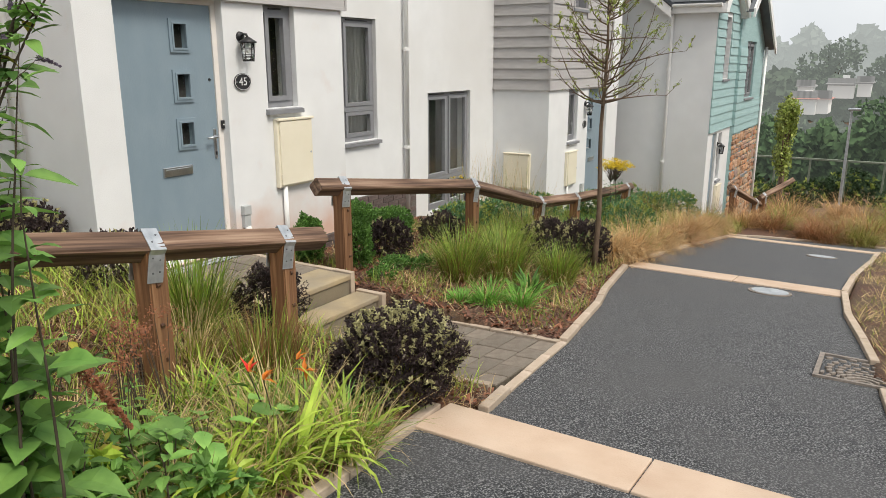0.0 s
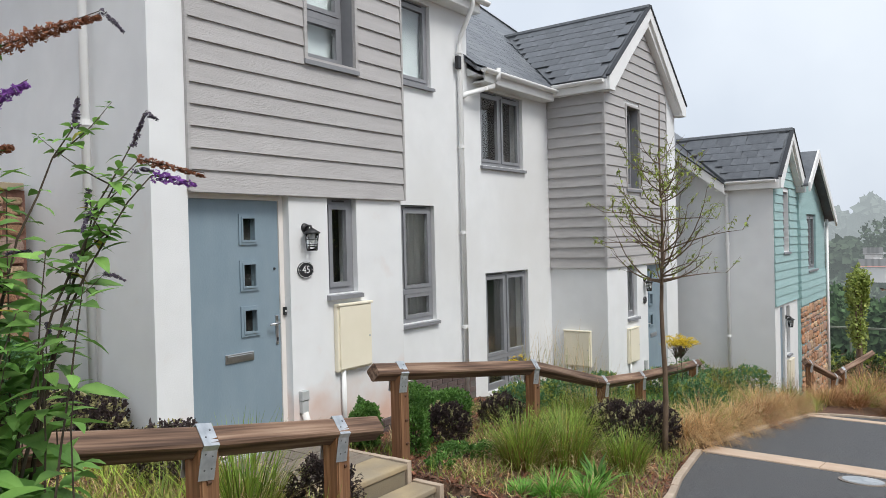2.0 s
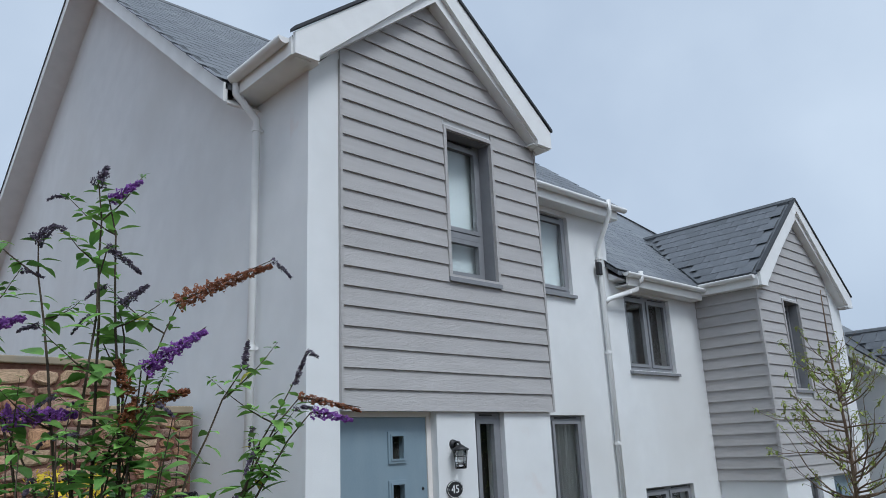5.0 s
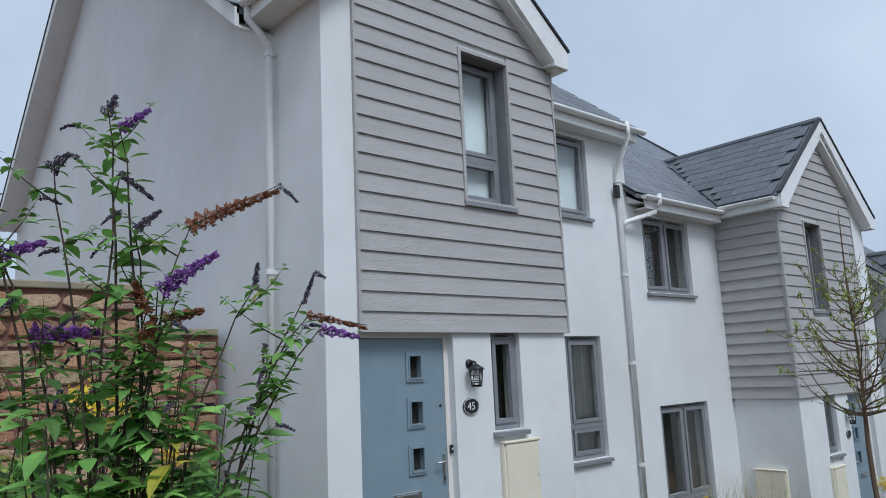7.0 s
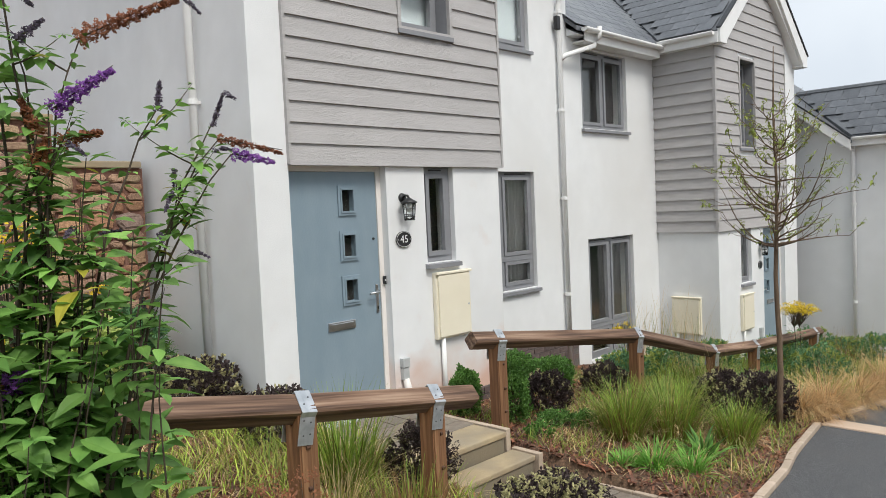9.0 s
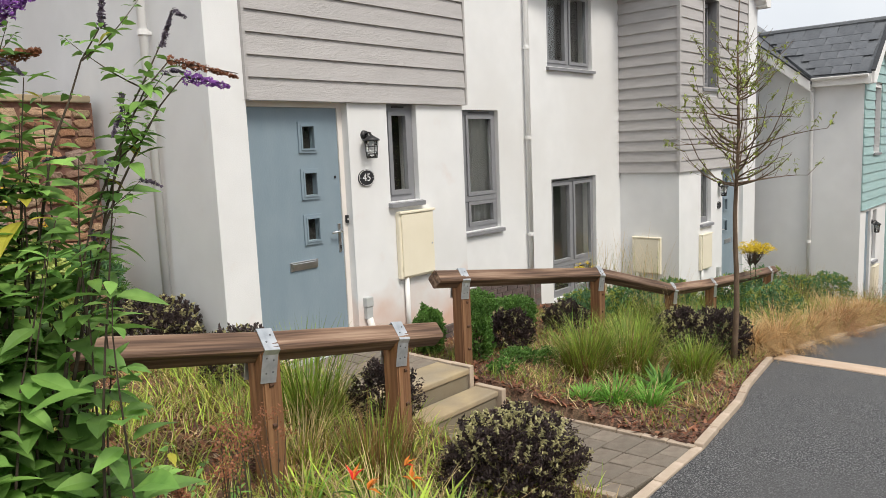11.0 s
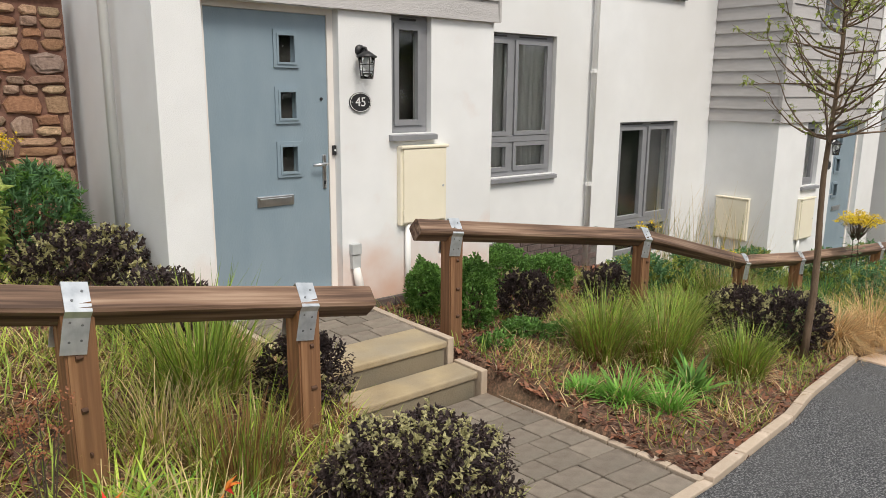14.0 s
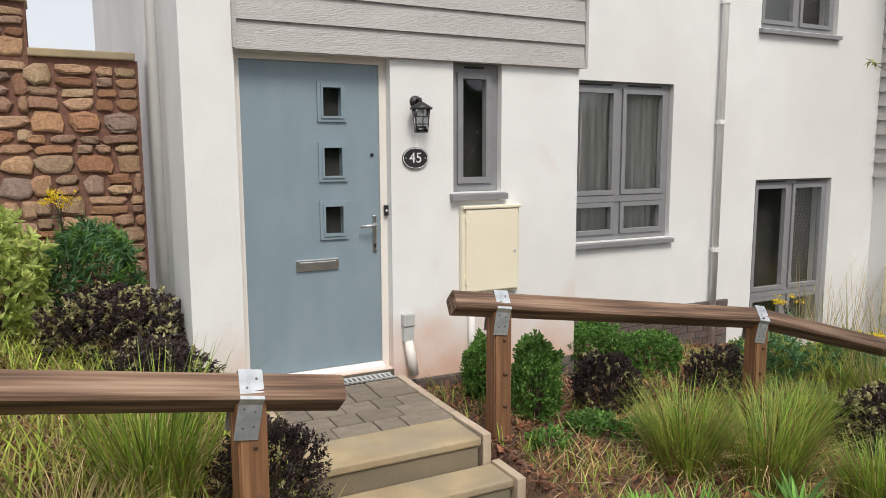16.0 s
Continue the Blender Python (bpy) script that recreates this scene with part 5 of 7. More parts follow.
class Heap:
    """Collects many small faces and turns them into one mesh."""

    def __init__(self):
        self.v, self.f = [], []

    def blade(self, base, way, lean, height, width, droop, segs=4):
        """A tapering blade that rises from base and bends over towards way."""
        side = Vector((-way.y, way.x, 0)) * (width / 2)
        n0 = len(self.v)
        p, ang, step = Vector(base), lean, height / segs
        for k in range(segs):
            w = 1 - 0.75 * (k / segs) ** 1.6
            self.v += [tuple(p - side * w), tuple(p + side * w)]
            p = p + (way * math.sin(ang) + Vector((0, 0, 1)) * math.cos(ang)) * step
            ang += droop / segs
        self.v.append(tuple(p))
        for k in range(segs - 1):
            a = n0 + 2 * k
            self.f.append((a, a + 1, a + 3, a + 2))
        a = n0 + 2 * (segs - 1)
        self.f.append((a, a + 1, a + 2))

    def leaf(self, base, way, normal, length, width, fold=0.25, bend=0.2):
        """A pointed leaf folded along its midrib."""
        way = way.normalized()
        side = way.cross(normal)
        if side.length < 1e-4:
            side = way.orthogonal()
        side.normalize()
        up = side.cross(way)
        n0 = len(self.v)
        mid1, tip = base + way * length * 0.45 - up * length * 0.02, base + way * length - up * length * bend
        mid0 = base + way * length * 0.12
        self.v += [tuple(base), tuple(mid0 + side * width * 0.32 + up * width * fold * 0.5), tuple(mid1 + side * width * 0.5 + up * width * fold), tuple(tip),
                   tuple(mid1 - side * width * 0.5 + up * width * fold), tuple(mid0 - side * width * 0.32 + up * width * fold * 0.5), tuple(mid1)]
        self.f += [(n0, n0 + 1, n0 + 2, n0 + 6), (n0 + 6, n0 + 2, n0 + 3), (n0 + 6, n0 + 3, n0 + 4), (n0, n0 + 6, n0 + 4, n0 + 5)]

    def oval(self, base, way, normal, length, width, fold=0.12, bend=0.3):
        """A broad rounded leaf with a short point, arched along its midrib."""
        way = way.normalized()
        side = way.cross(normal)
        if side.length < 1e-4:
            side = way.orthogonal()
        side.normalize()
        up = side.cross(way)
        n0 = len(self.v)
        for t, w in ((0.0, 0.06), (0.16, 0.62), (0.40, 1.0), (0.68, 0.72), (0.88, 0.30)):
            c = base + way * (length * t) - up * (length * bend * t * t)
            e = side * (width * w / 2)
            lift = up * (width * fold * w)
            self.v += [tuple(c - e + lift), tuple(c), tuple(c + e + lift)]
        self.v.append(tuple(base + way * length - up * (length * bend)))
        for k in range(4):
            a = n0 + 3 * k
            self.f += [(a, a + 1, a + 4, a + 3), (a + 1, a + 2, a + 5, a + 4)]
        a = n0 + 12
        self.f += [(a, a + 1, a + 3), (a + 1, a + 2, a + 3)]

    def flake(self, c, size, rs):
        """A small four-sided scrap at any angle."""
        a = Vector((rs.gauss(0, 1), rs.gauss(0, 1), rs.gauss(0, 1))).normalized() * size
        b = a.orthogonal().normalized() * size * rs.uniform(0.5, 0.9)
        n0 = len(self.v)
        self.v += [tuple(c + a), tuple(c + b), tuple(c - a), tuple(c - b)]
        self.f.append((n0, n0 + 1, n0 + 2, n0 + 3))

    def mesh(self, mat):
        me = bpy.data.meshes.new("mesh")
        me.from_pydata(self.v, [], self.f)
        me.materials.append(mat)
        return me


def flat_way(a):
    return Vector((math.cos(a), math.sin(a), 0))


def grass_clump(name, label, x, y, seed, layers, radius, group="ornamental grasses", z=None):
    """A tuft of blades. layers: (material, count, height, width, lean, droop)."""
    rs = random.Random(seed)
    zz = ground_z(x, y) - 0.01 if z is None else z
    t = thing(name, pose(x, y, zz), label, "grass", group)
    for mat, count, height, width, lean, droop in layers:
        hp = Heap()
        for _ in range(count):
            a = rs.uniform(0, 2 * math.pi)
            r = radius * math.sqrt(rs.random())
            way = flat_way(a + rs.gauss(0, 0.5))
            hgt = height * rs.uniform(0.4, 1.12)
            hp.blade((r * math.cos(a), r * math.sin(a), 0), way, lean * (0.3 + r / radius) * rs.uniform(0.3, 1.3), hgt, width * rs.uniform(0.6, 1.2), droop * rs.uniform(0.3, 1.4))
        part("tuft", hp.mesh(mat), None, t)
    return t


def shrub(name, label, x, y, seed, size, mats, leaf, count, group="", category="shrub", lift=0.0, z=None):
    """A rounded bush: forked stems inside, small leaves clustered in sprigs on an uneven crown. mats: (material, share, reach)."""
    rs = random.Random(seed)
    rx, ry, rz = size
    zz = ground_z(x, y) - 0.02 if z is None else z
    t = thing(name, pose(x, y, zz), label, category, group)
    st = bmesh.new()
    for _ in range(16):
        d = Vector((rs.gauss(0, 0.6), rs.gauss(0, 0.6), 1)).normalized()
        e = Vector((d.x * rx, d.y * ry, rz * (0.9 + 0.7 * d.z)))
        add_tube(st, [(0, 0, 0), e * 0.4 + Vector((rs.uniform(-0.02, 0.02), 0, 0)), e * 0.85], [0.009, 0.006, 0.002], 5)
    part("stem_work", st, STEM, t)
    heaps = [(Heap(), share, reach, m) for m, share, reach in mats]
    sprigs = count // 9
    ox, oy = rs.uniform(0, 50), rs.uniform(0, 50)
    for _ in range(sprigs):
        d = Vector((rs.gauss(0, 1), rs.gauss(0, 1), rs.gauss(0.25, 1))).normalized()
        if d.z < -0.9:
            d.z = -d.z
        bulge = 0.86 + 0.28 * noise.noise((d.x * 1.9 + ox, d.y * 1.9 + oy, d.z * 1.9)) + 0.12 * noise.noise((d.x * 5 + ox, d.y * 5, d.z * 5))
        r = bulge * (1.03 - 0.38 * rs.random() ** 2)
        c = Vector((d.x * rx * r, d.y * ry * r, max(0.015, rz * (0.9 + d.z * r) + lift)))
        if d.z < 0:
            c.x, c.y = c.x * (1 + 0.25 * -d.z), c.y * (1 + 0.25 * -d.z)
        out_way = (d + Vector((0, 0, 0.5))).normalized()
        pick = rs.random()
        for hp, share, reach, m in heaps:
            if pick < share:
                break
            pick -= share
        for k in range(9):
            w = (out_way * 0.6 + Vector((rs.gauss(0, 0.8), rs.gauss(0, 0.8), rs.gauss(0, 0.7)))).normalized()
            ln = leaf[0] * rs.uniform(0.6, 1.2)
            hp.leaf(c + out_way * (leaf[0] * reach + 0.006 * k), w, out_way.orthogonal(), ln, leaf[1] * rs.uniform(0.7, 1.2))
    for i, (hp, share, reach, m) in enumerate(heaps):
        if hp.v:
            part("foliage" if i == 0 else "new_growth", hp.mesh(m), None, t)
    return t


def panicle(heap_mesh_parent, a, b, r, mat, seed, bend=0.1, name="flower"):
    """A tapering buddleia spike: a stalk wrapped in small florets."""
    rs = random.Random(seed)
    hp = Heap()
    a, b = Vector(a), Vector(b)
    L = (b - a).length
    d = (b - a).normalized()
    u = d.orthogonal().normalized()
    w = d.cross(u)
    n = int(L * 5200 * (r / 0.02))
    for _ in range(n):
        t = rs.random()
        rr = r * (1 - 0.75 * t ** 1.5) * rs.uniform(0.5, 1.1) * (0.8 + 0.25 * math.sin(t * L * 220))
        an = rs.uniform(0, 2 * math.pi)
        c = a + d * (L * t) - Vector((0, 0, bend * L * t * t)) + rr * (math.cos(an) * u + math.sin(an) * w)
        hp.flake(c, rs.uniform(0.003, 0.0062), rs)
    return part(name, hp.mesh(mat), None, heap_mesh_parent)


def leafy_stem(st, lf, yl, rs, pts, r0, big, first=2, yellow=0.01):
    """A stem through pts with leaves in opposite pairs, large and rounded below, small and narrow towards the tip."""
    n = len(pts) - 1
    add_tube(st, pts, [r0 * (1 - 0.78 * k / n) for k in range(n + 1)], 6)
    turn = rs.uniform(0, 3)
    for k in range(first, n + 1):
        f = k / n
        for rep in range(2):
            o = pts[k].lerp(pts[min(k + 1, n)], rs.random())
            turn += 1.57 + rs.uniform(-0.3, 0.3)
            for s in (0, math.pi):
                if rs.random() < 0.12:
                    continue
                size = big * (1.0 - 0.68 * f ** 1.6) * rs.uniform(0.6, 1.15)
                way = (flat_way(turn + s + rs.uniform(-0.4, 0.4)) + Vector((0, 0, rs.uniform(-0.45, 0.35) + 0.3 * f))).normalized()
                stalk = way * size * 0.15
                (yl if rs.random() < yellow else lf).oval(o + stalk, way, Vector((rs.gauss(0, 0.25), rs.gauss(0, 0.25), 1)), size, size * (0.78 - 0.36 * f), 0.12, rs.uniform(0.1, 0.55))


def arc(base, mid, tip, rs, n=12, shake=0.007):
    out = []
    for k in range(n + 1):
        s = k / n
        out.append(base * (1 - s) ** 2 + mid * 2 * s * (1 - s) + tip * s * s + Vector((rs.uniform(-1, 1), rs.uniform(-1, 1), 0)) * shake)
    return out


def buddleia():
    """The tall arching bush by the rail, with fresh and spent flower spikes on a few branching stems."""
    rs = random.Random(21)
    bx, by = -2.66, -2.90
    bz = ground_z(bx, by)
    t = thing("buddleia", pose(0, 0, 0), "tall buddleia bush with purple and spent brown flower spikes", "shrub")
    st, lf, yl = bmesh.new(), Heap(), Heap()
    # each spike: foot, tip, floret, girth, drooping tip beyond it; placed to fit the camera's view
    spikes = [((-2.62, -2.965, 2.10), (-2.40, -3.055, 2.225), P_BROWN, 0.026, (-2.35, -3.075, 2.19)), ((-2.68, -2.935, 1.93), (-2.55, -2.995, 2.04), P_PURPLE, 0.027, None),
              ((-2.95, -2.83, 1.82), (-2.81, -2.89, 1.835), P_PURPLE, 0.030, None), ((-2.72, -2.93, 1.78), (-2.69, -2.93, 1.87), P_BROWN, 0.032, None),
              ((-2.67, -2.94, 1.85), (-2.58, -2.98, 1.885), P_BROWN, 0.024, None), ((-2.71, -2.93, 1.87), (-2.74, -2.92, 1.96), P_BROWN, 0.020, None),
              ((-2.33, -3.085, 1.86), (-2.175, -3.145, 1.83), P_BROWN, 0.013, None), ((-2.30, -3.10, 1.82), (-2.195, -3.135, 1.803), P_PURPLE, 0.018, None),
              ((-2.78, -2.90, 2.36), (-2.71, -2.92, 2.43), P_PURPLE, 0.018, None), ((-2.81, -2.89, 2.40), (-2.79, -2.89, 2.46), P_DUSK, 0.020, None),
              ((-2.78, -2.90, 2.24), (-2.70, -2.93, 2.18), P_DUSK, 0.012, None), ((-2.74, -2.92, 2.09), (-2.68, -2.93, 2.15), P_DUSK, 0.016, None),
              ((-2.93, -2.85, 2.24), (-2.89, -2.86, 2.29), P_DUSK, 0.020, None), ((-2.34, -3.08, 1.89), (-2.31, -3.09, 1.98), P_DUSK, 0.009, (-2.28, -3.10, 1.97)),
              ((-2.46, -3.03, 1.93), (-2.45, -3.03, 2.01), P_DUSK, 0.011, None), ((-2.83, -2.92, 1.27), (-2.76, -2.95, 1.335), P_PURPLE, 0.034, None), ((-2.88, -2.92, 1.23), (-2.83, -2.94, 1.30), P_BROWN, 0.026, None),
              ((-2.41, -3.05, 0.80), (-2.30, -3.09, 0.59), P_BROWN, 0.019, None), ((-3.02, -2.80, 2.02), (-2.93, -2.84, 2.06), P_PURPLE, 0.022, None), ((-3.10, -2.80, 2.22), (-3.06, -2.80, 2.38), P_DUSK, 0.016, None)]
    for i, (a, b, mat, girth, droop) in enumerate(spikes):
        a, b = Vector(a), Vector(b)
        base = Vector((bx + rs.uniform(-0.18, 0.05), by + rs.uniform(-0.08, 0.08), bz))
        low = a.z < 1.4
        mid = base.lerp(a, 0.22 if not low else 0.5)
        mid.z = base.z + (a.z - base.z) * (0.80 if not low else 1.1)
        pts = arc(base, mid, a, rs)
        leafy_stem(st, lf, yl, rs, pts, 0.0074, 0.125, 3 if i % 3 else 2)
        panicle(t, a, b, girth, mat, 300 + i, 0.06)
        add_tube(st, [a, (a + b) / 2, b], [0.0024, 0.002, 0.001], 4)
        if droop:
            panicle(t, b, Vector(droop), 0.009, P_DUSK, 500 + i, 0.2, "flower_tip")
        # thin side shoots with unopened buds
        for k in (7, 8, 9, 10, 11):
            if low or rs.random() < 0.45:
                continue
            way = flat_way(rs.uniform(0, 6.3))
            e = pts[k] + way * rs.uniform(0.07, 0.17) + Vector((0, 0, rs.uniform(0.05, 0.16)))
            shoot = arc(pts[k], pts[k].lerp(e, 0.5) - Vector((0, 0, 0.02)), e, rs, 5, 0.002)
            leafy_stem(st, lf, yl, rs, shoot, 0.0026, 0.05, 1)
            if rs.random() < 0.6:
                panicle(t, e, e + way * 0.05 + Vector((0, 0, rs.uniform(-0.03, 0.03))), 0.007, P_DUSK, 900 + i * 20 + k, 0.4, "bud")
    # leafy stems without flowers fill the bush
    for i in range(92):
        x = bx - 0.12 + rs.gauss(0, 0.18)
        base = Vector((min(x, -2.56), by + rs.gauss(0, 0.09), bz))
        tip = base + flat_way(rs.uniform(0, 6.3)) * rs.uniform(0.05, 0.26) + Vector((0, 0, rs.uniform(0.55, 1.85)))
        tip.x = min(tip.x, (-2.47 if tip.z > 0.9 else -2.34) - 0.12 * rs.random())
        mid = base.lerp(tip, 0.25)
        mid.z = base.z + (tip.z - base.z) * 0.7
        leafy_stem(st, lf, yl, rs, arc(base, mid, tip, rs, 9), 0.0052, 0.165, 1, 0.02)
    # a low shoot that leans into the bed
    for tip in ((-2.30, -2.84, bz + 0.80), (-2.22, -2.80, bz + 0.55), (-2.36, -2.95, bz + 0.62), (-2.12, -2.72, bz + 0.66)):
        leafy_stem(st, lf, yl, rs, arc(Vector((bx + 0.12, by, bz)), Vector((-2.45, -2.88, bz + 0.5)), Vector(tip), rs, 8), 0.006, 0.11, 2)
    for i in range(26):
        base = Vector((rs.uniform(-2.55, -1.85), rs.uniform(-2.92, -2.45), bz - 0.02))
        tip = base + flat_way(rs.uniform(0, 6.3)) * rs.uniform(0.04, 0.16) + Vector((0, 0, rs.uniform(0.25, 0.62) * (1.0 if base.x < -2.15 else 0.7)))
        leafy_stem(st, lf, yl, rs, arc(base, base.lerp(tip, 0.4) + Vector((0, 0, 0.08)), tip, rs, 6), 0.0045, 0.125, 1, 0.05)
    part("stem_work", st, STEM, t)
    part("foliage", lf.mesh(L_BUD), None, t)
    part("yellow_foliage", yl.mesh(L_BUDY), None, t, "yellowing leaves")
    return t


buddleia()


def ragwort(x, y, seed, height, heads):
    """A leafy stem under a flat head of small yellow flowers."""
    rs = random.Random(seed)
    z = ground_z(x, y)
    t = thing("ragwort", pose(x, y, z), "yellow ragwort in flower among the planting", "flower", "yellow flowers")
    st, lf, fl = bmesh.new(), Heap(), Heap()
    add_tube(st, [(0, 0, 0), (0.02, 0, height * 0.5), (0, 0.01, height * 0.85)], [0.006, 0.005, 0.004], 6)
    for k in range(heads):
        a = rs.uniform(0, 6.3)
        e = flat_way(a) * rs.uniform(0.02, 0.11 + 0.0025 * heads) + Vector((0, 0, height * rs.uniform(0.93, 1.05)))
        add_tube(st, [(0, 0.01, height * 0.75), e * 0.5 + Vector((0, 0, height * 0.42)), e], [0.003, 0.002, 0.0015], 4)
        for _ in range(22):
            fl.flake(e + Vector((rs.gauss(0, 0.02), rs.gauss(0, 0.02), rs.gauss(0, 0.012))), rs.uniform(0.006, 0.012), rs)
    for _ in range(90):
        o = Vector((rs.gauss(0, 0.05), rs.gauss(0, 0.05), height * rs.uniform(0.1, 0.85)))
        ln = rs.uniform(0.03, 0.08)
        lf.leaf(o, (flat_way(rs.uniform(0, 6.3)) + Vector((0, 0, 0.3))).normalized(), Vector((0, 0, 1)), ln, ln * 0.3)
    part("stem_work", st, STEM, t)
    part("foliage", lf.mesh(L_FERN), None, t)
    part("flower_head", fl.mesh(P_YELLOW), None, t, "yellow flower heads")


ragwort(-2.61, -2.22, 1, 1.54, 16)
ragwort(-2.72, -2.3, 2, 1.2, 8)
ragwort(-1.02, 1.2, 3, 0.95, 14)
ragwort(6.75, -1.45, 4, 1.05, 60)
ragwort(7.0, -1.3, 8, 1.0, 50)
ragwort(5.0, -0.8, 5, 0.5, 14)
ragwort(5.3, 0.3, 6, 0.62, 10)

# dark-leaved bushes
DARKSET = [(L_DARK, 0.86, 0.0), (L_TIP, 0.14, 0.4)]
shrub("hebe", "dark purple-leaved bush flecked with cream tips beside the path", -0.42, -2.66, 31, (0.39, 0.33, 0.235), [(L_DARK, 0.84, 0.0), (L_TIP, 0.16, 0.9)], (0.023, 0.013), 30000, "dark bushes")
shrub("hebe", "small dark purple bush under the rail", -0.28, -1.60, 32, (0.22, 0.2, 0.2), [(L_DARK, 0.95, 0.0), (L_TIP, 0.05, 0.4)], (0.024, 0.012), 4500, "dark bushes")
shrub("hebe", "dark purple bush behind the rail", 2.20, -0.72, 33, (0.22, 0.20, 0.19), [(L_DARK, 0.93, 0.0), (L_TIP, 0.07, 0.4)], (0.03, 0.014), 6000, "dark bushes")
shrub("hebe", "dark bush with cream flecks by the tarmac", 4.05, -2.0, 34, (0.40, 0.30, 0.26), DARKSET, (0.03, 0.015), 9000, "dark bushes")
shrub("hebe", "dark bush with cream flecks by the tarmac", 3.62, -1.75, 35, (0.32, 0.28, 0.25), [(L_DARK, 0.75, 0.0), (L_TIP, 0.25, 0.4)], (0.03, 0.015), 7000, "dark bushes")
shrub("hebe", "dark bush with cream tips at the foot of the wall", -0.78, 0.42, 36, (0.46, 0.34, 0.30), [(L_DARK, 0.74, 0.0), (L_TIP, 0.26, 0.4)], (0.034, 0.019), 11000, "dark bushes", z=0.0)
shrub("hebe", "dark bush behind the rail in the upper bed", -0.62, -0.62, 37, (0.28, 0.25, 0.22), [(L_DARK, 0.9, 0.0), (L_TIP, 0.1, 0.4)], (0.03, 0.015), 5000, "dark bushes")
shrub("hebe", "low dark bush beside the recessed wall", 3.5, -0.5, 38, (0.27, 0.22, 0.17), DARKSET, (0.03, 0.015), 4000, "dark bushes")
# green bushes
shrub("box_bush", "bright green box bush by the bay wall", 1.46, -0.36, 41, (0.115, 0.11, 0.225), [(L_BOX, 1.0, 0.0)], (0.026, 0.015), 9000, "green bushes")
shrub("box_bush", "bright green box bush behind the post", 1.58, -0.80, 42, (0.14, 0.135, 0.275), [(L_BOX, 1.0, 0.0)], (0.026, 0.015), 8000, "green bushes")
shrub("box_bush", "round green box bush by the brick plinth", 2.72, 0.10, 43, (0.32, 0.26, 0.23), [(L_BOX, 1.0, 0.0)], (0.028, 0.016), 8000, "green bushes")
shrub("box_bush", "round green box bush by the brick plinth", 3.25, 0.0, 44, (0.28, 0.24, 0.18), [(L_BOX, 1.0, 0.0)], (0.028, 0.016), 6000, "green bushes")
shrub("variegated_shrub", "yellow-green variegated shrub against the stone wall", -1.45, 0.85, 45, (0.36, 0.34, 0.44), [(L_VAR, 1.0, 0.0)], (0.07, 0.032), 4500, "wall shrubs")
shrub("fern_shrub", "dark feathery green shrub below the stone wall", -0.86, 1.25, 46, (0.34, 0.3, 0.42), [(L_FERN, 0.7, 0.0), (L_BOX, 0.3, 0.3)], (0.075, 0.018), 4200, "wall shrubs")
shrub("variegated_shrub", "variegated shrub behind the fence", -2.3, 0.6, 47, (0.5, 0.4, 0.5), [(L_VAR, 0.5, 0.0), (L_BUD, 0.5, 0.0)], (0.07, 0.034), 5000, "wall shrubs")
for i, (x, y, sx, sz) in enumerate(((4.4, -0.2, 0.40, 0.18), (5.4, -0.3, 0.45, 0.2), (6.4, -0.4, 0.4, 0.24), (7.4, -0.9, 0.5, 0.3), (6.6, -1.7, 0.45, 0.3), (8.4, -1.0, 0.5, 0.34), (9.6, -1.2, 0.5, 0.3), (10.6, -1.4, 0.5, 0.35))):
    shrub("mixed_shrub", "loose grey-green shrub in the lower bed", x, y, 60 + i, (sx, sx * 0.8, sz), [(L_FERN, 0.7, 0.0), (L_TREE, 0.3, 0.2)], (0.05, 0.018), 3600, "lower bed shrubs")

# ornamental grasses
G_GREEN = [(L_GRASS, 330, 0.56, 0.008, 0.32, 0.75), (L_OLIVE, 170, 0.58, 0.007, 0.34, 0.95), (L_REED, 260, 0.34, 0.006, 0.32, 0.35), (L_STRAW, 110, 0.52, 0.005, 0.85, 1.8)]
for i, (x, y, r, k) in enumerate(((1.98, -1.66, 0.15, 1.0), (2.42, -1.84, 0.19, 1.0), (2.80, -2.24, 0.15, 0.75), (3.05, -1.50, 0.16, 0.85), (3.45, -1.45, 0.14, 0.7))):
    grass_clump("ornamental_grass", "green arching ornamental grass with brown stalks at its foot", x, y, 100 + i, [(m, int(c * 1.25), hh * k, w, l, d) for m, c, hh, w, l, d in G_GREEN], r)
grass_clump("ornamental_grass", "upright green grass tuft behind the rail", -0.72, -1.38, 110, [(L_GRASS, 260, 0.62, 0.009, 0.32, 0.5), (L_OLIVE, 160, 0.55, 0.008, 0.4, 0.8), (L_STRAW, 160, 0.45, 0.006, 0.7, 1.0)], 0.20)
grass_clump("ornamental_grass", "cut-back grass tuft with straw-brown stalks", -0.86, -2.12, 111, [(L_OLIVE, 150, 0.42, 0.007, 0.2, 0.3), (L_GRASS, 120, 0.42, 0.007, 0.2, 0.4), (L_REED, 300, 0.40, 0.006, 0.22, 0.3), (L_STRAW, 90, 0.36, 0.005, 0.8, 0.9)], 0.17)
grass_clump("ornamental_grass", "cut-back grass tuft with straw-brown stalks", -1.05, -1.75, 112, [(L_OLIVE, 120, 0.30, 0.007, 0.4, 0.6), (L_STRAW, 200, 0.34, 0.005, 0.6, 0.9)], 0.2)
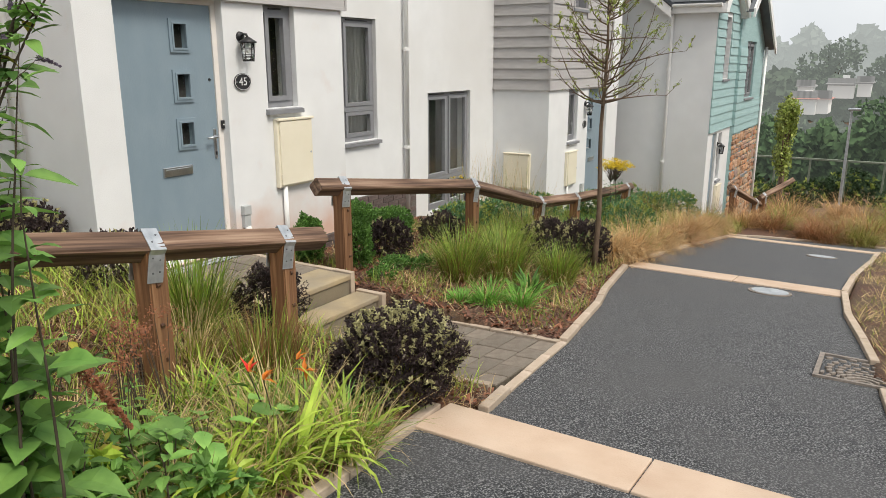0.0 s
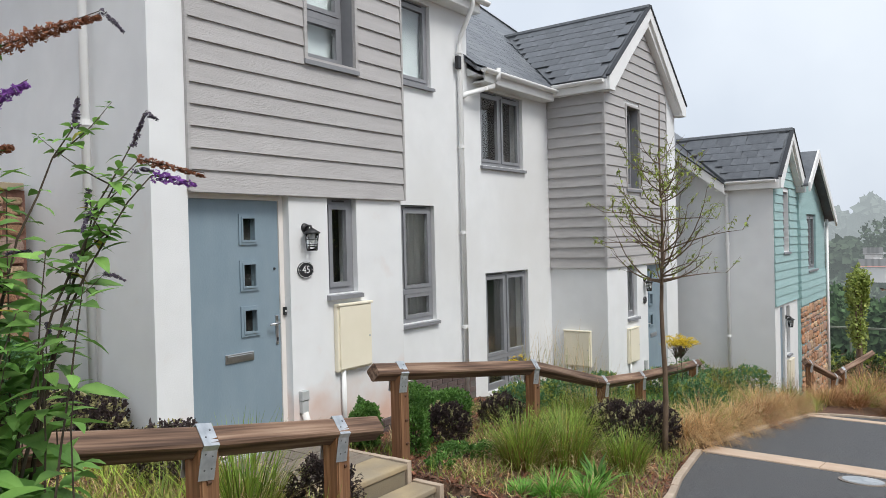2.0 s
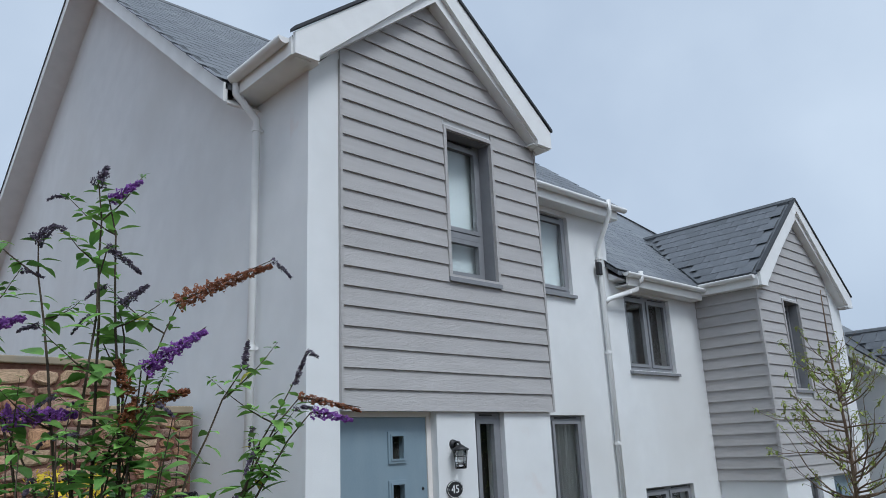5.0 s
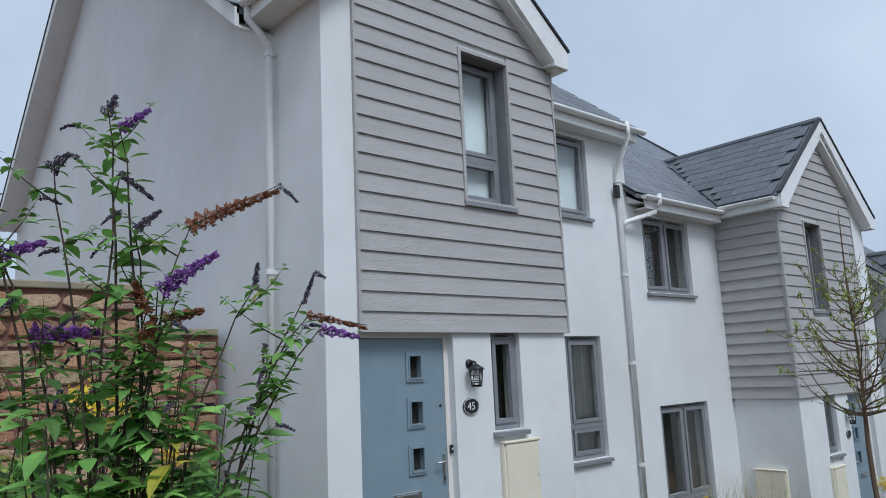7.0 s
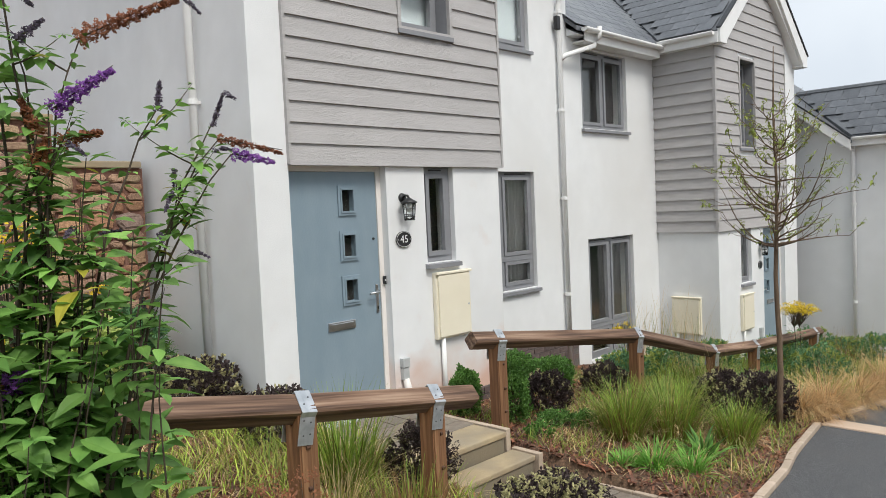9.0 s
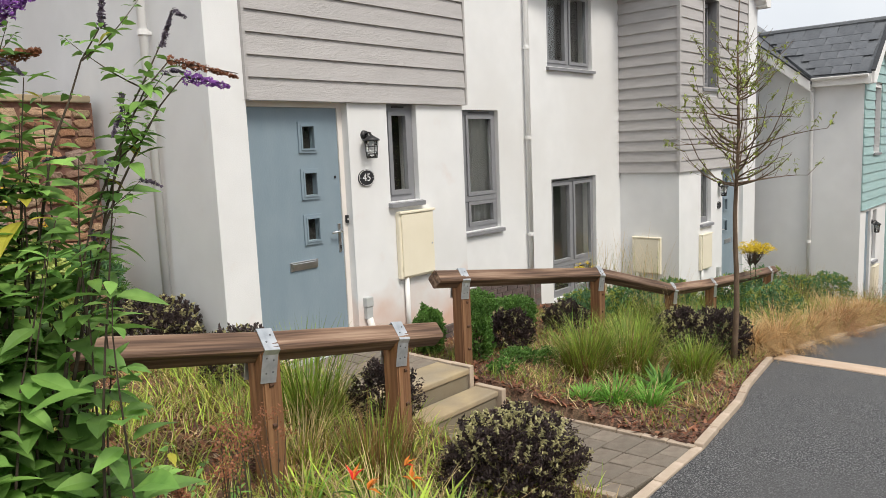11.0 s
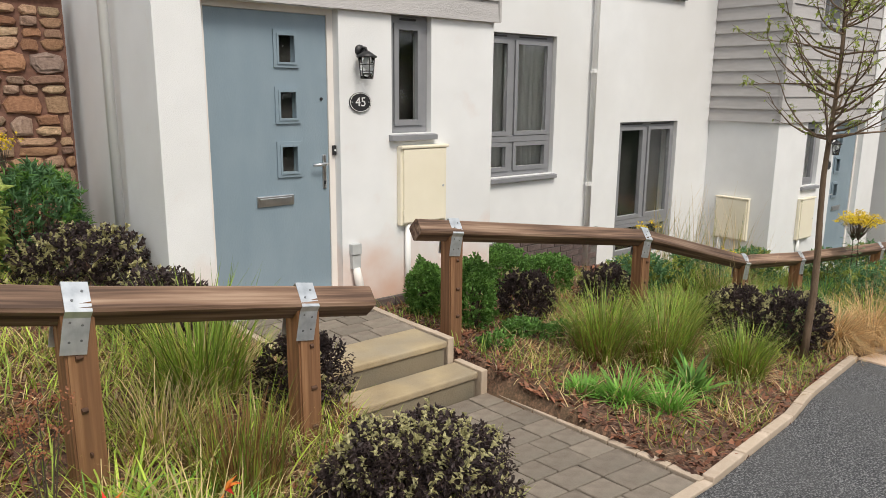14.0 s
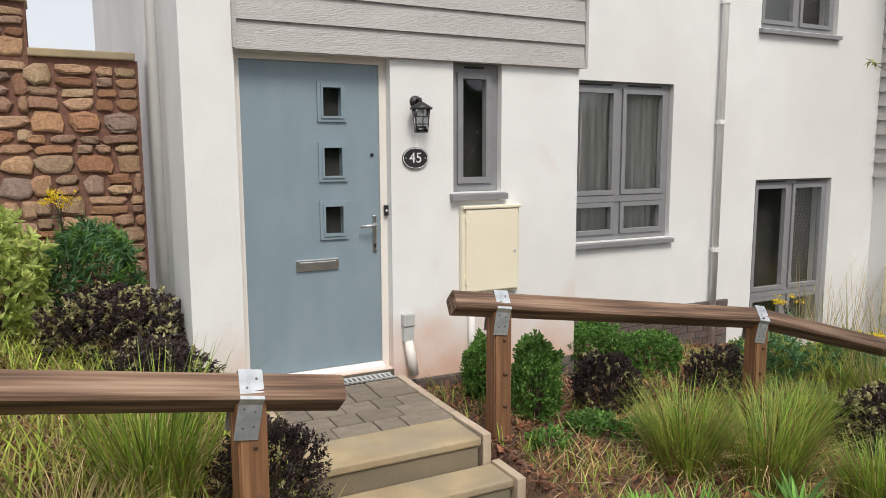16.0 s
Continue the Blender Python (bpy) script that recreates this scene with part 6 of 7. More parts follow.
for i, (x, y, m, k) in enumerate(((1.50, -2.20, L_BRIGHT, 0.26), (1.66, -2.40, L_BRIGHT, 0.26), (1.36, -2.02, L_BRIGHT, 0.15))):
    grass_clump("day_lily", "bright green strappy-leaved clump in bark mulch", x, y, 120 + i, [(m, 150, k, 0.013, 0.8, 1.1), (L_STRAW, 25, k * 0.9, 0.009, 1.0, 0.9)], 0.1, "strappy clumps")
grass_clump("dock", "deep green rosette of broad pointed leaves in the mulch", 2.12, -2.28, 131, [(L_BOX, 60, 0.30, 0.034, 1.05, 0.8), (L_BRIGHT, 30, 0.24, 0.03, 0.8, 1.0)], 0.07, "strappy clumps")
for i, (x, y, r, k, m2) in enumerate(((4.62, -2.14, 0.2, 0.85, L_TAN), (5.2, -2.22, 0.24, 0.95, L_TAN), (6.3, -2.22, 0.3, 0.95, L_TAN), (7.5, -2.25, 0.3, 0.9, L_RUST), (8.4, -2.2, 0.32, 0.9, L_TAN), (9.5, -2.2, 0.32, 0.9, L_RUST), (10.4, -2.1, 0.32, 0.85, L_TAN), (9.0, -1.8, 0.3, 0.9, L_TAN))):
    grass_clump("feather_grass", "soft blond feather grass flopping over the kerb", x, y, 140 + i, [(m2, 900, 0.70 * k, 0.005, 0.75, 2.3), (L_STRAW, 500, 0.70 * k, 0.004, 0.7, 2.4), (L_REED, 500, 0.55 * k, 0.005, 0.8, 2.2)], r * 0.45)
for i in range(26):
    rs = random.Random(500 + i)
    x, y = rs.uniform(4.2, 11.2), rs.uniform(-2.0, -0.7)
    mset = rs.choice(([(L_DEEP, 380, 0.42, 0.007, 0.5, 0.8), (L_GRASS, 250, 0.5, 0.005, 0.4, 0.9)], [(L_DEEP, 320, 0.36, 0.010, 0.6, 0.9), (L_BRIGHT, 160, 0.34, 0.008, 0.6, 1.0)], [(L_OLIVE, 320, 0.48, 0.004, 0.5, 1.0), (L_GRASS, 240, 0.45, 0.005, 0.5, 1.0), (L_STRAW, 60, 0.8, 0.003, 0.22, 0.5)], [(L_GRASS, 300, 0.5, 0.005, 0.4, 0.8), (L_REED, 200, 0.7, 0.003, 0.25, 0.5)]))
    grass_clump("ornamental_grass", "tall mixed grasses in the lower bed", x, y, 520 + i, mset, 0.2)
for i in range(44):
    rs = random.Random(600 + i)
    x, y = rs.uniform(11.6, 19), rs.uniform(-7.5, -2.4)
    if y < left_kerb(x) + 0.35:
        y = left_kerb(x) + rs.uniform(0.35, 0.9)
    tall = x > 14.5
    tone = (L_TAN, L_RUST, L_GRASS, L_TAN, L_RUST, L_OLIVE)[i % 6]
    grass_clump("feather_grass", "dome of rusty and blond feather grass by the lane's end", x, y, 620 + i, [(tone, 420, 1.1 if tall else 0.6, 0.008, 0.65, 1.9), (L_REED, 260, 0.95 if tall else 0.5, 0.007, 0.6, 1.8)], 0.26)
for i in range(34):
    rs = random.Random(660 + i)
    x, y = rs.uniform(12.5, 22), rs.uniform(-9.5, -5.2)
    grass_clump("feather_grass", "rusty brown feather grass in a dry mass", x, min(y, right_kerb(x) - 0.5), 680 + i, [(L_RUST, 600, 1.05, 0.008, 0.45, 1.1), (L_TAN, 300, 1.0, 0.007, 0.5, 1.2)], 0.5)

# front bed by the camera's side of the fence: lilies, strappy leaves, weeds
STRAP_SETS = ([(L_LIME, 26, 0.50, 0.026, 0.55, 1.9), (L_STRAW, 24, 0.36, 0.006, 0.8, 1.2)], [(L_STRAW, 80, 0.42, 0.006, 0.5, 1.2), (L_GRASS, 90, 0.36, 0.008, 0.6, 1.3)], [(L_LIME, 46, 0.32, 0.012, 0.7, 1.5), (L_STRAW, 40, 0.36, 0.006, 0.7, 1.3), (L_BRIGHT, 30, 0.28, 0.012, 0.6, 1.4)], [(L_OLIVE, 70, 0.34, 0.008, 0.6, 1.3), (L_STRAW, 60, 0.38, 0.006, 0.7, 1.2), (L_BRIGHT, 34, 0.30, 0.014, 0.6, 1.4)])
for i in range(24):
    rs = random.Random(700 + i)
    x, y = rs.uniform(-2.15, -0.85), rs.uniform(-2.93, -2.05)
    grass_clump("crocosmia", "lime and straw-coloured strappy leaves in the front bed", x, y, 720 + i, STRAP_SETS[i % 4 if i % 4 != 0 else 3], 0.13, "strappy clumps")
for i, (x, y) in enumerate(((-1.66, -2.86), (-1.50, -2.90), (-1.36, -2.82), (-1.80, -2.80), (-1.15, -2.90))):
    grass_clump("day_lily", "arching yellow-green lily leaves at the tarmac's edge", x, y, 760 + i, STRAP_SETS[0], 0.07, "strappy clumps")


def heart_weed(x, y, seed, height):
    """A thin stem with a few large heart-shaped leaves held flat."""
    rs = random.Random(seed)
    t = thing("broad_weed", pose(x, y, ground_z(x, y)), "weed with large heart-shaped leaves in the front bed", "weed", "broad weeds")
    st, lf = bmesh.new(), Heap()
    for k in range(5):
        e = flat_way(rs.uniform(0, 6.3)) * rs.uniform(0.04, 0.16) + Vector((0, 0, height * rs.uniform(0.5, 1.0)))
        add_tube(st, [(0, 0, 0), e * 0.5 + Vector((0.01, 0, 0.03)), e], [0.004, 0.003, 0.002], 5)
        size = rs.uniform(0.09, 0.15)
        lf.oval(e, (flat_way(rs.uniform(0, 6.3)) + Vector((0, 0, -0.15))).normalized(), Vector((rs.gauss(0, 0.2), rs.gauss(0, 0.2), 1)), size, size * 0.8, 0.08, 0.25)
    part("stalk_work", st, STEM, t)
    part("foliage", lf.mesh(L_BUD), None, t)


for i, (x, y, hh) in enumerate(((-1.50, -2.62, 0.32), (-1.72, -2.62, 0.36), (-1.42, -2.74, 0.22), (-1.95, -2.72, 0.40))):
    heart_weed(x, y, 770 + i, hh)


def spent_stalks(x, y, seed, height):
    """Dry branching stalks with clusters of rust-brown seed heads."""
    rs = random.Random(seed)
    t = thing("dry_flower", pose(x, y, ground_z(x, y)), "dry flower stalks with rust-brown seed clusters", "flower", "dry flowers")
    st, fl = bmesh.new(), Heap()
    for k in range(7):
        e = flat_way(rs.uniform(0, 6.3)) * rs.uniform(0.03, 0.15) + Vector((0, 0, height * rs.uniform(0.7, 1.05)))
        add_tube(st, [(0, 0, 0), e * 0.55, e], [0.0035, 0.0025, 0.0015], 4)
        for _ in range(70):
            fl.flake(e + Vector((rs.gauss(0, 0.022), rs.gauss(0, 0.022), rs.gauss(0, 0.016))), rs.uniform(0.003, 0.007), rs)
    part("stalk_work", st, STEM, t)
    part("flower_head", fl.mesh(P_BROWN), None, t, "rust-brown seed clusters")


for i, (x, y, hh) in enumerate(((-1.72, -2.32, 0.58), (-1.55, -2.25, 0.52), (-1.88, -2.42, 0.62))):
    spent_stalks(x, y, 780 + i, hh)


def orange_lily(x, y, seed, height):
    rs = random.Random(seed)
    t = thing("orange_lily", pose(x, y, ground_z(x, y)), "orange and red lily flowers on thin stalks", "flower", "lilies")
    st, pt, rd = bmesh.new(), Heap(), Heap()
    for k in range(2):
        e = Vector((rs.uniform(-0.08, 0.12), rs.uniform(-0.08, 0.08), height * rs.uniform(0.8, 1.05)))
        add_tube(st, [(0, 0, 0), e * 0.5 + Vector((0.03, 0, 0)), e], [0.004, 0.003, 0.002], 5)
        for q in range(6):
            w = (Vector((0.6, 0, 0.5)) + Vector((rs.gauss(0, 0.4), rs.gauss(0, 0.4), rs.gauss(0, 0.3)))).normalized()
            (rd if q < 3 and k == 0 else pt).leaf(e, w, Vector((0, 0, 1)), rs.uniform(0.05, 0.075), 0.018, 0.2, 0.3)
    part("stalk_work", st, STEM, t)
    part("petal", pt.mesh(P_ORANGE), None, t, "orange petals")
    part("petal", rd.mesh(P_RED), None, t, "scarlet petals")


orange_lily(-1.42, -2.72, 1, 0.42)
orange_lily(-1.22, -2.66, 2, 0.40)


def litter(name, label, x0, x1, y0, y1, count, mats, seed, height=(0.02, 0.09), keep=lambda x, y: True, gaps=True):
    """Dry grass, weeds and chips lying thick over a bed."""
    rs = random.Random(seed)
    first = None
    for mat, share, width, lean in mats:
        hp = Heap()
        for _ in range(int(count * share)):
            x, y = rs.uniform(x0, x1), rs.uniform(y0, y1)
            if y < left_kerb(x) + 0.07 and y > right_kerb(x) - 0.07 or not keep(x, y) or (-0.05 < x < 1.06 and y < 0):
                continue
            if gaps and noise.noise((x * 1.6, y * 1.6, seed)) < -0.12 + rs.uniform(-0.25, 0.25):
                continue
            hp.blade((x, y, ground_z(x, y) - 0.004), flat_way(rs.uniform(0, 6.3)), lean * rs.uniform(0.5, 1.1), rs.uniform(*height) * 2, width * rs.uniform(0.6, 1.3), rs.uniform(0.2, 0.9), 3)
        ob = part(name, hp.mesh(mat), None)
        tagged(ob, label, "ground cover", kind="stuff")


litter("weeds", "short green weeds and grass in the upper bed", -3.6, -0.1, -3.0, 0.6, 15000, [(L_OLIVE, 0.5, 0.006, 0.7), (L_GRASS, 0.25, 0.006, 0.7), (L_LIME, 0.25, 0.008, 0.8)], 1, (0.04, 0.14))
litter("dry_litter", "straw-coloured dry grass lying on the beds", -3.6, 4.6, -3.1, 0.8, 30000, [(L_STRAW, 0.7, 0.0055, 1.25), (L_REED, 0.3, 0.006, 1.2)], 2, (0.03, 0.11), lambda x, y: x < 0.2 or noise.noise((x * 2.3, y * 2.3, 9)) > 0.10)
litter("bark_chips", "red-brown bark chips over the beds", -3.6, 5.2, -3.1, 0.9, 52000, [(leaf_material("bark_chip", [(0.11, 0.040, 0.024), (0.34, 0.15, 0.085)], spread=0.7), 0.75, 0.026, 1.35), (leaf_material("pale_chip", [(0.28, 0.19, 0.12), (0.42, 0.31, 0.21)], spread=0.4), 0.25, 0.012, 1.5)], 3, (0.012, 0.038), gaps=False)
litter("weeds", "low green weeds in the middle bed", 1.1, 4.6, -2.9, 0.8, 9000, [(L_GRASS, 0.5, 0.006, 0.7), (L_OLIVE, 0.5, 0.005, 0.8)], 4, (0.03, 0.10))
litter("weeds", "rough grass in the lower bed", 4.5, 12, -2.5, 0.2, 14000, [(L_GRASS, 0.4, 0.008, 0.6), (L_OLIVE, 0.6, 0.007, 0.7)], 5, (0.06, 0.2))
litter("dry_grass", "parched straw-coloured grass verge beside the lane", -2, 14, -9, -4.4, 42000, [(L_STRAW, 0.55, 0.006, 1.2), (L_OLIVE, 0.3, 0.006, 0.9), (L_TAN, 0.15, 0.006, 1.1)], 6, (0.03, 0.09))

# broad weeds in the front bed
for i in range(7):
    rs = random.Random(800 + i)
    x, y = rs.uniform(-2.6, -1.85), rs.uniform(-2.9, -2.2)
    shrub("leafy_weed", "broad-leaved green weed in the front bed", x, y, 810 + i, (0.16, 0.14, rs.uniform(0.10, 0.2)), [(L_BUD, 0.75, 0.0), (L_LIME, 0.25, 0.0)], (0.075, 0.034), 260, "broad weeds", "weed")
for i in range(5):
    rs = random.Random(840 + i)
    x, y = rs.uniform(1.15, 2.2), rs.uniform(-1.5, -0.9)
    shrub("leafy_weed", "small green weed in bark mulch", x, y, 850 + i, (0.12, 0.1, 0.05), [(L_BOX, 1.0, 0.0)], (0.03, 0.016), 500, "broad weeds", "weed")


for i, (x, y) in enumerate(((6.9, 0.35), (7.2, 0.2), (6.6, 0.5), (5.6, 0.4), (5.9, 0.3), (6.2, 0.55))):
    grass_clump("seed_grass", "thin seed-head grass stalks before the wall", x, y, 900 + i, [(L_OLIVE, 26, 0.95, 0.006, 0.2, 0.5), (L_STRAW, 14, 1.2, 0.006, 0.15, 0.5)], 0.12)


def young_tree(x, y, height):
    """A staked-height young tree: straight trunk, upswept thin branches, sparse small leaves."""
    rs = random.Random(9)
    z = ground_z(x, y) - 0.03
    t = thing("young_tree", pose(x, y, z), "young sparse-leaved tree with upswept thin branches", "tree")
    fork = 1.86
    tr = bmesh.new()
    pts = [(0.012 * math.sin(k * 0.9), 0.01 * math.cos(k * 1.3), height * k / 12) for k in range(13)]
    add_tube(tr, pts, [0.031 * (1 - 0.93 * (k / 12) ** 0.9) + 0.002 for k in range(13)], 10)
    part("trunk", tr, BARK, t, "slim brown trunk", True)
    lf, tw = Heap(), bmesh.new()
    for i in range(44):
        s = rs.random() ** 1.5
        zb = fork - 0.12 + (height - fork) * 0.72 * s
        a = i * 2.4 + rs.uniform(-0.3, 0.3)
        ln = (0.96 - 0.55 * s) * rs.uniform(0.6, 1.1)
        way = flat_way(a)
        p, q, el = [Vector((0, 0, zb))], Vector((0, 0, zb)), rs.uniform(0.02, 0.5)
        for k in range(6):
            q = q + (way * math.cos(el) + Vector((0, 0, 1)) * math.sin(el)) * ln / 6 + Vector((rs.gauss(0, 0.008), rs.gauss(0, 0.008), 0))
            el += rs.uniform(0.05, 0.30) * (1 if i % 5 else -0.25)
            p.append(q.copy())
        add_tube(tw, p, [0.0085 * (1 - 0.85 * k / 6) * (1.1 - 0.4 * s) + 0.0008 for k in range(7)], 5)
        for k in range(1, 7):
            if rs.random() < 0.85:
                b = flat_way(a + rs.choice((-1, 1)) * rs.uniform(0.3, 1.1))
                e = p[k] + b * rs.uniform(0.06, 0.2) + Vector((0, 0, rs.uniform(0.04, 0.2)))
                add_tube(tw, [p[k], p[k].lerp(e, 0.5) + Vector((0, 0, -0.01)), e], [0.0032, 0.0022, 0.001], 4)
                leafy = rs.random() < (0.75 if zb > fork + 0.3 or k > 4 else 0.3)
                for _ in range(9 if leafy else 1):
                    o = p[k].lerp(e, rs.uniform(0.2, 1.0))
                    w = (flat_way(rs.uniform(0, 6.3)) + Vector((0, 0, rs.uniform(-0.8, 0.5)))).normalized()
                    size = rs.uniform(0.03, 0.062)
                    lf.leaf(o, w, Vector((0, 0, 1)), size, size * 0.42, 0.2, 0.3)
    part("branch_work", tw, BARK, t)
    part("foliage", lf.mesh(L_TREE), None, t)


young_tree(3.77, -2.26, 3.62)


# ---- distance ----
def crown_tree(name, label, x, y, z, height, width, seed, mat, leaves=900, size=0.5, trunk=True, group="distant trees"):
    """A tree with a forked trunk and a crown of many leaf clumps in several uneven lobes."""
    rs = random.Random(seed)
    t = thing(name, pose(x, y, z), label, "tree", group)
    st = bmesh.new()
    add_tube(st, [(0, 0, 0), (0.05, 0, height * 0.3), (0, 0.05, height * 0.8)], [height * 0.025, height * 0.02, height * 0.005], 6)
    lobes = []
    for k in range(9):
        a = rs.uniform(0, 6.3)
        c = flat_way(a) * width * rs.uniform(0.05, 0.33) + Vector((0, 0, height * rs.uniform(0.35, 0.82)))
        lobes.append((c, width * rs.uniform(0.16, 0.30), height * rs.uniform(0.10, 0.2)))
        add_tube(st, [(0, 0, height * 0.25), c * 0.6 + Vector((0, 0, height * 0.1)), c], [height * 0.01, height * 0.006, height * 0.002], 5)
    part("trunk", st, BARK, t)
    hp = Heap()
    for _ in range(leaves):
        c, r, hh = rs.choice(lobes)
        d = Vector((rs.gauss(0, 1), rs.gauss(0, 1), rs.gauss(0, 1))).normalized()
        hp.flake(c + Vector((d.x * r, d.y * r, d.z * hh)) * rs.uniform(0.6, 1.1), size * rs.uniform(0.4, 1.0), rs)
    part("crown", hp.mesh(mat), None, t)
    return t


crown_tree("slim_tree", "slim upright young tree beyond the lane", 20.4, -2.0, road_z(20.4), 3.9, 0.9, 1, L_TREE, 2600, 0.07, group="slim trees")


# A far surface whose distance haze is painted in as a faint glow.
def haze_glow(name, colour, glow, strength):
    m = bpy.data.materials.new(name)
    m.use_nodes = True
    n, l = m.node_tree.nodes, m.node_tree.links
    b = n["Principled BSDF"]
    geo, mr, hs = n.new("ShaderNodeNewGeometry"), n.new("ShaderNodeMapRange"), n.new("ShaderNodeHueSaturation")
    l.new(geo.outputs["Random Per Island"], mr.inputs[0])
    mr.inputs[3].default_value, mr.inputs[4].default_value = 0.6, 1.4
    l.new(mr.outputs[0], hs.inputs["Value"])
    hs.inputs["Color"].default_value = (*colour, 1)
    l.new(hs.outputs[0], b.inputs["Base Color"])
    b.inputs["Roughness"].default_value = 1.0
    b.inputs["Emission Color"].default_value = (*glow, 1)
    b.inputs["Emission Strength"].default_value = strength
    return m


HAZE_GLOW1 = haze_glow("hazed_woodland_near", (0.06, 0.11, 0.042), (0.30, 0.36, 0.33), 0.06)
HAZE_GLOW2 = haze_glow("hazed_woodland_middle", (0.04, 0.06, 0.035), (0.42, 0.47, 0.46), 0.22)
HAZE_GLOW3 = haze_glow("hazed_woodland_far", (0.04, 0.05, 0.04), (0.50, 0.55, 0.56), 0.52)
HOUSEFAR = haze_glow("hazed_far_white_wall", (0.7, 0.7, 0.68), (0.5, 0.52, 0.53), 0.25)
ROOFFAR = haze_glow("hazed_far_red_roof", (0.36, 0.15, 0.12), (0.5, 0.45, 0.45), 0.25)
ROOFGREY = haze_glow("hazed_far_grey_roof", (0.2, 0.2, 0.2), (0.5, 0.52, 0.53), 0.25)


def wooded_bank(label, x, y0, y1, z0, tops, depth, count, size, mat, seed):
    """A bank of woodland: many leaf clumps under an uneven skyline, over a rising slope."""
    rs = random.Random(seed)
    hp = Heap()
    for _ in range(count):
        y = rs.uniform(y0, y1)
        cell = math.floor(y / (depth * 0.45))
        k = random.Random(cell * 7 + seed)
        crown = tops * (0.62 + 0.38 * k.random()) * (1 - 0.30 * abs((y / (depth * 0.45)) % 1 - 0.5) * 2)
        crown += tops * 0.10 * noise.noise((y / 6, seed, 0))
        z = z0 + crown * rs.random() ** 0.7
        hp.flake(Vector((x + rs.uniform(0, depth), y, z)), size * rs.uniform(0.5, 1.1), rs)
    n0 = len(hp.v)
    hp.v += [(x + depth * 0.6, y0, z0 - 4), (x + depth * 0.6, y1, z0 - 4), (x + depth * 1.2, y1, z0 + tops * 0.5), (x + depth * 1.2, y0, z0 + tops * 0.5)]
    hp.f.append((n0, n0 + 1, n0 + 2, n0 + 3))
    tagged(part("backdrop", hp.mesh(mat), None), label, "woodland", kind="structure")


def unseen_hedge():
    """An unseen dark hedge of trees, added on the open side of the lane for the windows to mirror and to cut low sky
    light.
    """
    rs = random.Random(90)
    hp = Heap()
    for _ in range(16000):
        x = rs.uniform(-50, 55)
        crown = 7.5 + 2.5 * noise.noise((x / 5, 3, 1)) + 1.2 * noise.noise((x / 1.7, 8, 1))
        hp.flake(Vector((x, -25 + rs.uniform(-1.6, 1.6), -3.5 + crown * rs.random() ** 0.8)), rs.uniform(0.25, 0.6), rs)
    tagged(part("backdrop", hp.mesh(L_FAR), None), "unseen dark green hedge of trees, added across the lane for reflections", "hedge", kind="structure")


unseen_hedge()
wooded_bank("green woodland below the hillside", 52, -40, 30, -8.0, 6.3, 8, 26000, 0.55, HAZE_GLOW1, 3)
wooded_bank("wooded slope with taller trees, its haze painted as a glow", 125, -90, 70, -9.0, 11.5, 20, 26000, 1.1, HAZE_GLOW2, 4)
wooded_bank("hills on the skyline, paled by a painted haze glow", 290, -260, 200, -12, 29.0, 40, 42000, 3.4, HAZE_GLOW3, 5)
wooded_bank("dense green thicket beyond the lane", 38, -26, -2.2, -6.0, 6.9, 5, 16000, 0.34, HAZE_GLOW1, 6)
wooded_bank("dense green thicket beyond the lane", 42, -2.6, 14, -6.0, 4.6, 5, 12000, 0.34, HAZE_GLOW1, 7)
wooded_bank("wooded slope below the far houses", 88, -60, 50, -9.0, 5.3, 12, 22000, 0.8, HAZE_GLOW2, 8)
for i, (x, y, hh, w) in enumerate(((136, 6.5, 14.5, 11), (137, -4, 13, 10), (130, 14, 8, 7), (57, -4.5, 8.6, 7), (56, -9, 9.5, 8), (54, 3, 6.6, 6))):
    crown_tree("oak_tree", "broad tree on the far slope with painted haze glow", x, y, -8.5, hh, w, 30 + i, HAZE_GLOW2 if x > 100 else HAZE_GLOW1, 2600, 0.55 if x > 100 else 0.33)


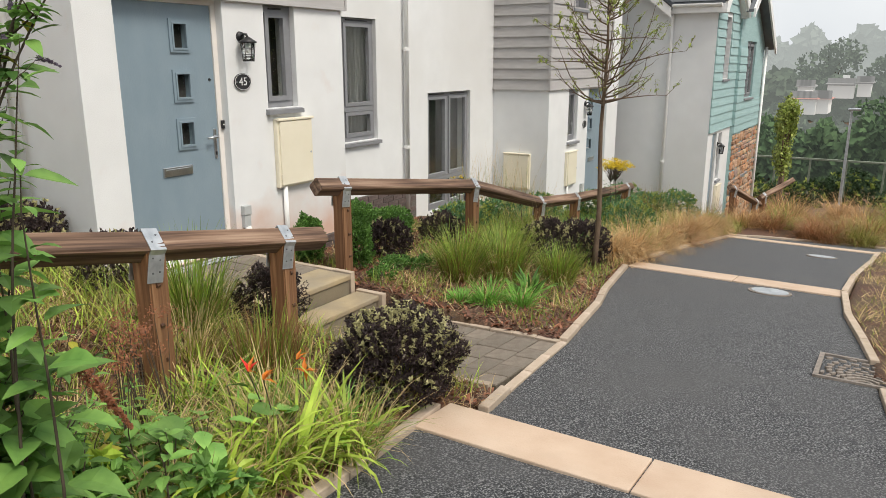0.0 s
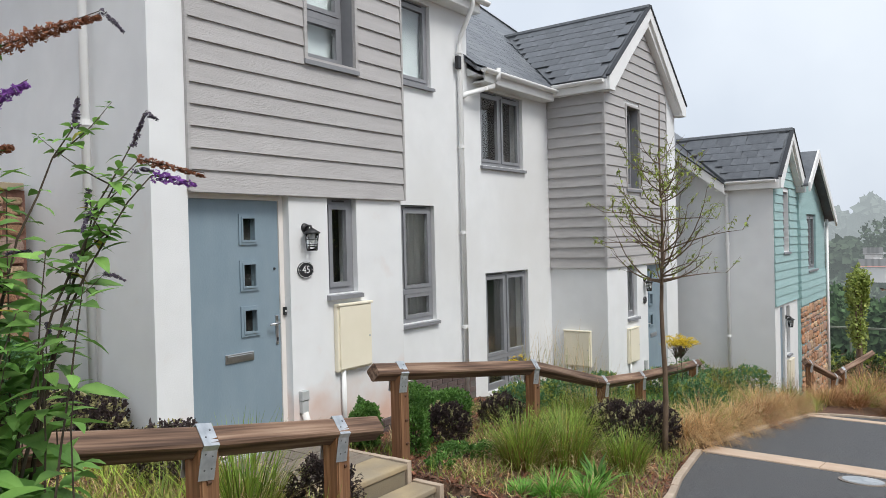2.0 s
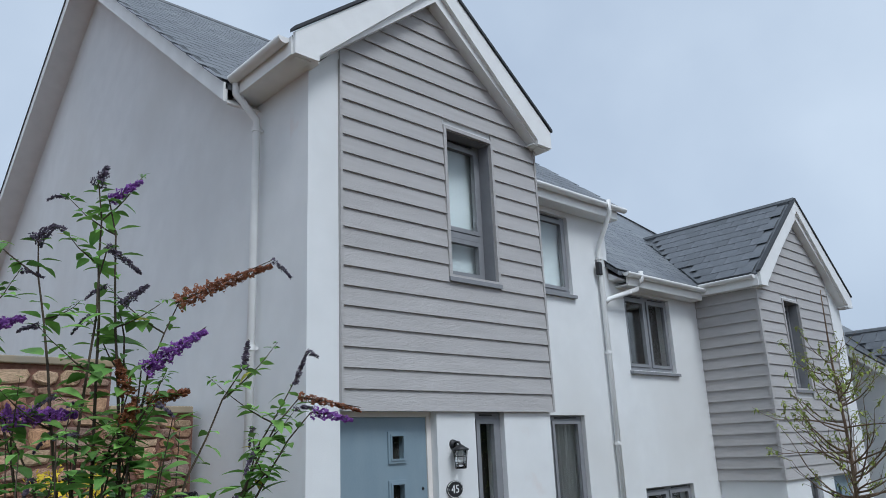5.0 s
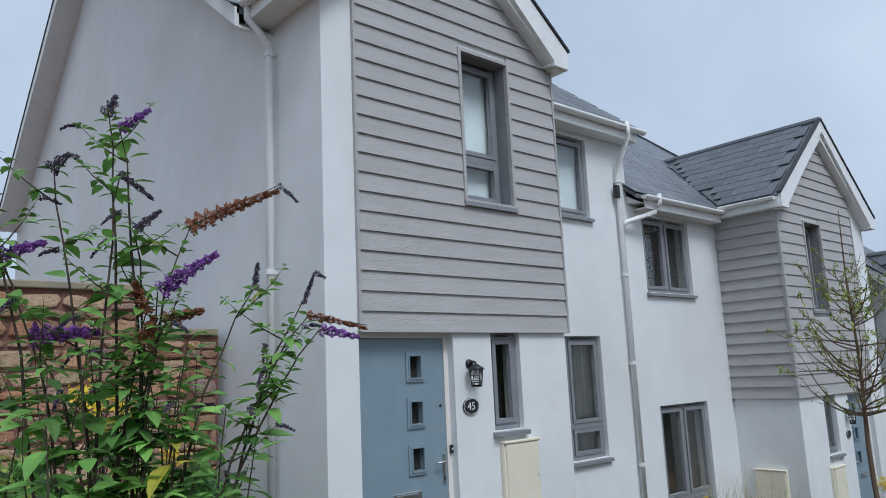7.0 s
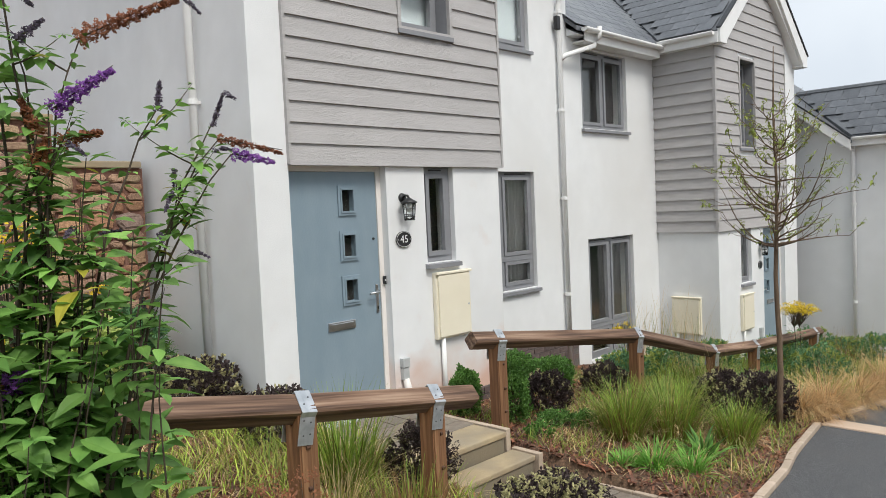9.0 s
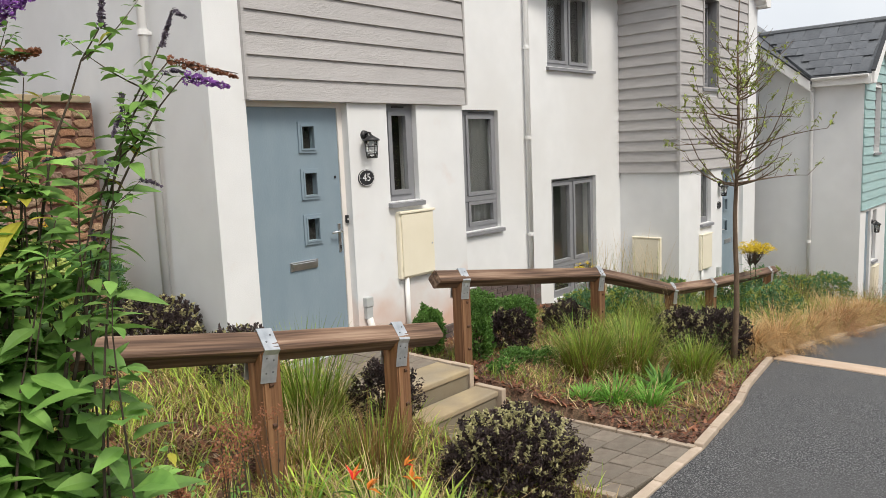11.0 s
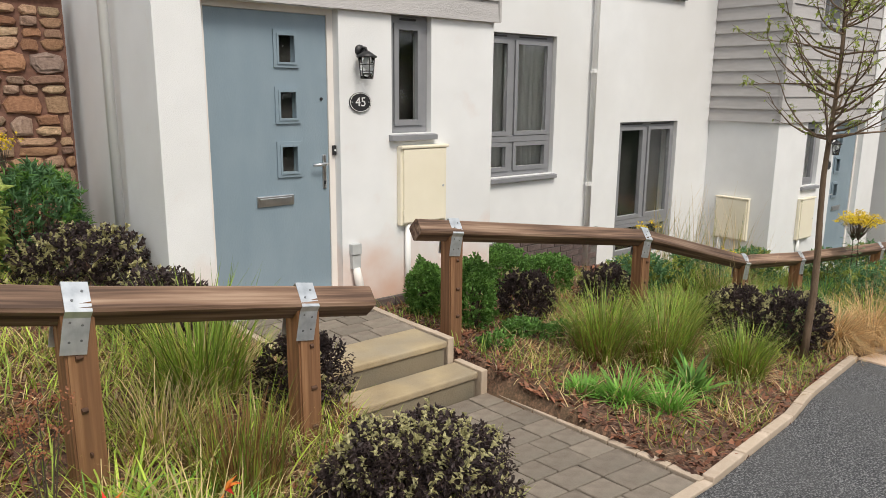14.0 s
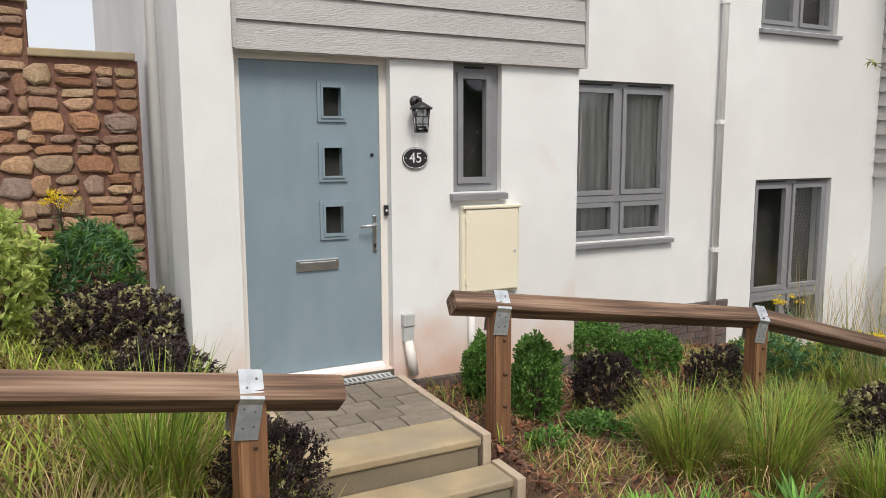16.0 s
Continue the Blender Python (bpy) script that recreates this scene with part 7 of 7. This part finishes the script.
def far_house(x, y, z, w, d, hh, roof_mat, label):
    """A small far house: walls, hipped roof, chimney and a row of windows."""
    t = thing("far_house", pose(x, y, z), label, "house", "houses across the valley")
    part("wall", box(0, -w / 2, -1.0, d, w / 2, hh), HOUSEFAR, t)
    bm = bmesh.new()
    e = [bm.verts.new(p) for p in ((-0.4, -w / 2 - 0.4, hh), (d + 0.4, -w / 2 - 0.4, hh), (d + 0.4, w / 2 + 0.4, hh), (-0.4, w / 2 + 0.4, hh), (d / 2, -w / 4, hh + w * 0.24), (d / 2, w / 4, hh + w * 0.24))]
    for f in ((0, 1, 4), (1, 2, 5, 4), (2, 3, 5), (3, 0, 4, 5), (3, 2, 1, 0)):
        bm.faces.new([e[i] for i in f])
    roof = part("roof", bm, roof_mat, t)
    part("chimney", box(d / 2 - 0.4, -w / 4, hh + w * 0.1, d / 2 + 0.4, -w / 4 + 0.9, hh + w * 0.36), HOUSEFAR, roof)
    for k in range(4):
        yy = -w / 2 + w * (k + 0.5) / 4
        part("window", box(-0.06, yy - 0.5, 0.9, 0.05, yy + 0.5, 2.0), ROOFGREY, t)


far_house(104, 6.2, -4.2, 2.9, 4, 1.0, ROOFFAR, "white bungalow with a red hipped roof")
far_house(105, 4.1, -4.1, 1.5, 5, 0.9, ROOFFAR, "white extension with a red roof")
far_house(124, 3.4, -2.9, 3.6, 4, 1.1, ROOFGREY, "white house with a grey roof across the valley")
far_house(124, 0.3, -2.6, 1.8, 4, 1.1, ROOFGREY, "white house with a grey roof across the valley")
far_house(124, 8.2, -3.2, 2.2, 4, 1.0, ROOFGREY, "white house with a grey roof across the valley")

# lamp post and fence beyond the lane
lamp = thing("street_lamp", pose(26.5, -3.32, road_z(26.5)), "slim pale street lamp on a straight post", "street lamp")
part("post", tube([(0, 0, -0.2), (0, 0, -road_z(26.5) - 0.1)], [0.06, 0.04], 10), GALV, lamp)
part("lantern", box(-0.1, -0.28, -road_z(26.5) - 0.12, 0.1, 0.12, -road_z(26.5) - 0.04, 0.02), GALV, lamp)
GREYTIMBER = material("grey_green_timber", [(0.16, 0.19, 0.14), (0.26, 0.29, 0.22)], 0.8, scale=12, bump=0.4)
far_fence = thing("post_fence", pose(0, 0, 0), "low pale green rail at the end of the lane", "fence")
for k in range(9):
    part("post", box(26.9, -7.0 + k * 1.2, -3.6, 26.97, -6.93 + k * 1.2, -1.98, 0.01), GREYTIMBER, far_fence)
part("rail", box(26.88, -7.6, -1.99, 26.98, 3.4, -1.92, 0.01), GREYTIMBER, far_fence)
for i in range(14):
    rs = random.Random(1000 + i)
    x, y = rs.uniform(22, 34), rs.uniform(-9, 6)
    shrub("hedge_bush", "rough green bush beyond the lane", x, y, 1010 + i, (1.3, 1.3, rs.uniform(0.5, 0.9)), [(L_FAR, 0.8, 0.0), (L_TREE, 0.2, 0.0)], (0.16, 0.08), 2600, "rough bushes", z=road_z(x) - 0.1)
